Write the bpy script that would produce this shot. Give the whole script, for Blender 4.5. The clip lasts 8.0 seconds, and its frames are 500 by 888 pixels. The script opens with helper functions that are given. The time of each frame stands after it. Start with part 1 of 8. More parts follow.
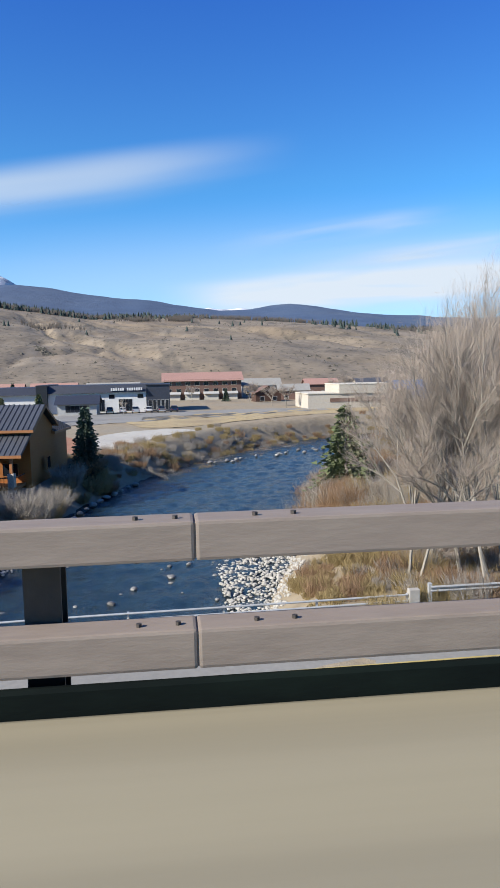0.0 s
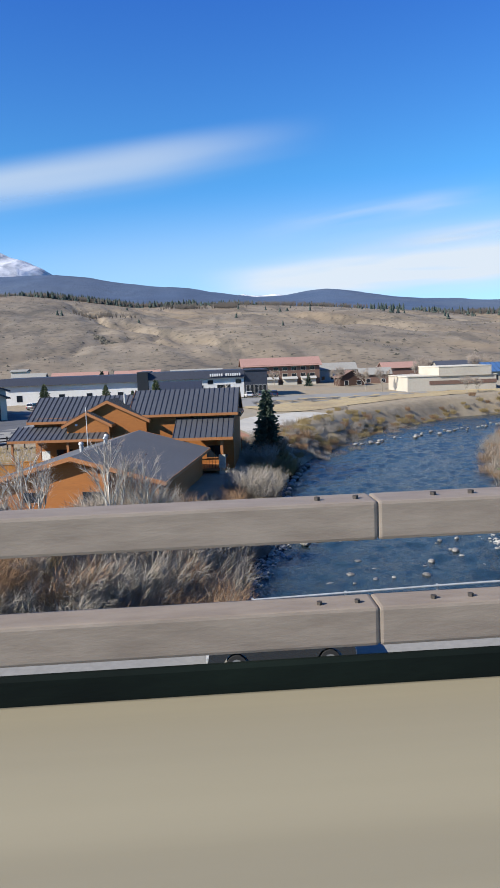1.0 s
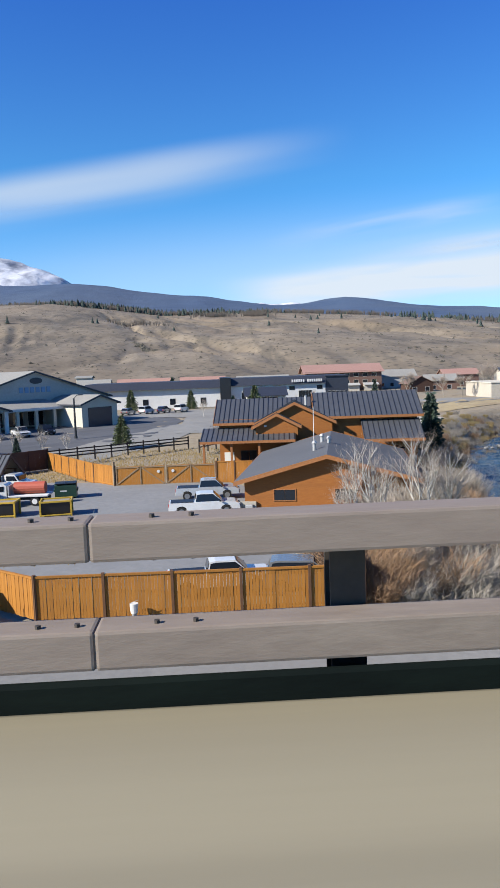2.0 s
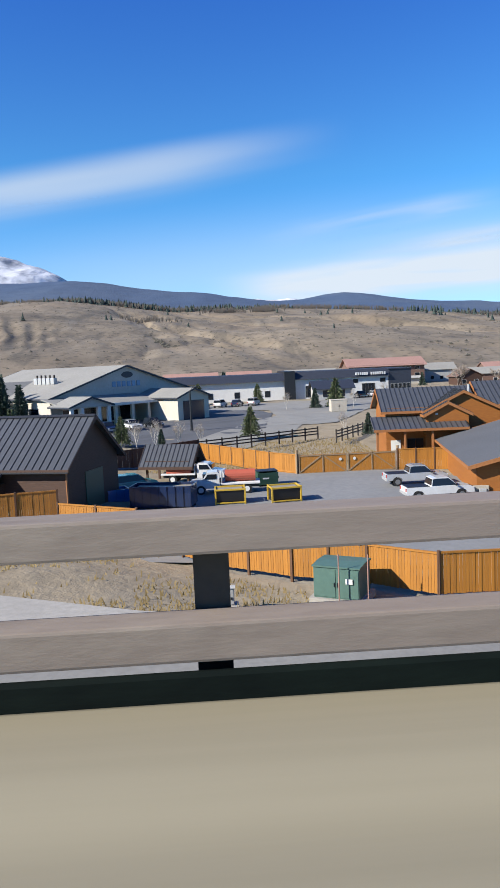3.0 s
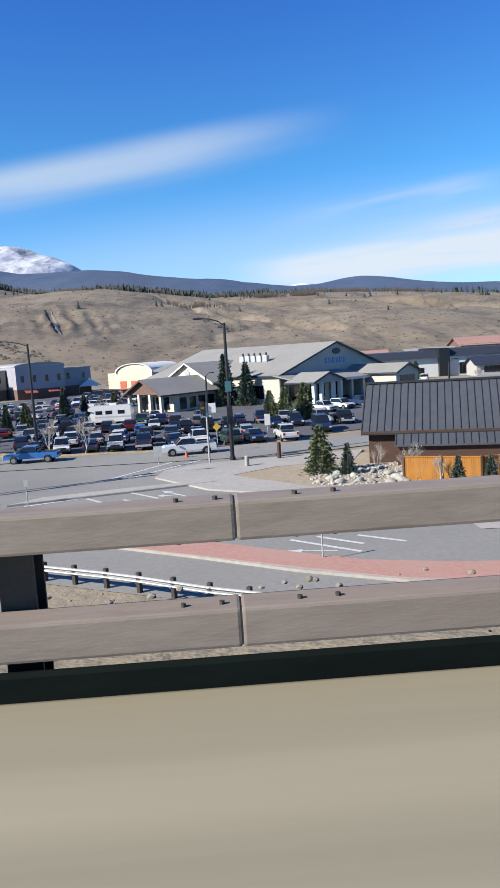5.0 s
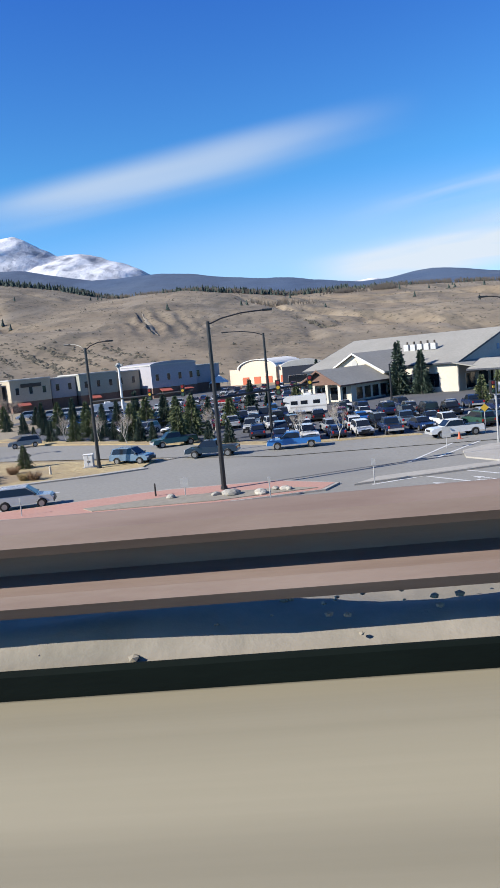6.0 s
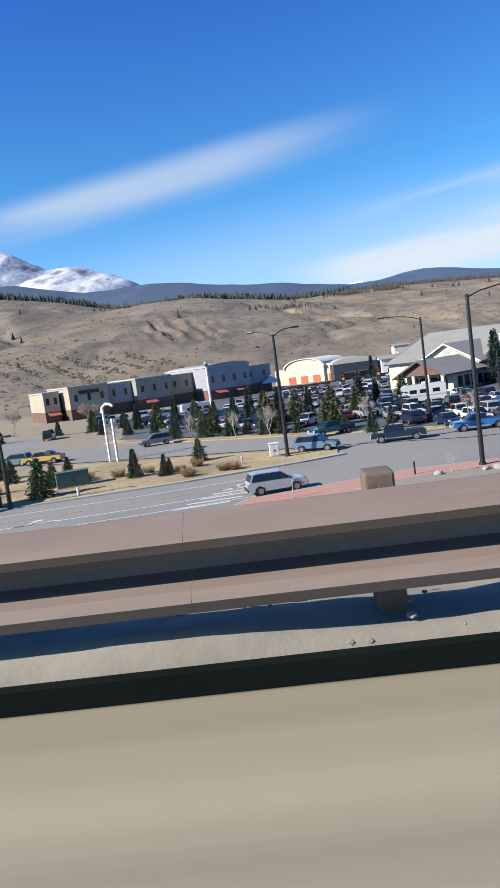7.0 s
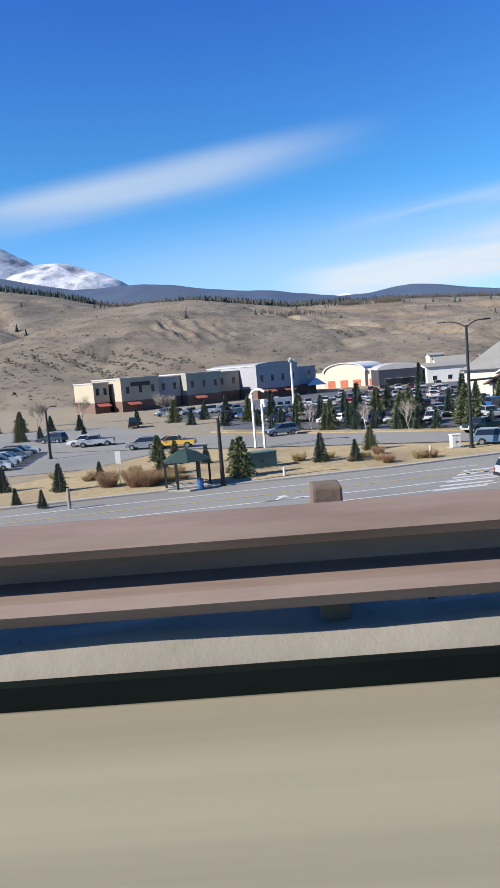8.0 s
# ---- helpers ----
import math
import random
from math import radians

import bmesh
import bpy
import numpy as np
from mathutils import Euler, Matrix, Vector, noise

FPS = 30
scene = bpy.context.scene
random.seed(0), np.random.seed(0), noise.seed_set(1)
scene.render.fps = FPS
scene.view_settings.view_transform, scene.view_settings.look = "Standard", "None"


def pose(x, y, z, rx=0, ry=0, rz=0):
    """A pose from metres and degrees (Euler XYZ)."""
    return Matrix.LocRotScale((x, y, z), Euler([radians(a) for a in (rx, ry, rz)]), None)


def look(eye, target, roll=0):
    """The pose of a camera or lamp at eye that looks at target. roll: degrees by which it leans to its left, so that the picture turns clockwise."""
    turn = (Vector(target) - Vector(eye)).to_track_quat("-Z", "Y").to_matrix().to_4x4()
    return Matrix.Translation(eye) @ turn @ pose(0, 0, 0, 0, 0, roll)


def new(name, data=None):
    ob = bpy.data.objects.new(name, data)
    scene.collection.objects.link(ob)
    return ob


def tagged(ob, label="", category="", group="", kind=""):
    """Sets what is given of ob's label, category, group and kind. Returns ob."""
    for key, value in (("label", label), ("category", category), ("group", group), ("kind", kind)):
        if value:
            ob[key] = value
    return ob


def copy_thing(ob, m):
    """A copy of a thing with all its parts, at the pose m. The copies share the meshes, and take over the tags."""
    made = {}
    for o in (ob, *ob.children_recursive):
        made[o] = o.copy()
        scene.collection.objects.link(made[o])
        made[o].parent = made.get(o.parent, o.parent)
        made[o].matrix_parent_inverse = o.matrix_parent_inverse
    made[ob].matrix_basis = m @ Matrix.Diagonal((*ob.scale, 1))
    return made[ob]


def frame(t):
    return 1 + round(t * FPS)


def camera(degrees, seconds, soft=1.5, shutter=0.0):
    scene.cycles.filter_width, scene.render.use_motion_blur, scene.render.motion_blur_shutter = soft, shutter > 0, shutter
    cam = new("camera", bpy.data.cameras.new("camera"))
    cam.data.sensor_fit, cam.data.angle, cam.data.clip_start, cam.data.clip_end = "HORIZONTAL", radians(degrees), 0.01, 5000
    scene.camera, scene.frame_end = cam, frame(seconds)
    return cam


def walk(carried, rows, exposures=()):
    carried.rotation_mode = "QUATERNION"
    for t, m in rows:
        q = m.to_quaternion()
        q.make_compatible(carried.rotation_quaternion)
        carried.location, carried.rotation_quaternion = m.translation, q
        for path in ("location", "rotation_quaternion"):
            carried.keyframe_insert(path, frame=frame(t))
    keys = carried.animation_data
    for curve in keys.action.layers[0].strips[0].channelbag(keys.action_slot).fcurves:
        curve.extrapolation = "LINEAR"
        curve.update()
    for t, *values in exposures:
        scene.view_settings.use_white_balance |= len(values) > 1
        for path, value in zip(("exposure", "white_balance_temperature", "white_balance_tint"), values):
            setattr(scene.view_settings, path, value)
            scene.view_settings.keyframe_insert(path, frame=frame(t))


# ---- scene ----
# x runs along the highway (the car drives towards -x), y away from it, z = 0 is the street level below
EYE = 10.3
cam = camera(38.0, 8.0)
ROWS = [
    (0.0, -0.09, -6.23, -5.66, -1.22),
    (0.2, -3.70, -5.81, -5.78, -1.73),
    (0.5, -9.12, -3.38, -6.17, -1.72),
    (1.0, -18.21, -3.59, -6.64, -2.06),
    (1.2, -22.03, -2.66, -6.30, -2.55),
    (2.3, -42.87, -2.74, -5.95, -1.79),
    (2.5, -46.87, -3.80, -6.20, -2.23),
    (3.0, -56.61, -2.90, -6.26, -2.50),
    (3.5, -66.36, -3.15, -6.39, -2.05),
    (4.0, -76.48, -2.15, -6.65, -2.56),
    (4.5, -86.90, -1.94, -6.96, -3.08),
    (5.0, -97.52, -2.04, -7.27, -3.58),
    (5.2, -101.72, -2.23, -7.23, -3.19),
    (6.3, -124.38, 4.38, -6.78, -6.01),
    (6.4, -126.44, 0.83, -6.76, -4.78),
    (6.5, -128.50, -2.09, -7.17, -1.83),
    (6.6, -130.52, -0.60, -7.05, -3.60),
    (6.8, -134.61, 2.46, -7.03, -2.36),
    (7.0, -138.68, 2.61, -6.47, -7.48),
    (7.2, -142.83, -1.89, -6.53, -4.67),
    (7.4, -147.00, -0.46, -6.52, -2.97),
    (7.5, -149.13, 1.44, -6.73, -4.46),
    (7.8, -155.61, 2.20, -6.34, -4.17),
    (8.0, -160.00, 0.80, -6.14, -4.57),
]


def aim(x, yaw, pitch, roll):
    """Camera pose from its place along the highway and its turn in degrees."""
    eye = Vector((x, 0, EYE + float(np.interp(x, [-128, -97, -76, -60, 0], [0.008, 0.03, 0.042, 0.028, 0.025]))))  # small height offsets that fit the railing to the camera's view
    a, p = radians(yaw), radians(pitch)
    way = Vector((-math.sin(a) * math.cos(p), math.cos(a) * math.cos(p), math.sin(p)))
    return look(eye, eye + way, roll)


walk(cam, [(t, aim(x, a, p, r)) for t, x, a, p, r in ROWS], exposures=[(0.0, 1.0), (8.0, 1.0)])

# ---- light ----
SUN_EL, SUN_AZ = radians(32), math.atan2(-0.93, -0.37)
world = bpy.data.worlds.new("sky")
scene.world = world
world.use_nodes = True
wt = world.node_tree
wt.nodes.clear()
w_out = wt.nodes.new("ShaderNodeOutputWorld")
w_bg = wt.nodes.new("ShaderNodeBackground")
w_sky = wt.nodes.new("ShaderNodeTexSky")
w_sky.sky_type = "NISHITA"
w_sky.sun_disc = False
w_sky.sun_elevation, w_sky.sun_rotation = SUN_EL, SUN_AZ
w_sky.altitude, w_sky.air_density, w_sky.dust_density, w_sky.ozone_density = 2700, 1.0, 0.0, 4.0
w_bg.inputs["Strength"].default_value = 0.085
w_tint = wt.nodes.new("ShaderNodeMixRGB")  # thin mountain air: a deeper blue
w_tint.blend_type = "MULTIPLY"
w_tint.inputs[0].default_value = 1.0
w_co = wt.nodes.new("ShaderNodeTexCoord")
w_sep = wt.nodes.new("ShaderNodeSeparateXYZ")
w_ramp = wt.nodes.new("ShaderNodeValToRGB")
w_ramp.color_ramp.elements[0].position, w_ramp.color_ramp.elements[0].color = 0.04, (0.55, 0.97, 1.12, 1)
w_ramp.color_ramp.elements[1].position, w_ramp.color_ramp.elements[1].color = 0.45, (0.31, 0.74, 1.36, 1)
w_mid = w_ramp.color_ramp.elements.new(0.24)
w_mid.color = (0.46, 0.98, 1.18, 1)
wt.links.new(w_co.outputs["Generated"], w_sep.inputs[0])
wt.links.new(w_sep.outputs["Z"], w_ramp.inputs[0])
wt.links.new(w_ramp.outputs[0], w_tint.inputs[2])
wt.links.new(w_sky.outputs[0], w_tint.inputs[1])
wt.links.new(w_tint.outputs[0], w_bg.inputs[0])
wt.links.new(w_bg.outputs[0], w_out.inputs[0])
sun = new("sun", bpy.data.lights.new("sun", "SUN"))
sun.data.energy, sun.data.angle, sun.data.color = 4.9, radians(0.5), (1.0, 0.95, 0.85)
sun_way = Vector((math.sin(SUN_AZ) * math.cos(SUN_EL), math.cos(SUN_AZ) * math.cos(SUN_EL), math.sin(SUN_EL)))
sun.matrix_world = look(sun_way * 200, (0, 0, 0))


# ---- materials ----
TONE = 0.71  # scales all base colours down against the raised exposure, so shade comes out darker


def mat(name, c1, c2, scale=4.0, rough=0.8, metal=0.0, bump=0.2, c3=None, big=0.25, vary=0.0, stretch=(1, 1, 1), spec=0.5):
    """Two colours mixed by fine noise, a third by broad noise; relief from the fine noise; vary: change from piece to piece."""
    c1, c2 = [v * TONE for v in c1], [v * TONE for v in c2]
    c3 = [v * TONE for v in c3] if c3 else None
    m = bpy.data.materials.new(name)
    m.use_nodes = True
    nt = m.node_tree
    b = nt.nodes["Principled BSDF"]
    co = nt.nodes.new("ShaderNodeTexCoord")
    mp = nt.nodes.new("ShaderNodeMapping")
    mp.inputs["Scale"].default_value = stretch
    nt.links.new(co.outputs["Object"], mp.inputs["Vector"])
    n1 = nt.nodes.new("ShaderNodeTexNoise")
    n1.inputs["Scale"].default_value, n1.inputs["Detail"].default_value = scale, 6
    n1.inputs["Roughness"].default_value = 0.65
    nt.links.new(mp.outputs[0], n1.inputs["Vector"])
    r1 = nt.nodes.new("ShaderNodeValToRGB")
    r1.color_ramp.elements[0].position, r1.color_ramp.elements[1].position = 0.32, 0.68
    r1.color_ramp.elements[0].color, r1.color_ramp.elements[1].color = (*c1, 1), (*c2, 1)
    nt.links.new(n1.outputs["Fac"], r1.inputs[0])
    col = r1.outputs[0]
    n2 = nt.nodes.new("ShaderNodeTexNoise")
    n2.inputs["Scale"].default_value, n2.inputs["Detail"].default_value = scale * big * 0.3, 4
    nt.links.new(mp.outputs[0], n2.inputs["Vector"])
    r2 = nt.nodes.new("ShaderNodeMapRange")
    r2.inputs["From Min"].default_value, r2.inputs["From Max"].default_value = 0.45, 0.7
    nt.links.new(n2.outputs["Fac"], r2.inputs[0])
    mx = nt.nodes.new("ShaderNodeMixRGB")
    mx.inputs[2].default_value = (*(c3 or [0.5 * (p + q) * 0.82 for p, q in zip(c1, c2)]), 1)
    ml = nt.nodes.new("ShaderNodeMath")
    ml.operation = "MULTIPLY"
    ml.inputs[1].default_value = 0.6 if c3 is None else 0.85
    nt.links.new(r2.outputs[0], ml.inputs[0])
    nt.links.new(ml.outputs[0], mx.inputs[0])
    nt.links.new(col, mx.inputs[1])
    col = mx.outputs[0]
    if vary:
        oi = nt.nodes.new("ShaderNodeObjectInfo")
        mr = nt.nodes.new("ShaderNodeMapRange")
        mr.inputs["To Min"].default_value, mr.inputs["To Max"].default_value = 1 - vary, 1 + vary
        nt.links.new(oi.outputs["Random"], mr.inputs[0])
        hs = nt.nodes.new("ShaderNodeHueSaturation")
        nt.links.new(mr.outputs[0], hs.inputs["Value"])
        nt.links.new(col, hs.inputs["Color"])
        col = hs.outputs[0]
    nt.links.new(col, b.inputs["Base Color"])
    b.inputs["Roughness"].default_value, b.inputs["Metallic"].default_value = rough, metal
    b.inputs["Specular IOR Level"].default_value = spec
    if bump:
        bp = nt.nodes.new("ShaderNodeBump")
        bp.inputs["Strength"].default_value, bp.inputs["Distance"].default_value = bump, 0.3 / scale
        nt.links.new(n1.outputs["Fac"], bp.inputs["Height"])
        nt.links.new(bp.outputs[0], b.inputs["Normal"])
    return m


def plain(name, c, rough=0.5, metal=0.0, spec=0.5):
    """A plain painted, plastic or metal surface with a slight mottle."""
    return mat(name, [v * 0.93 for v in c], [min(1, v * 1.06) for v in c], 6, rough, metal, 0.03, spec=spec)


# deck and kerb take the colours of the car door panel and window seal
M_DOORPANEL = mat("beige_door_panel_deck", (0.303, 0.268, 0.181), (0.35, 0.31, 0.214), 5, 0.75, bump=0.02, stretch=(0.03, 1, 1), c3=(0.28, 0.245, 0.158))
M_DOORSEAL = mat("dark_window_seal", (0.004, 0.006, 0.006), (0.009, 0.015, 0.012), 3, 0.8, bump=0.1, stretch=(0.3, 1, 1), spec=0.05)
M_RAIL = mat("weathered_brown_steel", (0.215, 0.172, 0.137), (0.295, 0.243, 0.195), 14, 0.75, 0.0, 0.2, c3=(0.265, 0.21, 0.175), stretch=(0.25, 1, 1))
M_RAILDARK = mat("dark_brown_steel", (0.035, 0.028, 0.022), (0.06, 0.045, 0.035), 10, 0.7, bump=0.1)
M_RUST = mat("rusted_guardrail_steel", (0.185, 0.125, 0.10), (0.265, 0.195, 0.16), 7, 0.8, 0.0, 0.15, c3=(0.27, 0.215, 0.18), stretch=(0.15, 1, 1))
M_GALV = mat("galvanised_steel", (0.45, 0.46, 0.46), (0.58, 0.58, 0.57), 5, 0.5, 0.3, 0.05)
M_DIRTPALE = mat("sandy_dirt", (0.33, 0.27, 0.185), (0.44, 0.37, 0.27), 1.6, 0.97, bump=0.5, c3=(0.36, 0.27, 0.16))
M_VERGE = mat("straw_dry_grass", (0.36, 0.27, 0.13), (0.50, 0.40, 0.22), 1.2, 0.97, bump=0.6, c3=(0.27, 0.20, 0.12))
M_DIRT = mat("grey_brown_dirt", (0.235, 0.21, 0.165), (0.345, 0.305, 0.245), 2.2, 0.95, bump=0.12, c3=(0.27, 0.24, 0.195))
M_ASPH = mat("grey_asphalt", (0.238, 0.230, 0.208), (0.298, 0.288, 0.26), 3, 0.9, bump=0.1, c3=(0.215, 0.207, 0.19), big=0.08)
M_ASPH_D = mat("dark_asphalt", (0.085, 0.088, 0.095), (0.12, 0.122, 0.13), 2, 0.9, bump=0.1, c3=(0.07, 0.072, 0.08), big=0.08)
M_CONC = mat("pale_concrete", (0.36, 0.34, 0.30), (0.46, 0.43, 0.385), 2.5, 0.9, bump=0.15)
M_BRICKRED = mat("red_paving_concrete", (0.42, 0.22, 0.17), (0.52, 0.29, 0.23), 4, 0.9, bump=0.1, c3=(0.46, 0.28, 0.22))
M_WHITE = mat("white_road_paint", (0.55, 0.55, 0.54), (0.72, 0.72, 0.70), 4, 0.8, bump=0.05)
M_YELLOW = mat("yellow_road_paint", (0.44, 0.33, 0.10), (0.54, 0.42, 0.15), 4, 0.8, bump=0.05)
M_CEDAR = mat("orange_stained_cedar", (0.37, 0.142, 0.012), (0.49, 0.205, 0.022), 5, 0.65, bump=0.2, vary=0.12, stretch=(6, 6, 0.5))
M_SIDING = mat("orange_brown_wood_siding", (0.30, 0.095, 0.012), (0.40, 0.145, 0.02), 4, 0.7, bump=0.15, stretch=(0.4, 0.4, 5))
M_TRIM = mat("light_orange_wood_trim", (0.33, 0.125, 0.035), (0.42, 0.175, 0.055), 5, 0.6, bump=0.1)
M_DKWOOD = mat("dark_brown_wood_siding", (0.055, 0.025, 0.014), (0.095, 0.045, 0.026), 4, 0.75, bump=0.2, stretch=(0.5, 0.5, 4))
M_ROOF = mat("slate_grey_metal_roof", (0.096, 0.102, 0.112), (0.122, 0.129, 0.14), 1.5, 0.42, 0.25, 0.04)
M_ROOF_TAN = mat("pale_grey_shingle_roof", (0.27, 0.26, 0.235), (0.34, 0.33, 0.30), 2, 0.9, bump=0.1)
M_CREAM = mat("cream_stucco", (0.60, 0.55, 0.45), (0.68, 0.63, 0.53), 2, 0.9, bump=0.08)
M_PALEGREY = mat("pale_grey_stucco", (0.42, 0.42, 0.40), (0.50, 0.49, 0.47), 2, 0.9, bump=0.08)
M_WHITEWALL = mat("white_painted_wall", (0.70, 0.70, 0.68), (0.80, 0.79, 0.77), 1.5, 0.85, bump=0.05)
M_NAVY = mat("dark_slate_blue_fascia", (0.022, 0.028, 0.045), (0.035, 0.042, 0.062), 1.5, 0.6, bump=0.05)
M_REDROOF = mat("faded_red_roof", (0.35, 0.195, 0.155), (0.42, 0.245, 0.20), 2, 0.9, bump=0.1)
M_BROWNWALL = mat("brown_brick_wall", (0.15, 0.085, 0.065), (0.21, 0.125, 0.095), 3, 0.9, bump=0.15)
M_TAN = mat("tan_stucco", (0.42, 0.36, 0.27), (0.50, 0.43, 0.33), 2, 0.9, bump=0.08)
M_LAV = mat("grey_lavender_stucco", (0.34, 0.33, 0.37), (0.41, 0.40, 0.44), 2, 0.9, bump=0.08)
M_SAGE = mat("sage_grey_stucco", (0.28, 0.29, 0.25), (0.35, 0.36, 0.31), 2, 0.9, bump=0.08)
M_PEACH = mat("peach_stucco", (0.74, 0.60, 0.47), (0.82, 0.68, 0.55), 2, 0.9, bump=0.08)
M_ORANGE = plain("orange_red_metal_door", (0.55, 0.13, 0.06), 0.6)
M_BLUEROOF = mat("blue_metal_roof", (0.07, 0.16, 0.34), (0.10, 0.21, 0.42), 2, 0.45, 0.2, 0.05)
M_GLASS = plain("dark_window_glass", (0.015, 0.02, 0.028), 0.08)
M_BLACK = plain("black_paint", (0.012, 0.013, 0.016), 0.45)
M_RUBBER = plain("black_rubber", (0.015, 0.015, 0.015), 0.85)
M_GREEN = plain("dark_green_paint", (0.03, 0.085, 0.055), 0.5)
M_TEAL = mat("grey_green_cabinet_paint", (0.075, 0.15, 0.125), (0.10, 0.19, 0.155), 3, 0.55, bump=0.04)
M_YEL = plain("yellow_paint", (0.62, 0.40, 0.04), 0.5)
M_REDP = plain("red_paint", (0.50, 0.05, 0.03), 0.4)
M_ROCK = mat("pale_river_stone", (0.29, 0.275, 0.24), (0.47, 0.445, 0.39), 5, 0.85, bump=0.4, vary=0.25)
M_BARK = mat("grey_brown_bark", (0.25, 0.22, 0.18), (0.40, 0.36, 0.30), 6, 0.95, bump=0.5, stretch=(1, 1, 0.3))
M_TWIG = mat("bare_grey_twigs", (0.33, 0.265, 0.215), (0.46, 0.385, 0.315), 2, 0.95, bump=0.0)
M_BRUSH = mat("grey_leafless_brush", (0.31, 0.27, 0.22), (0.45, 0.40, 0.335), 1.5, 0.95, bump=0.0)
M_WILLOW = mat("rusty_willow_stems", (0.27, 0.16, 0.085), (0.40, 0.25, 0.14), 1.5, 0.95, bump=0.0)
M_STRAW = mat("straw_yellow_stems", (0.33, 0.24, 0.10), (0.44, 0.33, 0.15), 1.5, 0.95, bump=0.0)
M_NEEDLE = mat("dark_spruce_needles", (0.036, 0.062, 0.045), (0.085, 0.125, 0.085), 2.5, 0.9, bump=0.0)
M_NEEDLE_L = mat("yellow_green_pine_needles", (0.09, 0.115, 0.045), (0.16, 0.19, 0.085), 2.5, 0.9, bump=0.0)


# ---- mesh helpers ----
def thing(name, m, label, category, group=""):
    """An Empty at the base of a thing, at pose m."""
    ob = new(name)
    ob.empty_display_size = 0.3
    ob.matrix_world = m
    return tagged(ob, label, category, group)


def part(name, bm, material, parent=None, label="", smooth=False):
    """Links a bmesh as one mesh object, under a thing or a part."""
    me = bpy.data.meshes.new(name)
    if smooth:
        for f in bm.faces:
            f.smooth = True
    bm.to_mesh(me)
    bm.free()
    me.materials.append(material)
    ob = new(name, me)
    ob.parent = parent
    return tagged(ob, label)


def shared(name, me, parent, m):
    """A further object on an existing mesh, under a parent."""
    ob = new(name, me)
    ob.parent = parent
    ob.matrix_local = m
    return ob


def from_data(name, verts, faces, material, parent=None, label="", smooth=False):
    me = bpy.data.meshes.new(name)
    me.from_pydata([tuple(v) for v in verts], [], faces)
    if smooth:
        me.polygons.foreach_set("use_smooth", [True] * len(me.polygons))
    me.materials.append(material)
    ob = new(name, me)
    ob.parent = parent
    return tagged(ob, label)


def box(x0, x1, y0, y1, z0, z1, bev=0.0, bm=None):
    bm = bm or bmesh.new()
    r = bmesh.ops.create_cube(bm, size=1, matrix=Matrix.LocRotScale(((x0 + x1) / 2, (y0 + y1) / 2, (z0 + z1) / 2), None, (x1 - x0, y1 - y0, z1 - z0)))
    if bev:
        edges = {e for v in r["verts"] for e in v.link_edges}
        bmesh.ops.bevel(bm, geom=list(edges), offset=bev, segments=2, affect="EDGES", profile=0.6)
    return bm


def prism(poly, a, b, axis="x", bm=None):
    """Extrudes a closed outline from a to b; for axis x the outline is (y, z), for y (x, z), for z (x, y)."""
    bm = bm or bmesh.new()
    put = {"x": lambda p, s: (s, p[0], p[1]), "y": lambda p, s: (p[0], s, p[1]), "z": lambda p, s: (p[0], p[1], s)}[axis]
    lo = [bm.verts.new(put(p, a)) for p in poly]
    hi = [bm.verts.new(put(p, b)) for p in poly]
    bm.faces.new(lo), bm.faces.new(hi)
    n = len(poly)
    for i in range(n):
        bm.faces.new((lo[i], lo[(i + 1) % n], hi[(i + 1) % n], hi[i]))
    bmesh.ops.recalc_face_normals(bm, faces=bm.faces)
    return bm


def tube(a, b, r0, r1=None, n=8, bm=None):
    """A tapered round bar from a to b."""
    bm = bm or bmesh.new()
    a, b = Vector(a), Vector(b)
    d = b - a
    m = Matrix.Translation((a + b) / 2) @ d.to_track_quat("Z", "Y").to_matrix().to_4x4()
    bmesh.ops.create_cone(bm, cap_ends=True, segments=n, radius1=r0, radius2=r0 if r1 is None else r1, depth=d.length, matrix=m)
    return bm


def lerp_table(v, table):
    return np.interp(v, [p[0] for p in table], [p[1] for p in table])


def smooth01(v):
    v = np.clip(v, 0, 1)
    return v * v * (3 - 2 * v)


# ---- the lie of the land ----
RIVER = [(-25, -80), (-16, 20), (-7, 45), (0.5, 70), (6, 90), (14.5, 111), (27, 132), (44, 147), (80, 162), (200, 190), (420, 240)]
RAMP_OUT = [(-120, 44), (-80, 41), (-70, 34.7), (-60, 30.6), (-50, 28.5), (-40, 29.4), (-20, 33.3), (0, 34.1), (70, 34.4)]
RAMP_IN = [(-120, 20), (-80, 20), (-70, 19), (-60, 17), (-50, 16), (-40, 16.5), (-20, 19), (0, 20), (70, 20)]
RAMP_Z = [(-120, 0.05), (-80, 0.05), (-70, 0.1), (-60, -0.2), (-50, -0.55), (-40, -1.3), (-20, -1.7), (0, -1.55), (12, -1.45), (70, -1.45)]
HILL_TOP = [(-1400, 190), (-800, 165), (-511, 142), (-420, 124), (-345, 104), (-229, 104), (-100, 86), (38, 86), (178, 78), (400, 60), (700, 62), (1400, 70)]
HILL_FOOT = [(-1400, 210), (-400, 250), (-200, 330), (0, 380), (300, 360), (1400, 300)]


def river_distance(x, y):
    d = np.full(np.shape(x), 1e9)
    for (ax, ay), (bx, by) in zip(RIVER, RIVER[1:]):
        ux, uy = bx - ax, by - ay
        s = np.clip(((x - ax) * ux + (y - ay) * uy) / (ux * ux + uy * uy), 0, 1)
        d = np.minimum(d, np.hypot(x - ax - s * ux, y - ay - s * uy))
    return d


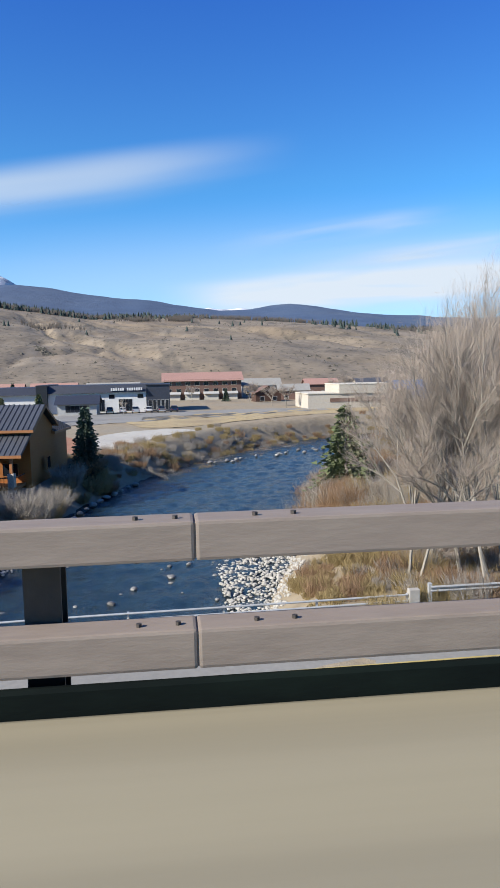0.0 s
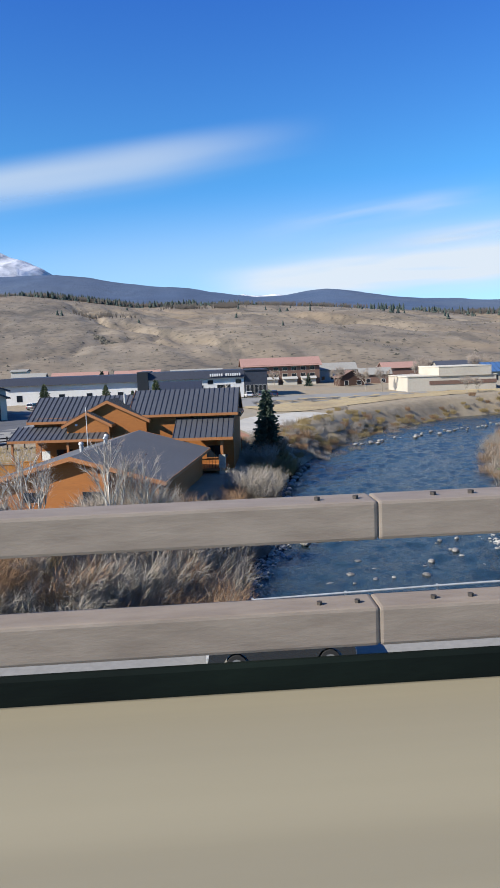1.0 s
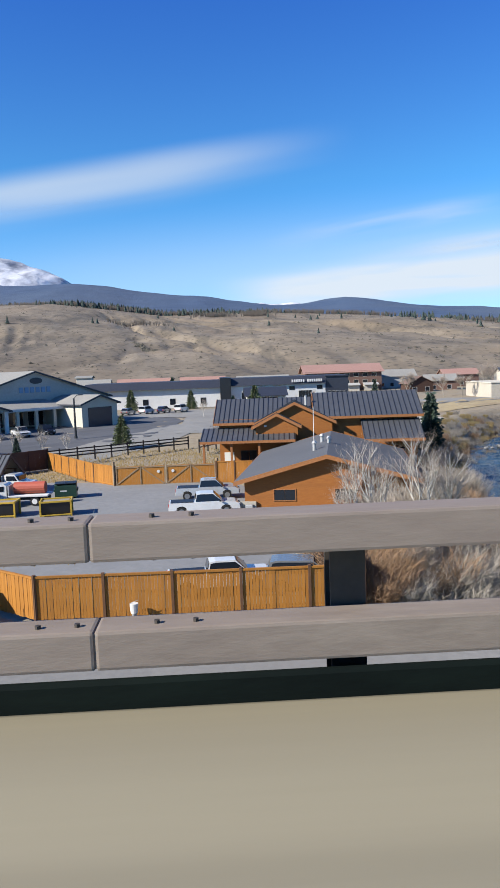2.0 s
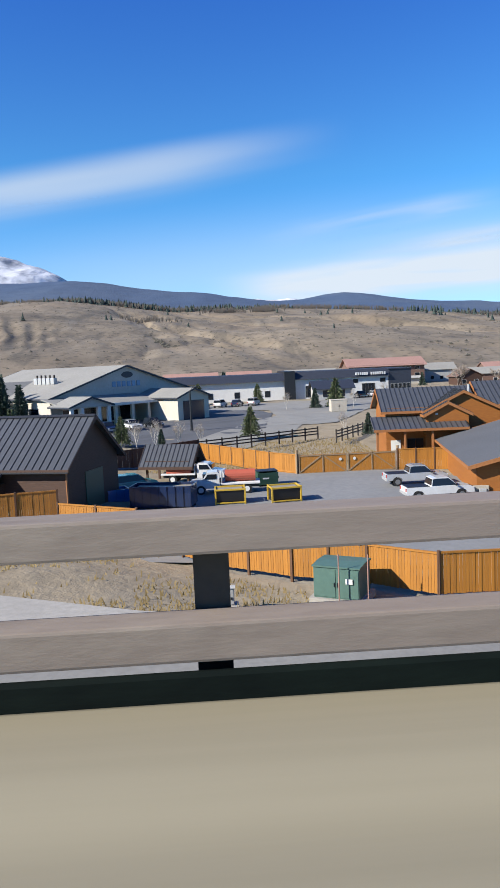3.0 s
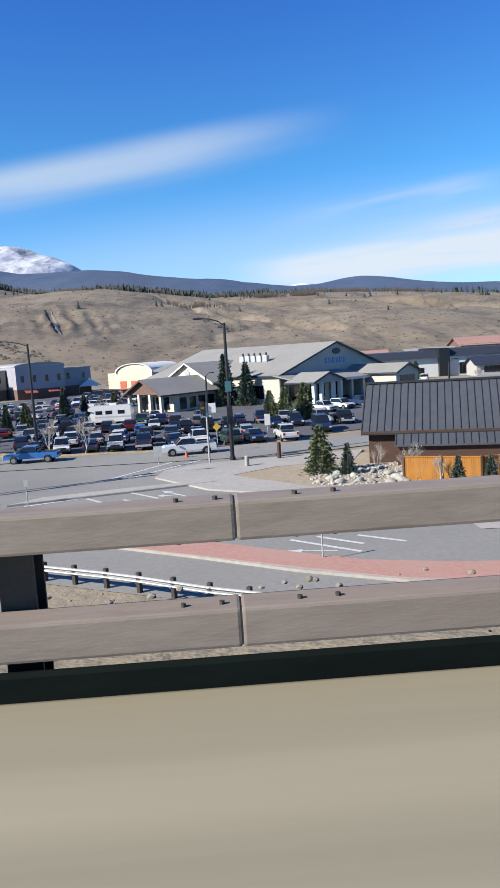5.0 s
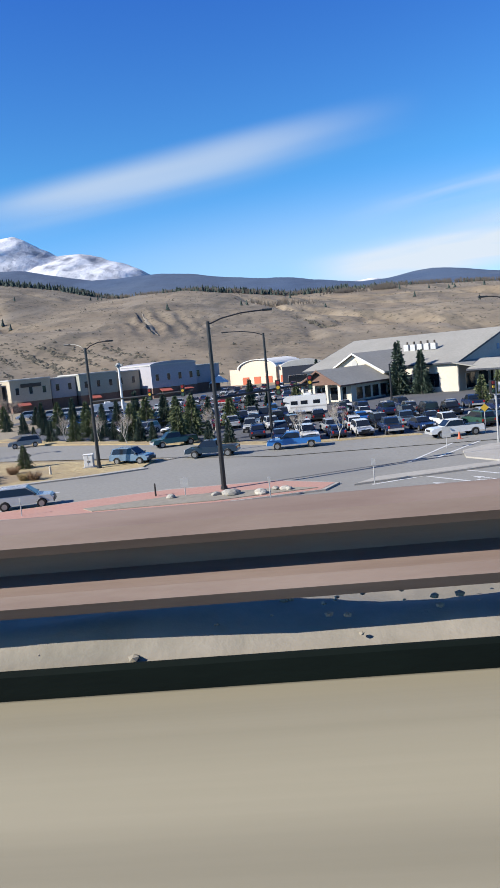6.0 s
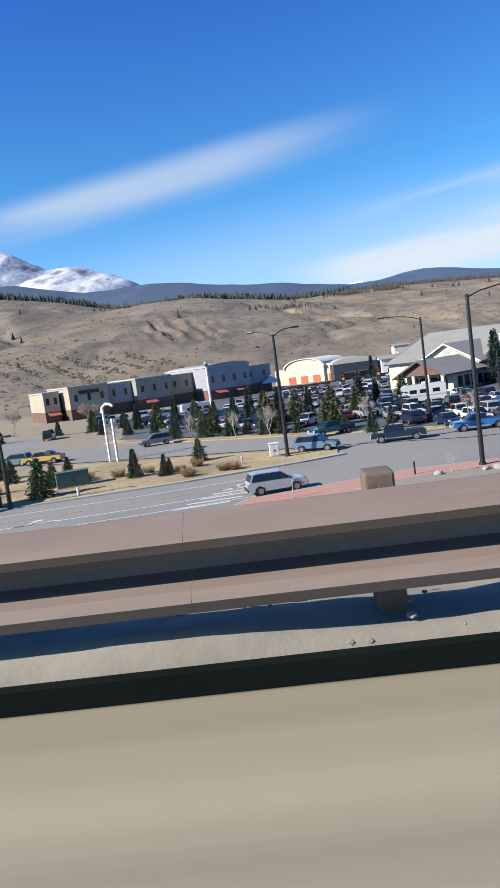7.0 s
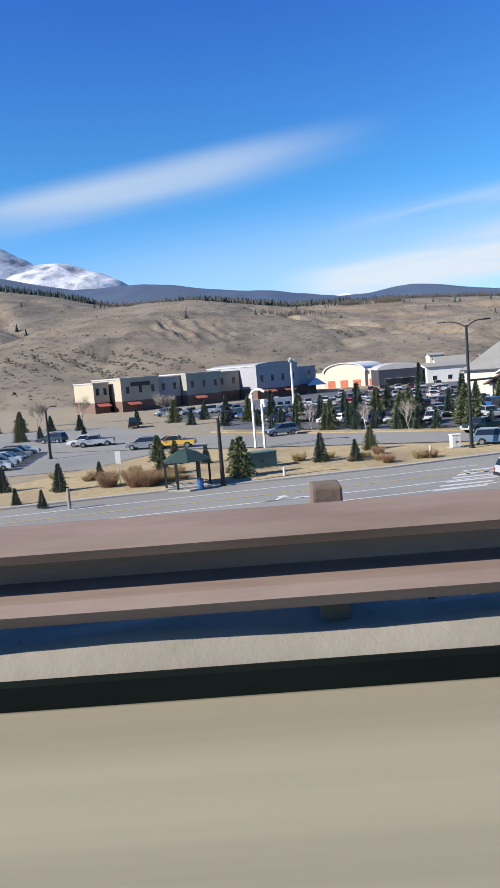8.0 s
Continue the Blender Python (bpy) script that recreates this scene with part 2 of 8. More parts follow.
def waves(x, y, s, seed=0.0):
    """Cheap smooth unevenness, about -1 to 1."""
    return (np.sin(x * s + 1.3 * np.sin(y * s * 0.7 + seed) + seed) + np.sin(y * s * 1.17 + 1.7 * np.sin(x * s * 0.6 + 2 * seed))) * 0.5


def lattice(i, j):
    """A fixed random value between -1 and 1 for each grid point."""
    h = np.sin(i * 127.1 + j * 311.7) * 43758.5453
    return (h - np.floor(h)) * 2 - 1


def fbm(x, y, octaves):
    """Fractal value noise, about -1 to 1."""
    total, amp = np.zeros(np.shape(x)), 0.5
    for _ in range(octaves):
        i, j = np.floor(x), np.floor(y)
        u, v = smooth01(x - i), smooth01(y - j)
        a, b = lattice(i, j), lattice(i + 1, j)
        c, d = lattice(i, j + 1), lattice(i + 1, j + 1)
        total = total + amp * ((a * (1 - u) + b * u) * (1 - v) + (c * (1 - u) + d * u) * v)
        x, y, amp = x * 2.03 + 5.2, y * 2.03 + 1.7, amp * 0.5
    return total


def land(x, y):
    x, y = np.asarray(x, float), np.asarray(y, float)
    z = -1.5 * smooth01((x + np.interp(y, [38, 46], [69, 76])) / 16) * smooth01((125 - y) / 35)
    # hillside with gullies that run down to the valley
    foot, top = lerp_table(x, HILL_FOOT), lerp_table(x, HILL_TOP)
    s = np.clip((y - foot) / (1010 - foot), 0, 1.25)
    rise = np.where(s < 1, s * (1.25 - 0.25 * s), 1 + 0.10 * (s - 1))
    wx = x + 30 * fbm(x * 0.006, y * 0.006, 3)
    wy = y + 60 * fbm(x * 0.004 + 9, y * 0.004, 3)
    gully = np.abs(fbm(wx * 0.011 + wy * 0.004, wy * 0.0028 + 4, 4))
    fine = fbm(x * 0.03, y * 0.02, 4)
    z = z + top * rise - np.sin(np.pi * np.clip(s, 0, 1)) * (6.5 * np.clip(1 - gully * 5, 0, 1) ** 1.5 - 14 * fbm(x * 0.0045 + 7, y * 0.0045, 3) + 3.0 * fine)
    # a fan of eroded chutes on the west shoulder
    along = x + 0.27 * (y - 560)
    fan = np.exp(-((along + 212) / 38) ** 2 - ((y - 570) / 75) ** 2)
    z = z - fan * 3.4 * np.abs(np.sin(along * 0.24 + 2.0 * fbm(x * 0.03, y * 0.012, 3)))
    # the valley floor is lower towards the commercial row
    z = z - 4.5 * smooth01((-125 - x) / 40) * smooth01((y - 165) / 35) * (1 - smooth01((y - 262) / 60))
    # ramp fill
    out = lerp_table(x, RAMP_OUT)
    fill = lerp_table(x, RAMP_Z) - np.interp(x, [-74, -60], [0.2, 0.45]) - z
    z = z + np.where(x < -19, fill * smooth01((out + 5 - y) / 4.0) * smooth01((x + 92) / 10), 0)
    # river bed
    d = river_distance(x, y)
    cut = smooth01((17.5 - d) / 7.5)
    z = z * (1 - cut) + (-5.0) * cut
    z = z + 0.10 * waves(x, y, 0.9, 1.0) * smooth01((d - 9) / 6) * np.where(x > -70, 1, 0.0)
    # highway embankment
    bank = np.clip((30 - y) / 26.0, 0, 1) * 8.95 * smooth01((-89.5 - x) / 1.6)
    return np.maximum(z, np.where(x < -80, bank - 0.25, -99))


def stops(*spans):
    out = []
    for a, b, n in spans:
        out += list(np.linspace(a, b, n, endpoint=False))
    return np.array(out + [spans[-1][1]])


GX = stops((-1500, -500, 22), (-500, -240, 40), (-240, 80, 150), (80, 420, 46), (420, 1500, 22))
GY = stops((-90, 0, 12), (0, 165, 96), (165, 330, 44), (330, 1020, 130), (1020, 1400, 12))
gx, gy = np.meshgrid(GX, GY)
gz = land(gx, gy)
nx, ny = len(GX), len(GY)
quads = [(j * nx + i, j * nx + i + 1, (j + 1) * nx + i + 1, (j + 1) * nx + i) for j in range(ny - 1) for i in range(nx - 1)]


def ground_material():
    """Dry grass in the valley, sage and bare soil on the hill."""
    m = mat("dry_grass_ground", (0.26, 0.205, 0.13), (0.36, 0.29, 0.19), 0.55, 0.97, bump=0.5, c3=(0.29, 0.255, 0.19), big=0.3)
    nt = m.node_tree
    b = nt.nodes["Principled BSDF"]
    base = b.inputs["Base Color"].links[0].from_socket
    co = nt.nodes.new("ShaderNodeTexCoord")
    sep = nt.nodes.new("ShaderNodeSeparateXYZ")
    nt.links.new(co.outputs["Object"], sep.inputs[0])
    up = nt.nodes.new("ShaderNodeMapRange")
    nt.links.new(sep.outputs["Y"], up.inputs[0])
    up.inputs["From Min"].default_value, up.inputs["From Max"].default_value = 270, 330
    n = nt.nodes.new("ShaderNodeTexNoise")
    n.inputs["Scale"].default_value, n.inputs["Detail"].default_value = 0.02, 12
    n.inputs["Roughness"].default_value = 0.7
    nt.links.new(co.outputs["Object"], n.inputs["Vector"])
    r = nt.nodes.new("ShaderNodeValToRGB")
    e = r.color_ramp.elements
    e[0].position, e[0].color = 0.36, (0.082, 0.066, 0.048, 1)
    e[1].position, e[1].color = 0.66, (0.212, 0.170, 0.118, 1)
    mid = r.color_ramp.elements.new(0.5)
    mid.color = (0.148, 0.118, 0.081, 1)
    nt.links.new(n.outputs["Fac"], r.inputs[0])
    # dark sage clumps
    v = nt.nodes.new("ShaderNodeTexVoronoi")
    v.inputs["Scale"].default_value = 0.17
    nt.links.new(co.outputs["Object"], v.inputs["Vector"])
    vr = nt.nodes.new("ShaderNodeMapRange")
    vr.inputs["From Min"].default_value, vr.inputs["From Max"].default_value = 0.18, 0.34
    vr.inputs["To Min"].default_value, vr.inputs["To Max"].default_value = 0.48, 1.0
    nt.links.new(v.outputs["Distance"], vr.inputs[0])
    hs = nt.nodes.new("ShaderNodeHueSaturation")
    nt.links.new(vr.outputs[0], hs.inputs["Value"])
    nt.links.new(r.outputs[0], hs.inputs["Color"])
    # pale eroded chutes that run down the slope, and ochre grass between
    sm = nt.nodes.new("ShaderNodeMapping")
    sm.inputs["Scale"].default_value, sm.inputs["Rotation"].default_value = (1.0, 0.16, 0.2), (0, 0, radians(-24))
    nt.links.new(co.outputs["Object"], sm.inputs[0])
    hill_col = hs.outputs[0]
    for sc_, lo_, hi_, c_, src in ((0.03, 0.55, 0.66, (0.185, 0.158, 0.122, 1), sm.outputs[0]), (0.007, 0.50, 0.66, (0.18, 0.134, 0.086, 1), co.outputs["Object"]), (0.045, 0.55, 0.63, (0.046, 0.040, 0.031, 1), sm.outputs[0])):
        nn = nt.nodes.new("ShaderNodeTexNoise")
        nn.inputs["Scale"].default_value, nn.inputs["Detail"].default_value, nn.inputs["Roughness"].default_value = sc_, 8, 0.6
        nt.links.new(src, nn.inputs["Vector"])
        nr = nt.nodes.new("ShaderNodeMapRange")
        nr.inputs["From Min"].default_value, nr.inputs["From Max"].default_value, nr.inputs["To Max"].default_value = lo_, hi_, 0.55
        nt.links.new(nn.outputs["Fac"], nr.inputs[0])
        nm = nt.nodes.new("ShaderNodeMixRGB")
        nm.inputs[2].default_value = c_
        nt.links.new(nr.outputs[0], nm.inputs[0])
        nt.links.new(hill_col, nm.inputs[1])
        hill_col = nm.outputs[0]
    mx = nt.nodes.new("ShaderNodeMixRGB")
    nt.links.new(up.outputs[0], mx.inputs[0])
    nt.links.new(base, mx.inputs[1])
    nt.links.new(hill_col, mx.inputs[2])
    nt.links.new(mx.outputs[0], b.inputs["Base Color"])
    return m


M_GROUND = ground_material()
tagged(from_data("ground", np.stack([gx, gy, gz], -1).reshape(-1, 3), quads, M_GROUND, smooth=True), "dry tan grass valley floor rising to a sage-covered hillside", "ground", kind="structure")

# ---- mountains ----
RIDGE = [(-2600, 640), (-1700, 470), (-1151, 438), (-1000, 402), (-941, 388), (-870, 372), (-750, 370), (-573, 372), (-476, 364), (-309, 332), (-63, 306), (25, 288), (208, 264), (330, 268), (430, 281), (510, 286), (667, 264), (856, 242), (1236, 218), (1800, 230), (2800, 260)]
# the blue of distance haze is mixed into the forest colour
M_FOREST = mat("haze_blue_mountain_forest", (0.032, 0.066, 0.135), (0.056, 0.098, 0.18), 0.012, 0.95, bump=0.4, c3=(0.085, 0.12, 0.175), big=0.4)


def mountain_mesh(name, x0, x1, n, rows, top, material, label, rough, seed):
    """A ridge from its foot (first row) to its crest (last row): rows of (y, share of the crest's height)."""
    xs = np.linspace(x0, x1, n)
    verts, k = [], len(rows)
    for j, (y, share) in enumerate(rows):
        h = lerp_table(xs, top) * share
        h = h + rough * (1.6 * fbm(xs * 0.006 + seed + y * 0.002, np.full(n, y * 0.004), 6)) * (1 if 0 < j < k - 2 else 0.55)
        verts += [(x, y, z) for x, z in zip(xs, h)]
    faces = [(j * n + i, j * n + i + 1, (j + 1) * n + i + 1, (j + 1) * n + i) for j in range(k - 1) for i in range(n - 1)]
    return tagged(from_data(name, verts, faces, material, smooth=True), label, "mountain", kind="structure")


mountain_mesh("mountain_ridge", -2600, 2800, 260, [(1250, 0.0), (1700, 0.35), (2200, 0.62), (2600, 0.82), (2850, 0.94), (3000, 1.0), (3300, 0.9)], RIDGE, M_FOREST, "long forested mountain ridge on the skyline, coloured blue for distance haze", 7, 3)
SNOWY = [(-2600, 930), (-2000, 880), (-1820, 862), (-1720, 866), (-1640, 838), (-1560, 790), (-1500, 756), (-1440, 722), (-1400, 726), (-1340, 730), (-1250, 722), (-1180, 700), (-1090, 662), (-1030, 636), (-930, 588), (-800, 500), (-500, 420), (150, 378), (200, 390), (260, 400), (330, 392), (420, 394), (520, 376), (700, 330), (1400, 280)]
M_SNOW = mat("snow_over_grey_rock", (0.86, 0.87, 0.90), (0.72, 0.74, 0.80), 0.02, 0.9, bump=0.5, c3=(0.13, 0.15, 0.21), big=0.9, stretch=(2.2, 1, 0.7))
mountain_mesh("snow_peak", -2600, 1400, 260, [(3350, 0.35), (3600, 0.6), (3800, 0.72), (4000, 0.83), (4150, 0.88), (4300, 0.93), (4400, 0.97), (4500, 1.0), (4700, 0.8)], SNOWY, M_SNOW, "distant snow-capped rocky mountain peaks", 30, 9)

# ---- river ----
M_WATER = mat("rippled_blue_river_water", (0.012, 0.026, 0.036), (0.024, 0.048, 0.062), 0.9, 0.14, bump=1.0, c3=(0.016, 0.032, 0.042), stretch=(1.5, 0.6, 1), spec=0.36)
WX = stops((-60, -28, 6), (-28, 48, 190), (48, 430, 60))
WY = stops((-90, 36, 10), (36, 152, 330), (152, 260, 24))
water_x, water_y = np.meshgrid(WX, WY)
chop = fbm(water_x * 0.9 - water_y * 0.35, water_y * 0.55 + water_x * 0.25, 4)
water_z = -4.0 + 0.24 * chop * smooth01((water_y - 30) / 8) * smooth01((165 - water_y) / 20)
n_w = len(WX)
tagged(from_data("river_water", np.stack([water_x, water_y, water_z], -1).reshape(-1, 3),
                 [(j * n_w + i, j * n_w + i + 1, (j + 1) * n_w + i + 1, (j + 1) * n_w + i) for j in range(len(WY) - 1) for i in range(n_w - 1)], M_WATER, smooth=True), "rippling dark blue mountain river", "water", kind="structure")


# ---- roads on the ground ----
def sheet(name, poly, z, material, label, category="road", thick=0.0, drape=False):
    """A piece of paving; with thick it stands up like a kerbed island, with drape it follows the land."""
    bm = bmesh.new()
    if thick:
        prism(poly, z - 0.5, z + thick, "z", bm)
    else:
        f = bm.faces.new([bm.verts.new((x, y, z)) for x, y in poly])
        if f.normal.z < 0:
            f.normal_flip()
        bmesh.ops.triangulate(bm, faces=bm.faces)
    if drape:
        for axis in (0, 1):
            lo, hi = min(p[axis] for p in poly), max(p[axis] for p in poly)
            for k in range(int((hi - lo) / 3.0)):
                co = [0, 0, 0]
                co[axis] = lo + 3.0 * (k + 0.5)
                no = [0, 0, 0]
                no[axis] = 1
                bmesh.ops.bisect_plane(bm, geom=bm.verts[:] + bm.edges[:] + bm.faces[:], plane_co=co, plane_no=no)
        for v in bm.verts:
            v.co.z = float(land(v.co.x, v.co.y)) + z + 0.04
    return tagged(part(name, bm, material), label, category, kind="structure")


M_GRAVEL = mat("pale_gravel", (0.42, 0.40, 0.35), (0.54, 0.51, 0.45), 1.5, 0.95, bump=0.3)
M_REDSOIL = mat("reddish_soil", (0.30, 0.13, 0.075), (0.38, 0.18, 0.11), 0.8, 0.97, bump=0.5, c3=(0.30, 0.19, 0.12))
sheet("road_intersection", [(-240, 38), (-116, 38.4), (-107, 34.0), (-99.5, 29.8), (-95, 29.0), (-84, 24), (-74, 22), (-74, 38), (-84, 48), (-92, 66), (-92, 82), (-128, 80), (-137.5, 69.5), (-148, 66), (-159, 63.8), (-169, 62), (-182, 59), (-240, 44)], 0.03, M_ASPH, "wide grey asphalt intersection with worn lane paint", "road")
sheet("road_cross_street", [(-240, 124), (-177, 99), (-160, 90.5), (-133.5, 79), (-120, 72), (-92, 70), (-74, 76), (-58, 90), (-44, 112), (-36, 140), (-44, 142), (-54, 118), (-66, 97), (-80, 84), (-95, 78), (-118, 80), (-133, 90), (-152, 102), (-170, 112), (-240, 140)], 0.05, M_ASPH, "sunlit grey asphalt side street", "road", drape=True)
sheet("parking_lot", [(-166, 121), (-150, 104), (-133, 92.5), (-118, 81.5), (-97, 80), (-80, 88), (-70, 100), (-48, 118), (-44, 150), (-48, 168), (-100, 168), (-168, 160)], 0.04, M_ASPH_D, "dark asphalt car dealership lot", "road", drape=True)
sheet("parking_lot_north", [(-180, 152), (-168, 158), (-100, 166), (-96, 232), (-146, 236), (-176, 200)], 0.03, M_ASPH_D, "dark asphalt lot before the garages", "road", drape=True)
sheet("parking_lot_west", [(-240, 75), (-180, 82), (-172, 96), (-172, 112), (-190, 150), (-240, 165)], 0.045, M_ASPH, "grey asphalt store parking lot", "road")
sheet("yard_paving", [(-64, 44), (-33, 36), (-30, 62), (-36, 74), (-56, 79), (-64, 70)], -1.30, mat("yard_gravel_asphalt", (0.21, 0.215, 0.215), (0.27, 0.27, 0.265), 2, 0.9, bump=0.1), "pale grey paved work yard", "road")
sheet("far_street", [(-44, 120), (-36, 120), (-24, 150), (-8, 180), (40, 186), (60, 200), (10, 200), (-60, 186), (-62, 165), (-44, 160)], 0.06, M_ASPH, "grey asphalt lot and street before the long white building", "road", drape=True)
sheet("gravel_lot", [(-10.5, 104), (-6.5, 113), (-1.5, 121), (5, 132), (-1, 137), (-10, 130), (-14, 117)], 0.04, M_GRAVEL, "pale gravel lot above the river bank", "road", drape=True)
sheet("red_soil", [(-15, 99), (-10.6, 101), (-13.9, 116), (-19, 128), (-24, 122)], 0.03, M_REDSOIL, "bare reddish soil beside the gravel lot", "ground", drape=True)
sheet("bank_meadow", [(0, 138), (9, 146), (20, 158), (34, 170), (68, 186), (68, 194), (40, 192), (0, 182), (-10, 160), (-6, 142)], 0.05, M_VERGE, "yellow dry grass meadow above the river", "ground", drape=True)

# off-ramp that runs beside the highway and drops to the street
rx = np.linspace(-84, 70, 309)
verts = []
for x in rx:
    a, b, z = lerp_table(x, RAMP_IN), lerp_table(x, RAMP_OUT), lerp_table(x, RAMP_Z)
    verts += [(x, a, z - 0.9), (x, a, z), (x, b, z), (x, b, z - 0.9)]
faces = []
for i in range(len(rx) - 1):
    for k in range(4):
        faces.append((4 * i + k, 4 * i + (k + 1) % 4, 4 * i + 4 + (k + 1) % 4, 4 * i + 4 + k))
tagged(from_data("road_ramp", verts, faces, M_ASPH), "grey asphalt frontage road running beside and below the highway", "road", kind="structure")


# pale shoulder along the outer edge of the ramp
rows = []
for x in np.linspace(-84, -46, 60):
    w_, b_, z_ = 3.4 * float(smooth01((-46 - x) / 14)) + 0.2, lerp_table(x, RAMP_OUT), lerp_table(x, RAMP_Z) + 0.03
    rows += [(x, b_ - w_, z_), (x, b_ + 0.3, z_ + 0.02)]
tagged(from_data("ramp_shoulder", rows, [(2 * i, 2 * i + 2, 2 * i + 3, 2 * i + 1) for i in range(59)], M_CONC), "wide pale concrete shoulder of the ramp", "pavement", kind="structure")


def strip(name, rows, material, label, w=0.14):
    """A painted line along rows of (x, y, z)."""
    bm = bmesh.new()
    last = None
    for i, p in enumerate(rows):
        q = rows[min(i + 1, len(rows) - 1)]
        o = rows[max(i - 1, 0)]
        d = Vector((q[0] - o[0], q[1] - o[1], 0)).normalized()
        n = Vector((-d.y, d.x, 0)) * w
        pair = (bm.verts.new(Vector(p) + n), bm.verts.new(Vector(p) - n))
        if last:
            bm.faces.new((last[1], pair[1], pair[0], last[0]))
        last = pair
    return tagged(part(name, bm, material), label, "road marking", kind="structure")


def ramp_row(off, x0, x1, n=24):
    return [(x, lerp_table(x, RAMP_OUT) - off, lerp_table(x, RAMP_Z) + 0.02) for x in np.linspace(x0, x1, n)]


strip("ramp_line_yellow", ramp_row(6.7, -46, 70, 89), M_YELLOW, "worn yellow line on the frontage road", 0.07)
strip("ramp_line_white", ramp_row(8.4, -74, -62, 8), M_WHITE, "white lane line on the ramp")

# ---- highway deck, standing in for the car door panel and window seal ----
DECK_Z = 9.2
# the profile rolls to imitate light and dark bands on the door panel
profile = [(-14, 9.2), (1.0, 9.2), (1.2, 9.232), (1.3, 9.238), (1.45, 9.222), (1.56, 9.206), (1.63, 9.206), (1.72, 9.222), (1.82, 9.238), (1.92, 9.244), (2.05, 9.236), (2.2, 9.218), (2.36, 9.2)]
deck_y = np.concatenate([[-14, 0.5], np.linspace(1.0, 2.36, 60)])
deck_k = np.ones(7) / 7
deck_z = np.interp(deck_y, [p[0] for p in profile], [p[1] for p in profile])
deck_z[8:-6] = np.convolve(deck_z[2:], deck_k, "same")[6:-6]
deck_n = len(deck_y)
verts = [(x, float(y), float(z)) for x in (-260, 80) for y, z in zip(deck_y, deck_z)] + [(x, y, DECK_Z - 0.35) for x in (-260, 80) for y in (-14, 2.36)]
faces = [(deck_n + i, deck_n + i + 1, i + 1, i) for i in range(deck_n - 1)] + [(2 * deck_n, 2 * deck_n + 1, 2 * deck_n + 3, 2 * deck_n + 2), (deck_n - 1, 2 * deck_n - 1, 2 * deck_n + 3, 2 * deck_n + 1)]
tagged(from_data("door_panel_deck", verts, faces, M_DOORPANEL, smooth=True), "beige highway deck standing in for the car door panel, rolled to imitate its light bands", "road", kind="structure")
# added kerbs stand in for the dark seal below the car window
tagged(part("window_seal_kerb", prism([(2.355, DECK_Z - 0.05), (2.36, DECK_Z + 0.085), (2.37, DECK_Z + 0.1), (2.395, DECK_Z + 0.095), (2.41, DECK_Z - 0.2), (2.80, DECK_Z - 0.2), (2.80, DECK_Z - 0.9), (2.37, DECK_Z - 0.9)], -104, 80), M_DOORSEAL), "long low dark kerb standing in for the car window seal", "kerb", kind="structure")
tagged(part("window_seal_kerb_west", prism([(2.355, DECK_Z - 0.05), (2.36, DECK_Z + 0.085), (2.37, DECK_Z + 0.1), (2.395, DECK_Z + 0.095), (2.40, DECK_Z - 0.3), (2.37, DECK_Z - 0.3)], -260, -104), M_DOORSEAL), "long low dark kerb beside the guardrail, standing in for the car window seal", "kerb", kind="structure")
for x in (60, 30, -30, -62, -84):
    tagged(part("bridge_pier", box(x - 0.6, x + 0.6, -12, 1.5, -6, DECK_Z - 0.36, 0.05), M_CONC), "plain concrete bridge pier under the deck", "pier", "bridge piers")
# bank of dirt behind the guardrail
bx = np.linspace(-200, -84, 800)
by = np.array([2.405, 2.46, 2.52, 2.58, 2.64, 2.70, 2.75, 2.9, 3.05, 3.2, 3.35, 3.5, 3.65, 3.8, 4.0, 4.4, 5.0, 6, 8, 11, 15, 20, 26, 31])
rnd = np.random.RandomState(4)
bxx, byy = np.meshgrid(bx, by)
bz = np.interp(byy, [2.4, 2.45, 2.52, 2.60, 2.75, 3.2, 3.6, 4.0, 31], [9.22, 9.28, 9.33, 9.35, 9.34, 9.28, 9.02, 8.85, -0.35])
lump = 0.06 * waves(bxx, byy, 2.1, 1) + 0.04 * waves(bxx, byy * 2, 5.3, 2) + 0.05 * waves(bxx, byy, 0.7, 5)
near = 1 - smooth01((byy - 4.0) / 3.0)
bz = bz + near * (0.8 * lump * smooth01((byy - 2.40) / 0.15) * np.where(byy < 2.8, 0.55, 1) + rnd.uniform(-0.004, 0.004, bz.shape))
bz = bz + smooth01((-133 - bxx) / 8) * np.interp(byy, [2.4, 2.43, 2.52, 2.57, 2.65], [0.04, 0.055, 0.025, 0.0, 0.0])
bz = np.where(bxx > -104.4, np.minimum(bz, 7.6 + 0.5 * lump * near), bz)
bz = np.where(bxx > -89, np.minimum(bz, 9.3 * smooth01((-86.5 - bxx) / 0.5) - 0.3), bz)
nb = len(bx)
tagged(from_data("embankment", np.stack([bxx, byy, bz], -1).reshape(-1, 3), [(j * nb + i, j * nb + i + 1, (j + 1) * nb + i + 1, (j + 1) * nb + i) for j in range(len(by) - 1) for i in range(nb - 1)], M_DIRT, smooth=True), "lumpy grey-brown dirt embankment of the highway", "ground", kind="structure")


# ---- bridge railing ----
POSTS = [3.5, -0.56, -4.9, -8.7, -12.6, -16.6, -20.6, -24.6, -28.6, -32.6, -36.6, -40.6, -44.6, -48.6, -52.6, -56.64, -60.64, -64.65, -68.7, -72.75, -76.92, -81.75, -86.06, -89.9, -94.5, -98.3, -102.2]
SPLICES = [8.6, -0.02, -8.6, -17.63, -27.5, -37.5, -47.45, -58.4, -65.92, -78.6, -89.2, -97.5]
UPPER, LOWER = (9.695, 9.832), (9.318, 9.458)


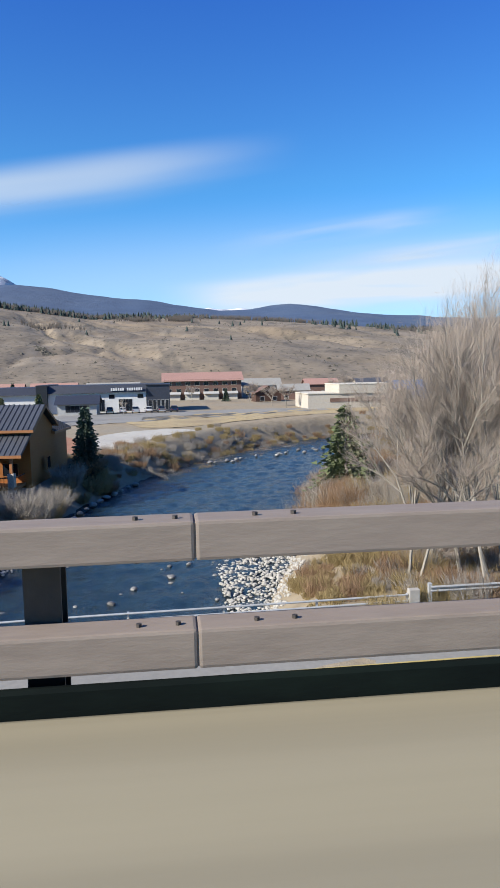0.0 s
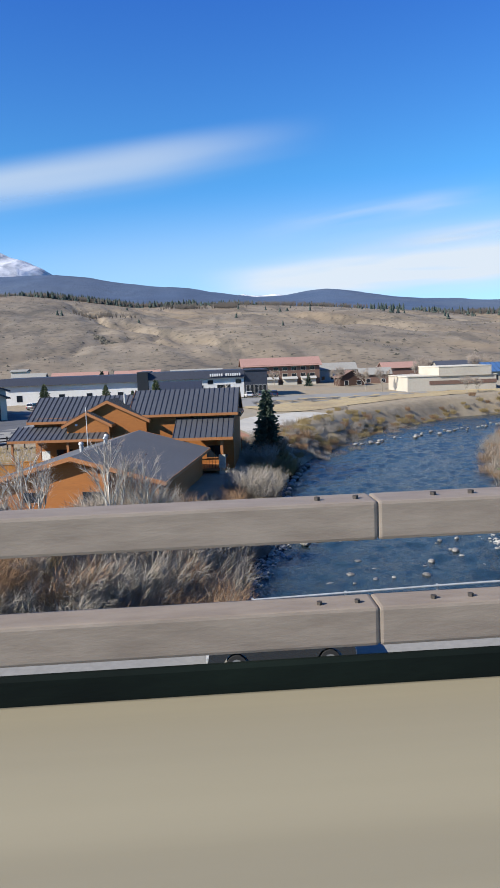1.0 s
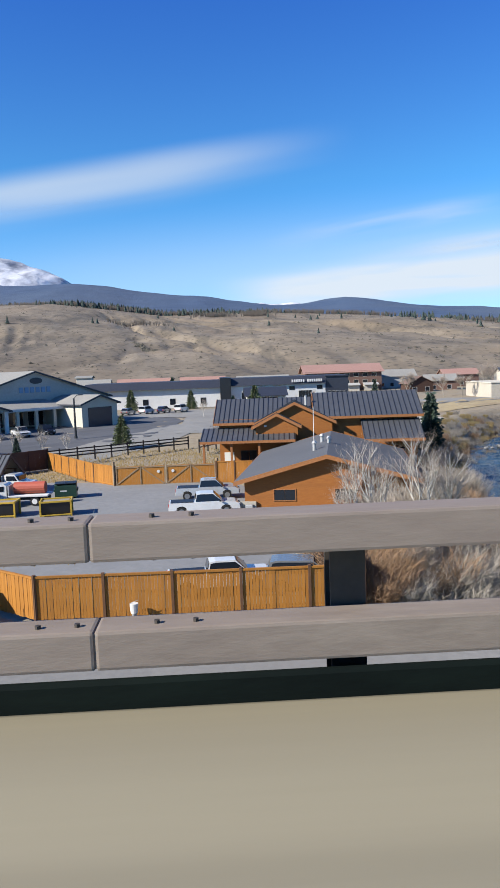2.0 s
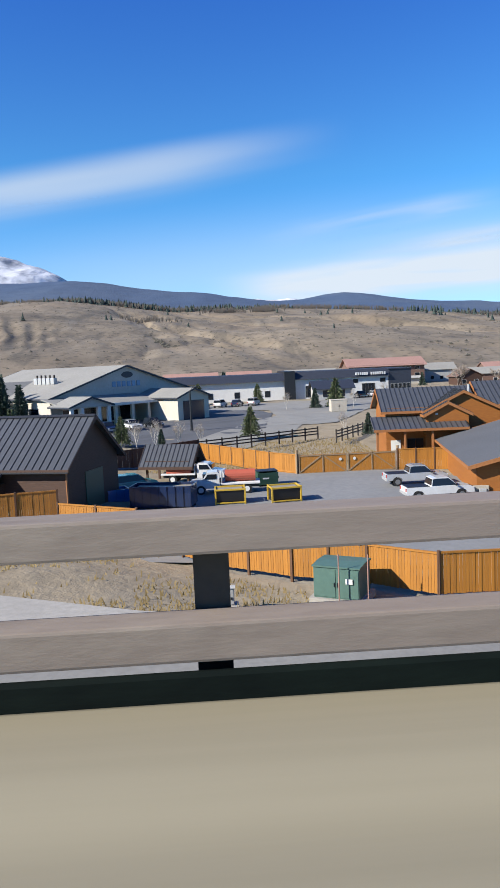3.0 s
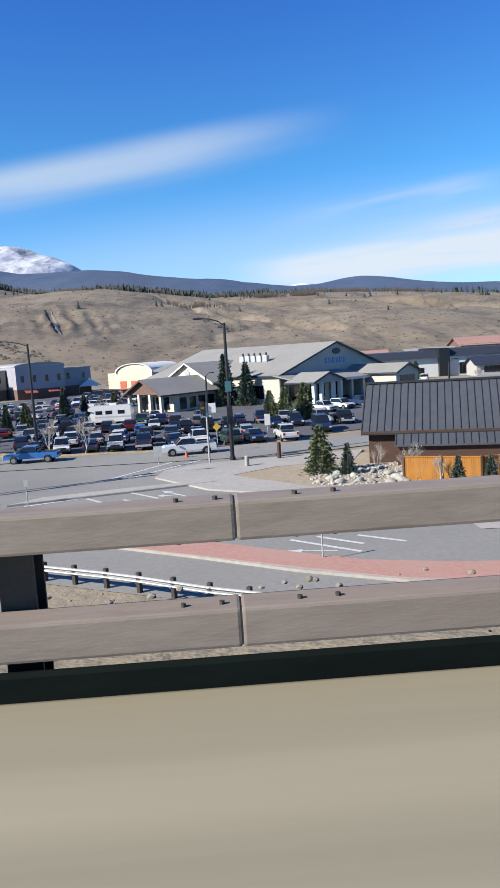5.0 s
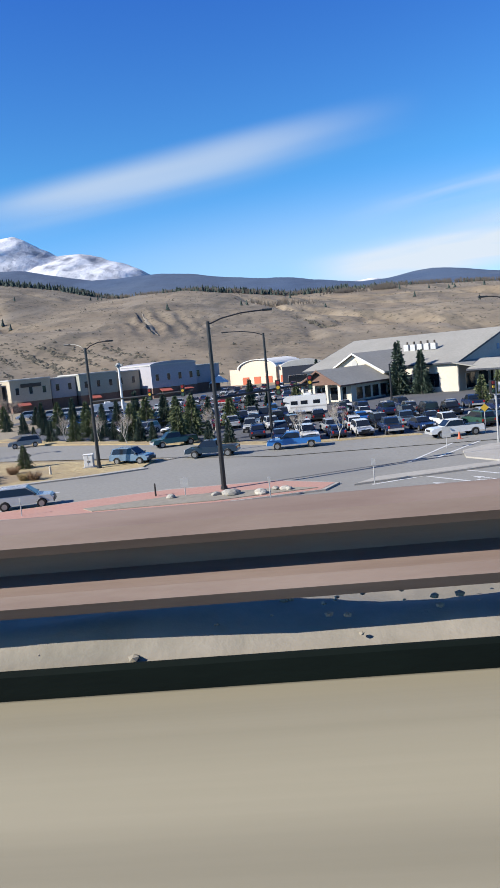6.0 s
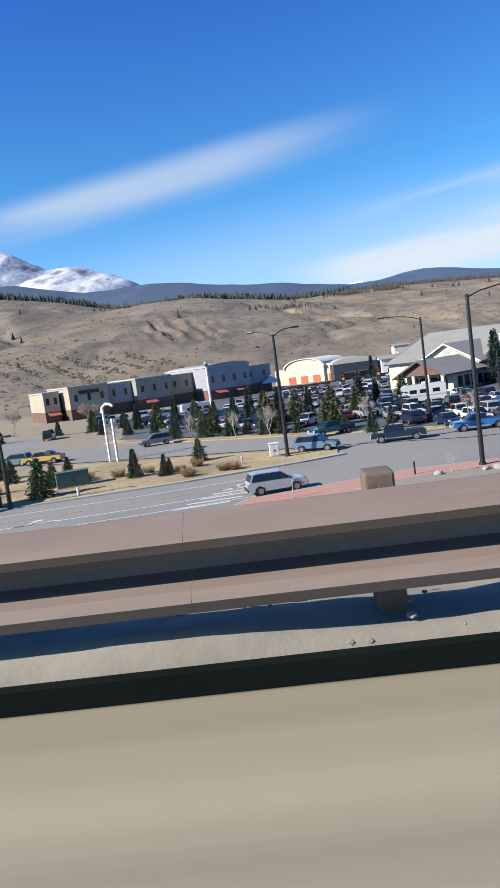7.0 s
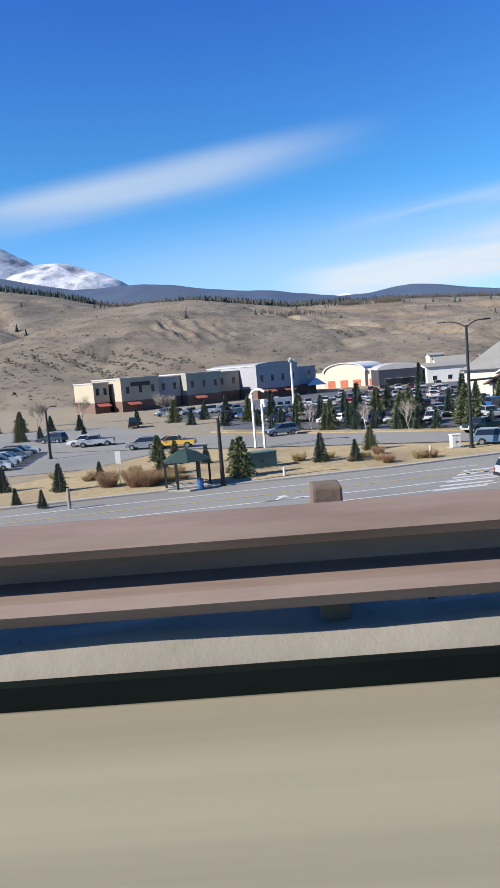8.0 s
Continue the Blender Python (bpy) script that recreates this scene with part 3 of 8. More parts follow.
def railing():
    rail = thing("bridge_railing", pose(-45, 2.5, DECK_Z), "brown weathered steel bridge railing with two tube rails", "railing")
    inv = Matrix.Translation((45, -2.5, -DECK_Z))

    def put(name, bm, material, parent=rail, label=""):
        bm.transform(inv)
        return part(name, bm, material, parent, label)

    bm = tube((0, 0, -0.007), (0, 0, 0.007), 0.0105, n=6)
    bolt = bpy.data.meshes.new("bolt")
    bm.to_mesh(bolt)
    bm.free()
    bolt.materials.append(M_RAILDARK)
    ends = [20] + SPLICES[1:] + [-104.4]
    for z0, z1 in (UPPER, LOWER):
        for a, b in zip(ends, ends[1:]):
            put("tube_rail", box(b + 0.0015, a - 0.0015, 2.4, 2.56, z0, z1, 0.012), M_RAIL)
        for s in SPLICES[1:]:
            put("splice_sleeve", box(s - 0.2, s + 0.2, 2.408, 2.552, z0 + 0.008, z1 - 0.008), M_RAIL, rail)
            for k in (-0.20, -0.065, 0.21, 0.345):
                for zz in (z1 + 0.005, z0 - 0.005):
                    shared("bolt", bolt, rail, inv @ Matrix.Translation((s + k, 2.46, zz)))
    for x in POSTS[1:]:
        bm = box(x - 0.065, x + 0.065, 2.57, 2.585, DECK_Z - 0.19, 9.80)
        box(x - 0.065, x + 0.065, 2.70, 2.715, DECK_Z - 0.19, 9.80, bm=bm)
        box(x - 0.01, x + 0.01, 2.585, 2.70, DECK_Z - 0.19, 9.80, bm=bm)
        put("post", bm, M_RAILDARK, rail, "dark brown steel post")
        put("base_plate", box(x - 0.13, x + 0.13, 2.52, 2.78, DECK_Z - 0.202, DECK_Z - 0.175, 0.006), M_GALV)


railing()


def w_profile(y, z, h=0.37, d=0.12):
    """Outline of a corrugated guardrail beam, its face towards -y."""
    prof = [(0.0, 0.045), (0.035, 0.010), (0.08, 0.0), (0.118, 0.012), (0.148, 0.075), (0.228, 0.075), (0.258, 0.012), (0.295, 0.0), (0.338, 0.010), (0.37, 0.045)]
    k, e = h / 0.37, d / 0.075
    front = [(y + b * e, z - a * k) for a, b in prof]
    return front + [(p + 0.012, q) for p, q in reversed(front)]


M_BRACE_OLD = mat("weathered_grey_brown_wood", (0.13, 0.09, 0.062), (0.20, 0.145, 0.105), 6, 0.9, bump=0.2)


def highway_guardrail():
    g = thing("guardrail", pose(-150, 2.5, DECK_Z), "rust-brown corrugated steel highway guardrail", "guardrail")
    inv = Matrix.Translation((150, -2.5, -DECK_Z))
    x = -104.5
    while x > -235:
        bm = prism(w_profile(2.4, 9.81, d=0.19), x - 3.839, x, "x")
        bm.transform(inv)
        part("beam", bm, M_RUST, g)
        x -= 3.84
    for k in range(-9, 26):
        p = -138.35 - 3.57 * k
        bm = box(p - 0.055, p + 0.055, 2.605, 2.76, 8.6, 9.85 if k % 2 == 0 and k % 6 in (0, 2) or k == 6 else 9.74, 0.01)
        bm.transform(inv)
        part("post", bm, M_BRACE_OLD, g, "weathered wooden post")


highway_guardrail()


def delineator():
    d = thing("delineator_post", pose(-125.28, 4.2, 8.75, 0, 1.5, 0), "orange plastic delineator post with a white lower sleeve", "post")
    part("shaft", tube((0, 0, 0.86), (0, 0, 1.64), 0.045, 0.043, 14), M_ORANGEPL, d)
    part("sleeve", tube((0, 0, 0), (0, 0, 0.86), 0.047, 0.046, 14), M_WHITEWALL, d, "scuffed white reflective sleeve")
    part("cap", tube((0, 0, 1.64), (0, 0, 1.68), 0.043, 0.028, 14), M_ORANGEPL, d)
    k = thing("marker_stake", pose(-142.35, 4.2, 8.75, 0, -2.0, 0), "tall thin grey steel snow stake behind the guardrail", "stake")
    part("shaft", tube((0, 0, 0), (0, 0, 3.3), 0.02, 0.015, 8), M_GALV, k)
    part("bracket", box(-0.05, 0.05, -0.03, 0.03, 0.7, 0.95, 0.01), M_CONC, k)


M_ORANGEPL = plain("orange_plastic", (0.62, 0.17, 0.05), 0.5)
delineator()


def small_guardrail(rows, name_label, mtl=M_GALV):
    """A galvanised guardrail along rows of (x, y, z of the ground)."""
    a, b = Vector(rows[0]), Vector(rows[-1])
    g = thing("ramp_guardrail", Matrix.Translation((a + b) / 2), name_label, "guardrail", "ramp guardrails")
    inv = Matrix.Translation(-(a + b) / 2)
    for p, q in zip(rows, rows[1:]):
        p, q = Vector(p), Vector(q)
        d = q - p
        ang = math.atan2(d.y, d.x)
        bm = prism(w_profile(0, 0.78, 0.32), 0, d.length + 0.05, "x")
        bm.transform(inv @ Matrix.Translation(p) @ pose(0, 0, 0, 0, 0, math.degrees(ang)))
        part("beam", bm, mtl, g)
        bm = box(-0.09, 0.09, 0.09, 0.30, -0.4, 0.90, 0.01)
        bm.transform(inv @ Matrix.Translation(p) @ pose(0, 0, 0, 0, 0, math.degrees(ang)))
        part("post", bm, M_RAILDARK if mtl is M_GALV_STREET else M_GALV, g)


M_GALV_STREET = mat("dull_galvanised_steel", (0.42, 0.43, 0.43), (0.55, 0.55, 0.54), 5, 0.5, 0.3, 0.05)
small_guardrail([(x, 34.2 + 0.0022 * (x - 12.6) ** 2, -1.3 + 0.02 * (x - 12.6)) for x in np.arange(12.6, 40, 4.0)], "galvanised steel guardrail leading off the river bridge")


def bridge_rail():
    """Two slim tube rails on posts along the outer edge of the road bridge over the river."""
    g = thing("bridge_handrail", pose(-2, 34.25, -1.6), "slim galvanised twin-tube railing along the road bridge over the river", "railing")
    inv = Matrix.Translation((2, -34.25, 1.6))

    def top(x):
        return float(np.interp(x, [-16, -6, 5, 11.6], [-1.33, -1.1, -0.98, -0.9]))

    xs = np.linspace(-16.2, 11.4, 13)
    for drop in (0.0, 0.32):
        for a, b in zip(xs, xs[1:]):
            bm = tube((a, 34.25, top(a) - drop), (b, 34.25, top(b) - drop), 0.055, n=8)
            bm.transform(inv)
            part("tube_rail", bm, M_GALV, g)
    for x in xs[::2]:
        bm = box(x - 0.05, x + 0.05, 34.3, 34.42, top(x) - 0.75, top(x) + 0.05, 0.01)
        bm.transform(inv)
        part("post", bm, M_GALV, g)
    bm = box(11.45, 12.0, 34.1, 34.5, -1.8, -0.62, 0.04)
    bm.transform(inv)
    part("end_post", bm, M_CONC, g, "pale concrete end post")


bridge_rail()
for x in (-20.5, 16.5):
    tagged(part("bridge_abutment", box(x - 0.8, x + 0.8, 19.5, 34.3, -6, -2.4, 0.05), M_CONC), "pale concrete abutment under the road bridge", "abutment", "bridge abutments")
small_guardrail([(-109.3, 35.6, 0.05), (-106.6, 34.0, 0.05), (-105.0, 33.1, 0.05), (-103.4, 32.2, 0.05), (-101.8, 31.2, 0.05), (-100.2, 30.1, 0.05), (-98.6, 29.0, 0.05), (-97.0, 28.1, 0.05), (-95.3, 27.1, 0.05)], "galvanised steel guardrail at the street edge", M_GALV_STREET)


# ---- building helpers (local axes: u along the front, v away from the viewer, z up) ----
def gable_roof(parent, u0, u1, v0, v1, z_eave, z_ridge, material=None, thick=0.16, over=0.5, seam=0.0, along="u", trim=None):
    """Two roof slopes with their thickness; the ridge runs along u (or v); raised seams at the given spacing."""
    material = material or M_ROOF
    a0, a1, b0, b1 = (u0, u1, v0, v1) if along == "u" else (v0, v1, u0, u1)
    mid = (b0 + b1) / 2
    half = (b1 - b0) / 2
    pitch = (z_ridge - z_eave) / half
    swap = Matrix(((0, 1, 0, 0), (1, 0, 0, 0), (0, 0, 1, 0), (0, 0, 0, 1))) if along == "v" else Matrix.Identity(4)
    for side in (-1, 1):
        run = half + over
        bm = prism([(mid, z_ridge), (mid + side * run, z_ridge - pitch * run), (mid + side * run, z_ridge - pitch * run + thick), (mid, z_ridge + thick)], a0 - over, a1 + over)
        bm.transform(swap)
        bmesh.ops.recalc_face_normals(bm, faces=bm.faces)
        slope = part("roof_slope", bm, material, parent)
        if seam:
            w = 0.025
            bm = prism([(mid, z_ridge + thick), (mid + side * run, z_ridge - pitch * run + thick), (mid + side * run, z_ridge - pitch * run + thick + 0.07), (mid, z_ridge + thick + 0.07)], -w, w)
            bm.transform(swap)
            bmesh.ops.recalc_face_normals(bm, faces=bm.faces)
            me = bpy.data.meshes.new("seam")
            bm.to_mesh(me)
            bm.free()
            me.materials.append(M_SEAM)
            n = int((a1 - a0 + 2 * over) / seam)
            for i in range(n + 1):
                p = a0 - over + 0.03 + i * (a1 - a0 + 2 * over - 0.06) / n
                shared("seam", me, slope, Matrix.Translation((p, 0, 0) if along == "u" else (0, p, 0)))
        if trim:
            for a in (a0 - over, a1 + over):
                bm = prism([(mid, z_ridge - 0.16), (mid + side * run, z_ridge - pitch * run - 0.16), (mid + side * run, z_ridge - pitch * run + thick + 0.02), (mid, z_ridge + thick + 0.02)], a - 0.04, a + 0.04)
                bm.transform(swap)
                bmesh.ops.recalc_face_normals(bm, faces=bm.faces)
                part("barge_board", bm, trim, parent, "light wooden barge board")
            e = mid + side * run
            bm = box(a0 - over, a1 + over, e - 0.05, e + 0.05, z_ridge - pitch * run - 0.12, z_ridge - pitch * run + thick)
            bm.transform(swap)
            part("fascia", bm, trim, parent)


def gable_walls(parent, u0, u1, v0, v1, z0, z_eave, z_ridge, material, along="u", name="wall"):
    """Walls with gabled ends: one mesh for each side."""
    a0, a1, b0, b1 = (u0, u1, v0, v1) if along == "u" else (v0, v1, u0, u1)
    swap = Matrix(((0, 1, 0, 0), (1, 0, 0, 0), (0, 0, 1, 0), (0, 0, 0, 1))) if along == "v" else Matrix.Identity(4)
    mid = (b0 + b1) / 2
    for s in (a0, a1 - 0.2):
        bm = prism([(b0, z0), (b1, z0), (b1, z_eave), (mid, z_ridge), (b0, z_eave)], s, s + 0.2)
        bm.transform(swap)
        bmesh.ops.recalc_face_normals(bm, faces=bm.faces)
        part(name, bm, material, parent)
    for s in (b0, b1 - 0.2):
        bm = box(a0 + 0.2, a1 - 0.2, s, s + 0.2, z0, z_eave + 0.05)
        bm.transform(swap)
        part(name, bm, material, parent)


def box_walls(parent, u0, u1, v0, v1, z0, z1, material, name="wall"):
    for a in ((u0, u1, v0, v0 + 0.25), (u0, u1, v1 - 0.25, v1), (u0, u0 + 0.25, v0 + 0.25, v1 - 0.25), (u1 - 0.25, u1, v0 + 0.25, v1 - 0.25)):
        part(name, box(*a, z0, z1), material, parent)


def window(parent, u0, u1, z0, z1, v, frame_mat, side="v", out=-1, bars=1):
    """A window let into a wall plane: frame, sill and panes. side v: in a wall of constant v; u: of constant u."""
    def b(p0, p1, q0, q1, d0, d1):
        lo, hi = sorted((v + out * d0, v + out * d1))
        return box(p0, p1, lo, hi, q0, q1) if side == "v" else box(lo, hi, p0, p1, q0, q1)

    f = 0.07
    bm = b(u0 - f, u1 + f, z1, z1 + f, -0.05, 0.05)
    for bmx in ((u0 - f, u1 + f, z0 - f, z0), (u0 - f, u0, z0, z1), (u1, u1 + f, z0, z1)):
        lo, hi = sorted((v - out * 0.05, v + out * 0.05))
        box(bmx[0], bmx[1], lo, hi, bmx[2], bmx[3], bm=bm) if side == "v" else box(lo, hi, bmx[0], bmx[1], bmx[2], bmx[3], bm=bm)
    win = part("window", bm, frame_mat, parent)
    n = bars
    for i in range(n):
        p0 = u0 + (u1 - u0) * i / n + (0.03 if i else 0)
        part("pane", b(p0, u0 + (u1 - u0) * (i + 1) / n, z0, z1, -0.03, 0.015), M_GLASS, win, "dark reflecting window pane")
    return win


M_SEAM = mat("dark_roof_seam", (0.028, 0.031, 0.037), (0.04, 0.043, 0.05), 2, 0.5, 0.2, 0.02)


# ---- orange wooden house by the river ----
def river_house():
    h = thing("wooden_house", pose(-25.6, 83.8, -1.5, 0, 0, -6), "two-storey orange wooden house with dark metal roofs and cross gables", "house")
    gable_walls(h, -11.0, 11.0, -3.6, 5.5, 0, 6.1, 8.2, M_SIDING)
    gable_roof(h, -11.0, -1.2, -3.6, 5.5, 5.95, 8.1, seam=0.55, over=0.6, trim=M_TRIM)
    gable_roof(h, 0.2, 11.0, -3.6, 5.5, 6.35, 8.55, seam=0.55, over=0.6, trim=M_TRIM)
    # large and small cross gable
    gable_walls(h, -6.6, 1.6, -4.3, 1.0, 0, 5.8, 7.75, M_SIDING, "v")
    gable_roof(h, -6.6, 1.6, -4.3, 1.0, 5.8, 7.8, over=0.45, along="v", seam=0.6, trim=M_TRIM)
    gable_walls(h, -6.8, -2.2, -5.6, 0, 3.0, 5.5, 6.65, M_SIDING, "v")
    gable_roof(h, -6.8, -2.2, -5.6, 0, 5.5, 6.7, over=0.4, along="v", seam=0.6, trim=M_TRIM)
    # rear wing towards the river
    gable_walls(h, 4.0, 10.9, 5.5, 12.5, 0, 5.4, 7.0, M_SIDING, "v")
    gable_roof(h, 4.0, 10.9, 5.5, 12.5, 5.4, 7.1, over=0.5, along="v", seam=0.6, trim=M_TRIM)
    # porch on the yard side
    bm = prism([(-7.2, 3.95), (-3.7, 5.1), (-3.7, 5.25), (-7.2, 4.1)], -12.8, -2.5)
    roof = part("porch_roof", bm, M_ROOF, h)
    bm = prism([(-7.2, 4.1), (-3.7, 5.25), (-3.7, 5.31), (-7.2, 4.16)], -0.025, 0.025)
    me = bpy.data.meshes.new("seam")
    bm.to_mesh(me)
    bm.free()
    me.materials.append(M_SEAM)
    for i in range(19):
        shared("seam", me, roof, Matrix.Translation((-12.7 + i * 0.56, 0, 0)))
    part("fascia", box(-12.8, -2.5, -7.26, -7.18, 3.82, 4.1), M_TRIM, h)
    for u in (-12.4, -9.4, -6.4):
        part("porch_post", box(u - 0.12, u + 0.12, -7.0, -6.76, 0, 3.95, 0.02), M_TRIM, h)
    part("porch_floor", box(-12.8, -2.5, -7.2, -3.6, 0, 0.25), M_CONC, h)
    part("door", box(-10.5, -9.4, -3.66, -3.58, 0.25, 2.5), M_WHITEWALL, h, "white door under the porch")
    window(h, -8.6, -6.9, 1.2, 2.6, -3.62, M_DKWOOD, bars=2)
    # river side wing with its deck
    bm = prism([(-7.4, 3.75), (-3.6, 5.6), (-3.6, 5.76), (-7.4, 3.91)], 4.8, 11.2)
    roof = part("wing_roof", bm, M_ROOF, h)
    bm = prism([(-7.4, 3.91), (-3.6, 5.76), (-3.6, 5.82), (-7.4, 3.97)], -0.025, 0.025)
    me2 = bpy.data.meshes.new("seam")
    bm.to_mesh(me2)
    bm.free()
    me2.materials.append(M_SEAM)
    for i in range(12):
        shared("seam", me2, roof, Matrix.Translation((4.87 + i * 0.57, 0, 0)))
    part("fascia", box(4.8, 11.2, -7.46, -7.38, 3.6, 3.9), M_TRIM, h)
    part("stone_column", box(9.6, 10.3, -7.2, -6.5, -1.0, 2.0, 0.06), M_ROCKWALL, h, "pale stone column base")
    part("column", box(9.8, 10.1, -7.0, -6.7, 2.0, 3.75, 0.02), M_TRIM, h)
    part("balcony", box(4, 10.4, -7.2, -3.6, 0.3, 0.6), M_TRIM, h)
    rail = part("balcony_rail", box(4, 9.6, -7.15, -7.08, 1.5, 1.6), M_DKWOOD, h)
    part("balcony_rail", box(10.25, 10.35, -6.5, -3.6, 1.5, 1.6), M_DKWOOD, h)
    for i in range(18):
        part("baluster", box(4.1 + i * 0.3, 4.14 + i * 0.3, -7.13, -7.1, 0.6, 1.5), M_DKWOOD, rail)
    window(h, 5.0, 6.6, 1.3, 2.6, -3.62, M_TRIM, bars=2)
    window(h, 8.0, 9.6, 1.3, 2.6, -3.62, M_TRIM, bars=2)
    window(h, 0.5, 1.8, 1.5, 2.8, 11.62, M_TRIM, side="u", out=1)
    part("roof_vent", tube((-1.2, -1.5, 7.4), (-1.2, -1.5, 8.5), 0.14), M_GALV, h, "small metal roof vent")
    part("lamp", box(-5.85, -5.6, -5.72, -5.6, 5.4, 5.6), M_WHITEWALL, h)


M_ROCKWALL = mat("pale_stone_masonry", (0.40, 0.36, 0.29), (0.55, 0.50, 0.42), 6, 0.9, bump=0.5)
river_house()


def low_wing():
    h = thing("wooden_garage", pose(-28.9, 56.4, -1.5, 0, 0, -10), "single-storey orange wooden building with a broad dark grey gable roof", "building")
    gable_walls(h, -6.4, 7.0, 3.2, 20, 0, 2.85, 4.65, M_SIDING, "v")
    # front wall with an open entry recess beside it under the same roof
    bm = prism([(-6.4, 0), (3.0, 0), (3.0, 3.9), (0.3, 4.65), (-6.4, 2.85)], 0.6, 0.8)
    bm.transform(Matrix(((0, 1, 0, 0), (1, 0, 0, 0), (0, 0, 1, 0), (0, 0, 0, 1))))
    bmesh.ops.recalc_face_normals(bm, faces=bm.faces)
    part("wall", bm, M_SIDING, h)
    for a in ((-6.4, -6.2, 2.87), (2.8, 3.0, 3.85), (6.8, 7.0, 2.85)):
        part("wall", box(a[0], a[1], 0.8, 3.2, 0, a[2]), M_SIDING, h)
    part("corner_post", box(6.7, 7.0, 0.56, 0.8, 0, 2.85, 0.01), M_TRIM, h)
    gable_roof(h, -6.4, 7.0, 0.6, 20, 2.85, 4.7, over=0.75, along="v", trim=M_TRIM, material=M_SHINGLE)
    for u0 in (-4.0, 0.9):
        window(h, u0, u0 + 1.7, 1.15, 2.0, 0.6, M_TRIM, bars=2)
    part("stone_base", box(-6.75, -5.45, 0.35, 0.6, 0, 1.1, 0.04), M_ROCKWALL, h, "pale stone facing at the corner")
    for u, v, z in ((-0.9, 6.0, 4.6), (0.3, 9.0, 4.7), (-0.4, 11.5, 4.7)):
        vent = part("roof_vent", tube((u, v, z - 0.3), (u, v, z + 0.55), 0.16, n=10), M_GALV, h, "galvanised roof vent")
        part("vent_cap", tube((u, v, z + 0.55), (u, v, z + 0.75), 0.26, 0.12, n=10), M_GALV, vent)
    part("flag_pole", tube((-1.0, 8.0, 4.6), (-1.0, 8.0, 8.2), 0.04, 0.025), M_WHITEWALL, h, "thin white mast on the roof")
    for u, v in ((3.4, 8.0), (4.6, 6.0)):
        part("skylight", box(u, u + 0.7, v, v + 0.9, 4.3 - 0.31 * (u - 1.5), 4.42 - 0.31 * (u - 1.5)), M_GLASS, h)
    part("gas_meter", box(-6.3, -5.7, 0.0, 0.35, 0, 0.9, 0.05), M_GALV, h)


M_SHINGLE = mat("dark_grey_shingles", (0.082, 0.088, 0.098), (0.122, 0.128, 0.14), 7, 0.85, bump=0.25, big=0.1)
low_wing()


# ---- storage building with the seamed roof ----
def storage_building():
    h = thing("storage_building", pose(-75.2, 63.4, 0, 0, 0, -17.3), "dark wooden storage building with a steep seamed slate-grey metal roof", "building")
    gable_walls(h, -8.9, 8.9, -4.7, 4.7, -1.5, 3.2, 6.55, M_DKWOOD)
    gable_roof(h, -8.9, 8.9, -4.7, 4.7, 3.15, 6.55, seam=0.62, over=0.55, trim=M_DKWOOD)
    bm = prism([(-6.7, 1.75), (-4.7, 2.85), (-4.7, 2.99), (-6.7, 1.89)], -6.6, 3.7)
    roof = part("lean_to_roof", bm, M_ROOF, h)
    bm = prism([(-6.7, 1.89), (-4.7, 2.99), (-4.7, 3.05), (-6.7, 1.95)], -0.025, 0.025)
    me = bpy.data.meshes.new("seam")
    bm.to_mesh(me)
    bm.free()
    me.materials.append(M_SEAM)
    for i in range(18):
        shared("seam", me, roof, Matrix.Translation((-6.5 + i * 0.6, 0, 0)))
    box_walls(h, -6.4, 3.5, -6.3, -4.7, 0, 1.8, M_DKWOOD)
    part("ridge_cap", prism([(-0.25, 6.66), (0, 6.83), (0.25, 6.66), (0, 6.75)], -9.4, 9.4), M_SEAM, h)
    part("gutter", box(-9.4, 9.4, -5.36, -5.24, 2.62, 2.74), M_SEAM, h)
    part("corner_board", box(8.86, 8.94, -4.76, -4.56, -1.4, 3.0), M_TRIM, h)
    # green panel added for the greenish reflection over the gable
    part("door", box(8.9, 8.96, -1.6, 1.6, -1.4, 2.2), M_GREEN, h, "dark green panel added to the gable, imitating a green reflection")


storage_building()


def yard_shelter():
    h = thing("yard_shelter", pose(-60.9, 75, -1.45, 0, 0, -17), "small open shelter with a dark metal roof on wooden posts", "shelter")
    gable_roof(h, -2.4, 2.4, -1.8, 1.8, 2.15, 3.75, seam=0.45, over=0.5, trim=M_DKWOOD)
    for u in (-2.2, 2.2):
        for v in (-1.7, 1.7):
            part("post", box(u - 0.1, u + 0.1, v - 0.1, v + 0.1, 0, 2.4), M_DKWOOD, h)
    for v in (-1.7, 1.7):
        part("beam", box(-2.4, 2.4, v - 0.08, v + 0.08, 2.2, 2.4), M_DKWOOD, h)


yard_shelter()


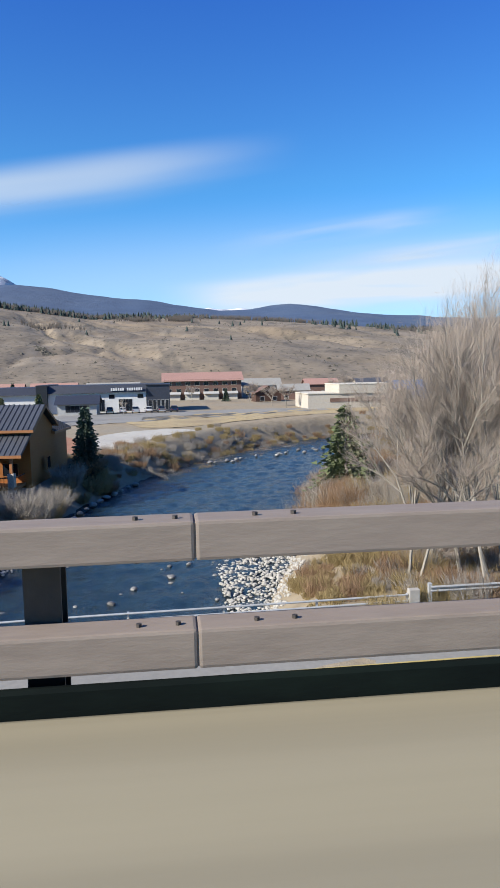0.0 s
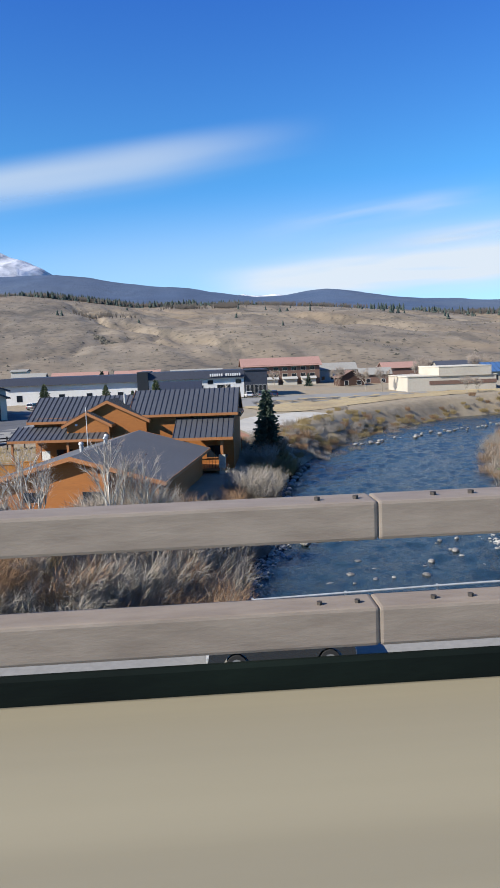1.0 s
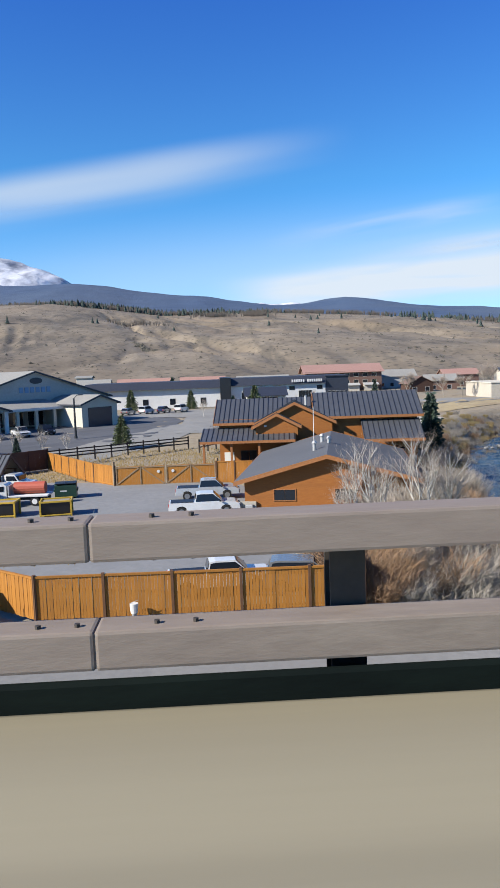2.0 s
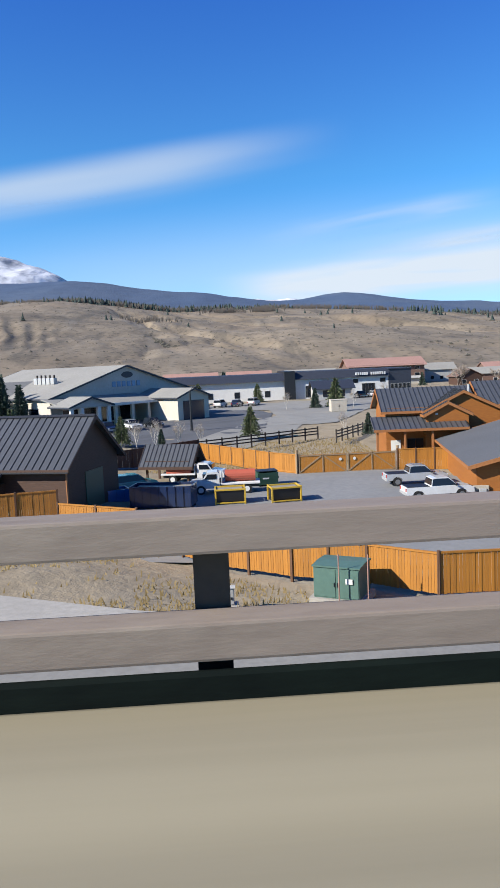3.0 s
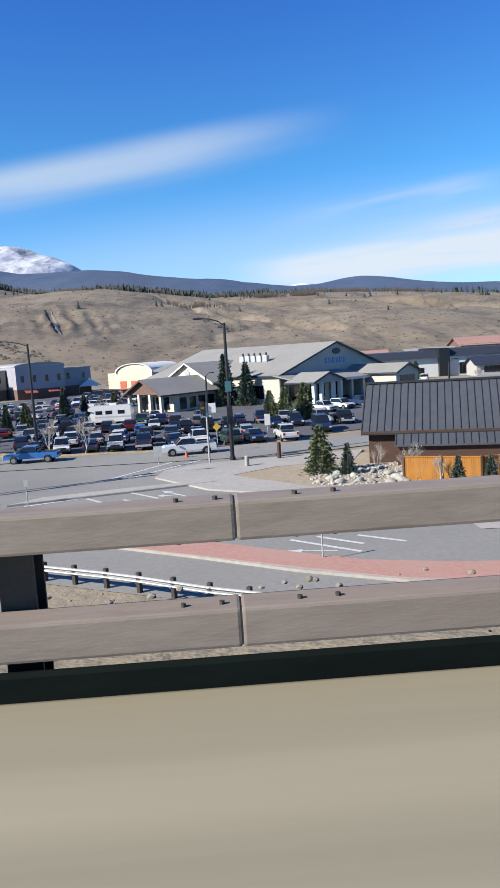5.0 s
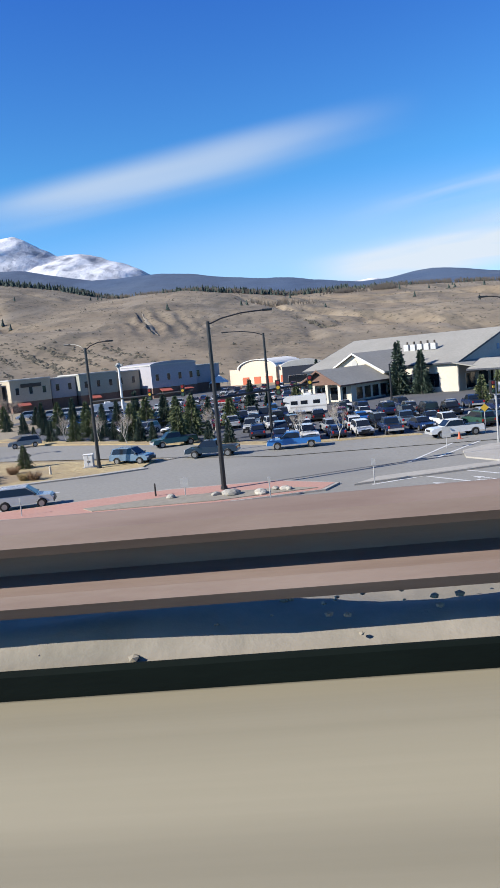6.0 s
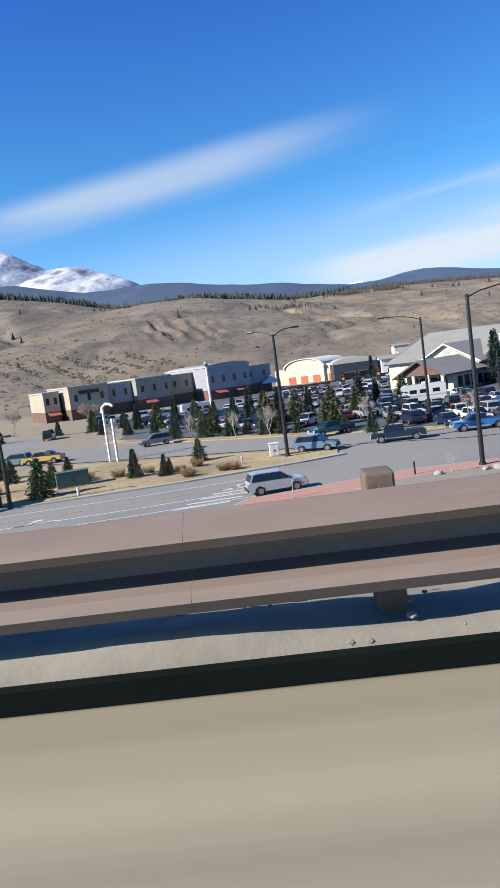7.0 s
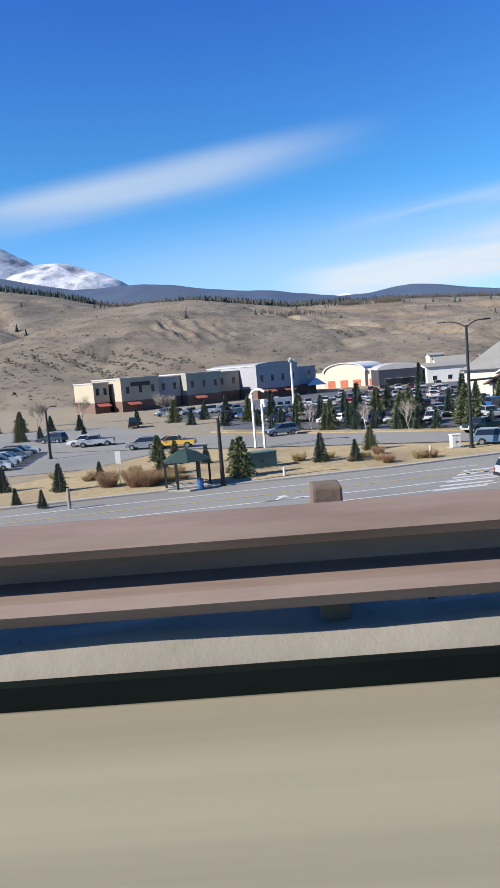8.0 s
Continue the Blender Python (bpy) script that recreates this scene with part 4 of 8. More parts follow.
# ---- car dealership ----
def dealership():
    h = thing("dealership_building", pose(-73.7, 149, 0, 0, 0, 45), "large cream dealership hall with pale gable roof and blue wall letters", "building")
    gable_walls(h, -18, 18, 0, 38, 0, 5.6, 11.1, M_CREAM, "v")
    part("front_cladding", prism([(-17.9, 0.2), (17.9, 0.2), (17.9, 5.5), (0, 10.9), (-17.9, 5.5)], -0.08, -0.01, "y"), M_PALEGREY, h, "pale grey front gable cladding")
    gable_roof(h, -18, 18, 0, 38, 5.6, 11.15, material=M_ROOF_TAN, over=0.7, along="v", trim=M_NAVY)
    # wall letters and oval as plain blue shapes
    for i in range(6):
        part("wall_letter", box(-3.6 + i * 1.25, -2.75 + i * 1.25, -0.2, -0.08, 7.0, 8.1, 0.03), M_SIGNBLUE, h, "blue wall letter as a plain bar")
    bm = bmesh.new()
    bmesh.ops.create_cone(bm, cap_ends=True, segments=24, radius1=1.4, radius2=1.4, depth=0.15, matrix=Matrix.Translation((0.3, -0.15, 9.35)) @ pose(0, 0, 0, 90) @ Matrix.Diagonal((1, 0.45, 1, 1)))
    part("oval_sign", bm, M_NAVY, h, "dark blue oval sign")
    # service bay
    gable_walls(h, 2, 10.4, -13, 0, 0, 4.6, 6.1, M_CREAM, "v")
    gable_roof(h, 2, 10.4, -13, 0.4, 4.6, 6.1, material=M_ROOF_TAN, over=0.6, along="v", trim=M_NAVY)
    part("bay_door", box(3.4, 9.0, -13.1, -13.0, 0, 3.8), M_NAVYGLASS, h, "dark glazed bay door")
    # long front canopy
    part("canopy_roof", prism([(-7, 4.0), (-0.1, 5.4), (-0.1, 5.6), (-7, 4.2)], -20, 2), M_ROOF_TAN, h)
    part("canopy_fascia", box(-20, 2, -7.1, -6.98, 3.7, 4.2), M_WHITEWALL, h)
    for u in (-16, -12, -8, -4, 0):
        part("column", box(u - 0.3, u + 0.3, -6.8, -6.2, 0, 3.9), M_CREAM, h)
    for u in (-15.5, -11, -6.5, -2):
        window(h, u, u + 3.4, 0.4, 3.2, -0.1, M_WHITEWALL, bars=3)
    gable_roof(h, -20.5, -11.5, -10, -4, 4.2, 5.7, material=M_ROOF_TAN, over=0.4, along="v", trim=M_NAVY)
    part("porch_gable", prism([(-20.4, 4.0), (-11.6, 4.0), (-11.6, 4.3), (-16, 5.6), (-20.4, 4.3)], -10, -9.8, "y"), M_PALEGREY, h)
    for u in (-20, -17.8, -14.2, -12):
        part("porch_column", box(u - 0.3, u + 0.3, -9.9, -9.3, 0, 4.1), M_WHITEWALL, h)
    # plant on the roof
    for i in range(5):
        unit = part("roof_unit", box(-11 + 0.1 * i, -10.2 + 0.1 * i, 9 + i * 1.7, 10.2 + i * 1.7, 8.0, 9.3, 0.05), M_GALV, h, "weathered rooftop fan unit")
        part("duct", tube((-10.5 + 0.1 * i, 9.5 + i * 1.7, 9.3), (-10.5 + 0.1 * i, 9.5 + i * 1.7, 9.9), 0.2), M_RAILDARK, unit)
    for v in (4, 10, 16, 22, 28):
        window(h, v, v + 3.4, 1.0, 3.6, -18, M_WHITEWALL, side="u", out=-1, bars=3)


M_SIGNBLUE = plain("blue_sign_paint", (0.16, 0.30, 0.50), 0.5)
M_NAVYGLASS = plain("dark_blue_glazing", (0.02, 0.035, 0.06), 0.15)
dealership()


def entry_pavilion():
    h = thing("entry_pavilion", pose(-112, 136, 0, 0, 0, -45), "showroom entrance with a brown timber gable and cream columns", "building")
    gable_walls(h, -5, 5, 3, 16, 0, 3.6, 6.0, M_CREAM, "v")
    gable_roof(h, -5, 5, 0, 18, 3.6, 6.2, material=M_ROOF_TAN, over=0.7, along="v", trim=M_BROWNWALL)
    part("timber_gable", prism([(-5, 3.5), (5, 3.5), (5, 3.7), (0, 6.1), (-5, 3.7)], 0.1, 0.3, "y"), M_BROWNWALL, h, "brown timber truss gable")
    for u in (-4.6, -1.6, 1.6, 4.6):
        part("column", box(u - 0.3, u + 0.3, 0.1, 0.7, 0, 3.6, 0.03), M_CREAM, h)
    for i in range(4):
        window(h, -4.2 + i * 2.1, -2.4 + i * 2.1, 0.4, 2.8, 3.0, M_WHITEWALL)
    for i in range(5):
        window(h, 4.5 + i * 2.4, 6.3 + i * 2.4, 0.4, 2.6, 5.0, M_CREAM, side="u", out=1)
    g = thing("showroom_gable", pose(-104, 148, 0, 0, 0, -45), "cream stucco showroom wing with a pale gable roof", "building")
    gable_walls(g, -7, 7, 0, 16, 0, 5.0, 8.5, M_CREAM, "v")
    gable_roof(g, -7, 7, 0, 16, 5.0, 8.6, material=M_ROOF_TAN, over=0.8, along="v", trim=M_WHITEWALL)
    for u in (-5.6, -2.8, 0, 2.8):
        window(g, u, u + 2.2, 0.5, 3.6, 0, M_WHITEWALL, bars=2)
    part("roundel", tube((0, -0.12, 6.6), (0, 0.0, 6.6), 0.7, n=20), M_PALEGREY, g, "round gable vent")


entry_pavilion()


# ---- long white building ----
def long_white_building():
    h = thing("long_white_building", pose(-36, 203, 0), "long low white building with a dark slate-blue mansard band", "building")
    box_walls(h, -37, 0, 0, 22, 0, 5.5, M_WHITEWALL)
    box_walls(h, 3, 29.5, 0, 22, 0, 5.6, M_WHITEWALL)
    part("mansard", prism([(-1.0, 5.3), (1.6, 7.3), (20, 7.3), (22, 5.3)], -37.5, 0.2), M_NAVY, h)
    part("mansard", prism([(-0.8, 5.5), (0.6, 7.6), (21, 7.6), (22, 5.5)], 2.6, 29.6), M_NAVY, h)
    # the shade on the east end is put in as dark slate-blue walls
    box_walls(h, 29.6, 36, 0, 22, 0, 7.3, M_NAVY)
    part("roof_slab", box(29.4, 36.2, -0.3, 22, 7.3, 7.55), M_NAVY, h)
    part("entry_block", box(0, 3, -1.2, 20, 0, 7.9, 0.05), M_BLACK, h, "black entrance block")
    for i in range(5):
        window(h, 30.2 + i * 1.15, 31.0 + i * 1.15, 0.6, 3.2, 0, M_PALEGREY)
    for u in (-33, -21.5, -14, -5.5):
        window(h, u, u + 1.4, 1.0, 2.6, 0, M_NAVY)
    for u in (6, 14.5, 22):
        window(h, u, u + 3.6, 0.4, 3.6, 0, M_PALEGREY, bars=4)
    for u in (10.6, 19.4, 27.2):
        window(h, u, u + 1.4, 3.9, 4.9, 0, M_NAVY)
    for i in range(14):
        if i != 6:
            part("sign_letter", box(20.0 + i * 0.62, 20.42 + i * 0.62, -0.95, -0.6, 6.0, 6.75), M_WHITEWALL, h, "white sign letter as a plain bar")
    pr = thing("porch_annex", pose(-24, 192, 0), "low grey annex with a dark hipped roof", "building")
    gable_walls(pr, -5, 5, 0, 8, 0, 3.2, 4.8, M_PALEGREY)
    gable_roof(pr, -5, 5, 0, 8, 3.2, 5.0, over=0.8, material=M_NAVY)
    window(pr, -3, 3, 0.8, 2.6, 0, M_WHITEWALL, bars=5)


long_white_building()


def red_roof_building():
    h = thing("red_roof_building", pose(13, 284, 0), "three-storey brown building with a faded red roof", "building")
    gable_walls(h, -15, 15, 0, 16, -1, 7.8, 10.3, M_BROWNWALL)
    gable_roof(h, -15, 15, 0, 16, 7.6, 10.5, material=M_REDROOF, over=1.0)
    for row in (3.6, 6.2):
        for i in range(8):
            window(h, -14 + i * 3.6, -12.2 + i * 3.6, row - 0.6, row + 0.7, 0, M_CREAM, bars=2)
    for i in range(4):
        part("storefront", box(-14.5 + i * 7.4, -9 + i * 7.4, -2, 0, -1, 2.4), M_CREAM, h, "cream storefront bay")
        part("awning", prism([(-2.8, 2.2), (0, 3.0), (0, 3.15), (-2.8, 2.35)], -14.8 + i * 7.4, -8.7 + i * 7.4), M_PALEGREY, h)


red_roof_building()


def cream_building():
    h = thing("cream_block", pose(49, 193, -3.2, 0, 0, 0), "cream flat-roofed stucco block with a brown band by the river", "building")
    box_walls(h, -12, 12.5, 0, 20, 0, 7.2, M_TANPALE)
    box_walls(h, -3.5, 11, -0.4, 18, 7.2, 9.6, M_TANPALE)
    part("roof_slab", box(-12.2, 12.7, -0.2, 20, 7.2, 7.45), M_CREAM, h)
    part("roof_slab", box(-3.6, 11.1, -0.5, 18, 9.6, 9.8), M_CREAM, h)
    part("band", box(-6, 12.6, -0.14, -0.01, 5.0, 6.0), M_BROWNWALL, h, "brown painted band")
    for u in (-10.5, -4.6, 9.2):
        window(h, u, u + 1.2, 0.6, 2.9, 0, M_BROWNWALL)
    g = thing("blue_roof_house", pose(76, 212, -1), "white building with a bright blue metal roof", "building")
    gable_walls(g, -9, 20, 0, 10, 0, 5.6, 7.4, M_TANPALE)
    gable_roof(g, -9, 20, 0, 10, 5.5, 7.8, material=M_BLUEROOF, over=0.8, seam=1.4)
    for i in range(6):
        window(g, -8 + i * 4.6, -6 + i * 4.6, 2.6, 4.2, 0, M_PALEGREY, bars=2)
    k = thing("brown_house", pose(58, 130, -1.5, 0, 0, 12), "dark brown house with a blue-grey roof behind the bare trees", "house")
    gable_walls(k, -9, 9, 0, 12, 0, 6.5, 9.5, M_DKWOOD, "v")
    gable_roof(k, -9, 9, 0, 12, 6.5, 9.6, along="v", material=M_BLUEROOF, over=0.8)
    for u in (-6, -1, 4):
        window(k, u, u + 2, 3.6, 5.2, 0, M_TRIM, bars=2)


M_TANPALE = mat("pale_tan_stucco", (0.50, 0.45, 0.37), (0.58, 0.52, 0.43), 2, 0.9, bump=0.08)
cream_building()


def far_house(x, y, z, w, d, eave, ridge, rot, wall, roof, label, along="u"):
    h = thing("far_house", pose(x, y, z, 0, 0, rot), label, "house", "far houses")
    gable_walls(h, -w / 2, w / 2, 0, d, -2.5, eave, ridge, wall, along)
    gable_roof(h, -w / 2, w / 2, 0, d, eave, ridge + 0.05, material=roof, over=0.6, along=along)
    n = max(2, int(w / 4))
    for i in range(n):
        u = -w / 2 + (i + 0.5) * w / n
        window(h, u - 0.7, u + 0.7, 0.8, 2.2, 0, M_WHITEWALL)


far_house(34, 250, -0.5, 9, 8, 3.6, 5.8, 5, M_DKWOOD, M_BROWNWALL, "dark brown cabin with a brown roof", "v")
far_house(45, 262, -0.5, 11, 8, 4, 6, -5, M_BROWNWALL, M_ROOF_TAN, "brown house with a pale grey roof")
far_house(38, 300, 0, 16, 9, 5, 7.5, 0, M_PALEGREY, M_ROOF_TAN, "pale grey house with a pale roof")
far_house(62, 290, 0, 14, 9, 5, 7, 0, M_BROWNWALL, M_REDROOF, "brown house with a faded red roof")
far_house(-20, 262, 0, 18, 9, 4.8, 7.4, 0, M_CREAM, M_ROOF_TAN, "cream house with a pale roof")
far_house(-42, 270, 0, 16, 9, 4.6, 7.6, 0, M_WHITEWALL, M_REDROOF, "white house with a red roof")
far_house(-64, 275, 0, 20, 9, 4.6, 7.6, 0, M_BROWNWALL, M_REDROOF, "brown house with a faded red roof")
far_house(-84, 280, 0, 12, 9, 5.2, 7.8, 0, M_WHITEWALL, M_ROOF_TAN, "white house with a pale roof")
far_house(-96, 240, 0, 15, 14, 5.2, 6.2, 0, M_WHITEWALL, M_ROOF_TAN, "white workshop with a low pale roof")
far_house(80, 270, 0, 18, 9, 5, 7, 0, M_CREAM, M_ROOF, "cream house with a dark roof")
far_house(100, 250, 0, 14, 9, 5, 7, 0, M_BROWNWALL, M_BROWNWALL, "brown house among bare trees")
far_house(-88.5, 286, 3.0, 5.6, 7, 5.8, 6.4, 0, M_CREAM, M_ROOF_TAN, "tall narrow cream house")
far_house(15, 318, 1, 14, 9, 5, 8, 0, M_WHITEWALL, M_ROOF_TAN, "white house at the foot of the hill")


# ---- two-tone commercial row ----
def commercial_row():
    h = thing("commercial_row", pose(-182, 228, -1.5, 0, 0, 30), "long two-storey commercial row in tan, sage and lavender stucco over brick", "building")
    blocks = [(-29.5, -24.8, 0, 10.0, M_TAN), (-23.5, -11.7, -7, 10.8, M_TAN), (-10.9, -3.4, -4, 10.2, M_LAV), (-3.1, 8.5, -8, 10.7, M_SAGE), (9.2, 17.5, -3.5, 10.3, M_TAN), (17.9, 33.1, -14, 11.4, M_LAV), (33.3, 43.5, -9, 10.0, M_LAV)]
    for u0, u1, v, z, m in blocks:
        part("upper_wall", box(u0, u1, v, 20, 4.4, z), m, h, "stucco upper storey")
        part("brick_base", box(u0 + 0.05, u1 - 0.05, v + 0.12, 20, -5.5, 4.4), M_BROWNWALL, h, "brown brick ground floor")
        part("parapet", box(u0 - 0.2, u1 + 0.2, v - 0.2, 20.2, z, z + 0.35), M_PALEGREY, h)
        n = max(2, int((u1 - u0) / 3.6))
        for i in range(n):
            u = u0 + (i + 0.5) * (u1 - u0) / n
            window(h, u - 0.5, u + 0.5, 6.6, 8.6, v, M_PALEGREY)
            window(h, u - 1.2, u + 1.2, -2.6, 0.2, v + 0.12, M_PALEGREY, bars=3)
    for u0, u1, v, z in ((-24.8, -23.5, 3, 9.2), (-11.7, -10.9, 0, 9.6), (8.5, 9.2, 0, 9.4)):
        part("link_wall", box(u0, u1, v, 18, -5, z), M_NAVY, h, "dark recessed link between the blocks")
    part("sign_board", box(-20.5, -14.5, -7.22, -7.06, 8.6, 9.7), M_RAILDARK, h, "dark sign board with unreadable lettering")
    part("arch_roof", prism([(18.0, 11.7)] + [(25.5 + 7.5 * math.cos(a), 11.7 + 0.8 * math.sin(a)) for a in np.linspace(math.pi, 0, 13)][1:], -14, 18, "y"), M_LAV, h)
    for u, v in ((-28.8, 0), (-22, -7), (-1, -8), (20, -14), (27, -14)):
        part("awning", prism([(v - 3.0, 3.2), (v + 0.1, 4.1), (v + 0.1, 4.25), (v - 3.0, 3.35)], u, u + 3.6), M_REDAWN, h, "faded red awning")


M_REDAWN = mat("red_awning_cloth", (0.34, 0.07, 0.05), (0.42, 0.10, 0.07), 3, 0.9, bump=0.1)
commercial_row()


def garages():
    h = thing("arched_garage", pose(-128, 262, -1, 0, 0, -32), "peach stucco garage with an arched roof and orange doors", "building")
    arch = [(-8, 6.2)] + [(8 * math.cos(a), 6.2 + 3.2 * math.sin(a)) for a in np.linspace(math.pi, 0, 15)][1:-1] + [(8, 6.2)]
    part("wall", prism([(-8, -1), (8, -1)] + list(reversed(arch)), 0, 18, "y"), M_PEACH, h)
    part("arched_roof", prism(arch + [(p * 1.06, q + 0.25) for p, q in reversed(arch)], -0.5, 18.5, "y"), M_WHITEWALL, h)
    box_walls(h, -13, -8, 1, 16, -1, 6.4, M_PEACH)
    box_walls(h, 8, 13.5, 1, 16, -1, 7.0, M_PEACH)
    for u in (-6.6, -1.6, 3.4, 9.2):
        part("roller_door", box(u, u + 2.9, -0.1 if -8 < u < 8 else 0.9, 0.0 if -8 < u < 8 else 1.0, -0.5, 3.4), M_ORANGE, h, "orange roller door")
    g = thing("dark_workshop", pose(-112, 242, -1), "dark grey box workshop with a pale domed roof", "building")
    box_walls(g, -7, 7.5, 0, 16, -1, 6.4, M_NAVY)
    dome = [(7.4 * math.cos(a), 6.4 + 2.0 * math.sin(a)) for a in np.linspace(math.pi, 0, 13)]
    part("domed_roof", prism(dome, 0.5, 16, "y"), M_PALEGREY, g)
    window(g, -5, 5, 1, 3.4, 0, M_PALEGREY, bars=4)
    t = thing("white_tent", pose(-140, 240, 0), "small white peaked canopy tent", "tent")
    bm = bmesh.new()
    bmesh.ops.create_cone(bm, cap_ends=False, segments=4, radius1=4.4, radius2=0.1, depth=2.4, matrix=Matrix.Translation((0, 0, 3.6)) @ pose(0, 0, 0, 0, 0, 45))
    part("canopy", bm, M_WHITEWALL, t)
    for u in (-3, 3):
        for v in (-3, 3):
            part("pole", tube((u, v, 0), (u, v, 2.45), 0.05), M_GALV, t)


garages()


# ---- kerbs, islands, paint ----
def island(name, poly, top, label, edge=0.35):
    """A kerbed island: pale kerb ring below, paving inside."""
    sheet(name + "_kerb", poly, 0.05, M_CONC, "pale concrete kerb of the traffic island", "kerb", 0.12)
    c = Vector((sum(p[0] for p in poly) / len(poly), sum(p[1] for p in poly) / len(poly), 0))
    inner = []
    for p in poly:
        d = c - Vector((*p, 0))
        inner.append(tuple((Vector((*p, 0)) + d.normalized() * min(edge, d.length * 0.3))[:2]))
    sheet(name, inner, 0.05, top, label, "traffic island", 0.135)


island("island_red", [(-104, 41.5), (-98.5, 38.6), (-95, 36.0), (-91, 33.2), (-87, 31.9), (-82, 31.0), (-80.4, 29.9), (-81.5, 29.2), (-86, 28.9), (-90, 30.0), (-94.5, 32.6), (-99.5, 36.2), (-106, 40.6)], M_BRICKRED, "red concrete traffic island with a pale kerb")
island("island_west", [(-142, 53.5), (-135, 55.8), (-128.4, 57.8), (-119.4, 57.6), (-114.8, 54.5), (-116, 52.2), (-124, 50.4), (-134, 50.0), (-143, 51.2)], M_BRICKRED, "red concrete traffic island with a planted bed")
sheet("planting_bed", [(-134, 52.2), (-128, 54.2), (-119, 54.0), (-116.5, 52.8), (-124, 51.2), (-133, 51.0)], 0.19, M_DIRT, "bare soil bed in the island", "ground", 0.05)
island("island_median", [(-113.8, 53.3), (-111.8, 55.6), (-104, 57.6), (-98, 58.5), (-98, 57.6), (-105, 55.6)], M_CONC, "narrow pale concrete median")
# dirt corner by the storage building with its pale apron
sheet("pavement_corner", [(-73, 36.4), (-78.1, 39.6), (-84, 42.5), (-92.8, 50.2), (-99, 54.5), (-103.6, 61.5), (-103, 65), (-100, 67.6), (-90, 69), (-84, 70), (-86, 64), (-93, 63), (-97, 60), (-92, 53.5), (-86, 47.5), (-79, 42.6), (-73, 39.3)], 0.06, M_CONC, "pale concrete pavement round the corner", "pavement", 0.10)
sheet("dirt_corner", [(-73, 39.3), (-79, 42.6), (-86, 47.5), (-92, 53.5), (-97, 60), (-96, 64.5), (-92, 66.5), (-84, 68), (-76, 74), (-73, 77), (-73, 60)], 0.05, M_DIRTPALE, "bare sandy dirt with sparse dry grass", "ground", 0.08)
sheet("verge_west", [(-137.5, 69.8), (-148, 66.4), (-159, 64.2), (-169, 62.6), (-183, 60), (-186, 72), (-178, 84), (-172, 94), (-160, 88.5), (-140, 80), (-133, 77), (-133.4, 72)], 0.05, M_VERGE, "yellow dry grass verge with mulch beds", "ground", 0.09)
sheet("verge_kerb", [(-132.6, 71), (-137, 69.1), (-148, 65.7), (-159, 63.5), (-169, 61.9), (-183, 59.2), (-183, 60), (-169, 62.6), (-159, 64.2), (-148, 66.4), (-137.5, 69.8), (-133.4, 72)], 0.05, M_CONC, "pale concrete kerb along the verge", "kerb", 0.12)
sheet("lot_verge", [(-168, 118), (-152, 103), (-134, 91.5), (-119, 80.5), (-104, 78.6), (-104, 79.8), (-118, 82), (-132, 93), (-150, 105), (-166, 120)], 0.05, M_VERGE, "narrow dry grass strip before the car lot", "ground", 0.1)


def arrow(x, y, rot, s=1.0, kind="turn"):
    """A painted lane arrow."""
    pts = [(-2.0, -0.1), (0.4, -0.1), (0.4, -0.4), (1.6, 0.0), (0.4, 0.4), (0.4, 0.1), (-2.0, 0.1)]
    m = pose(x, y, 0.045, 0, 0, rot) @ Matrix.Scale(s, 4)
    bm = bmesh.new()
    bm.faces.new([bm.verts.new(m @ Vector((*p, 0))) for p in pts])
    if kind == "turn":
        bm.faces.new([bm.verts.new(m @ Vector((*p, 0))) for p in [(-1.2, 0.1), (-0.9, 0.1), (-0.2, 0.9), (0.1, 0.7), (0.0, 1.5), (-0.8, 1.2), (-0.5, 1.05)]])
    bmesh.ops.recalc_face_normals(bm, faces=bm.faces)
    tagged(part("lane_arrow", bm, M_WHITE), "worn white painted lane arrow", "road marking", kind="structure")


arrow(-93.6, 36.0, 167, 0.75, "straight")
arrow(-104.5, 52.1, 125, 0.85)
arrow(-101.7, 54.4, 125, 0.95)
arrow(-107.5, 50.8, 125, 0.95)
arrow(-158, 54.5, 15, 1.1)
arrow(-142, 59.5, 15, 1.1)
for rows in ([(-91, 35.2, 0.045), (-94.3, 38.4, 0.045)], [(-90.6, 36.6, 0.045), (-92.8, 38.7, 0.045)], [(-88.4, 36.5, 0.045), (-90.6, 38.4, 0.045)], [(-112.5, 53.1, 0.045), (-102.1, 57.4, 0.045)], [(-108.2, 54.5, 0.045), (-104.6, 49.7, 0.045)], [(-105.4, 56.2, 0.045), (-100.5, 50.0, 0.045)], [(-106, 62.5, 0.045), (-99, 72, 0.045)], [(-108.5, 61.5, 0.045), (-101.5, 72.5, 0.045)], [(-136, 77.8, 0.06), (-118, 76.6, 0.06)]):
    strip("lane_line", rows, M_WHITE, "worn white lane line", 0.13)
for k in (0, 1, 2, 3):
    strip("lane_line", [(-185, 55.2 - 2.9 * k, 0.045), (-168, 58.4 - 2.9 * k, 0.045), (-150, 61.6 - 2.9 * k, 0.045), (-141, 63.6 - 2.9 * k, 0.045)], M_WHITE if k != 1 else M_YELLOW, "long worn lane line", 0.11)
for k in range(6):
    strip("crossing_bar", [(-147.5 + 0.9 * k, 53.2 + 1.55 * k, 0.045), (-143.2 + 0.9 * k, 53.9 + 1.55 * k, 0.045)], M_WHITE, "white pedestrian crossing bar", 0.22)
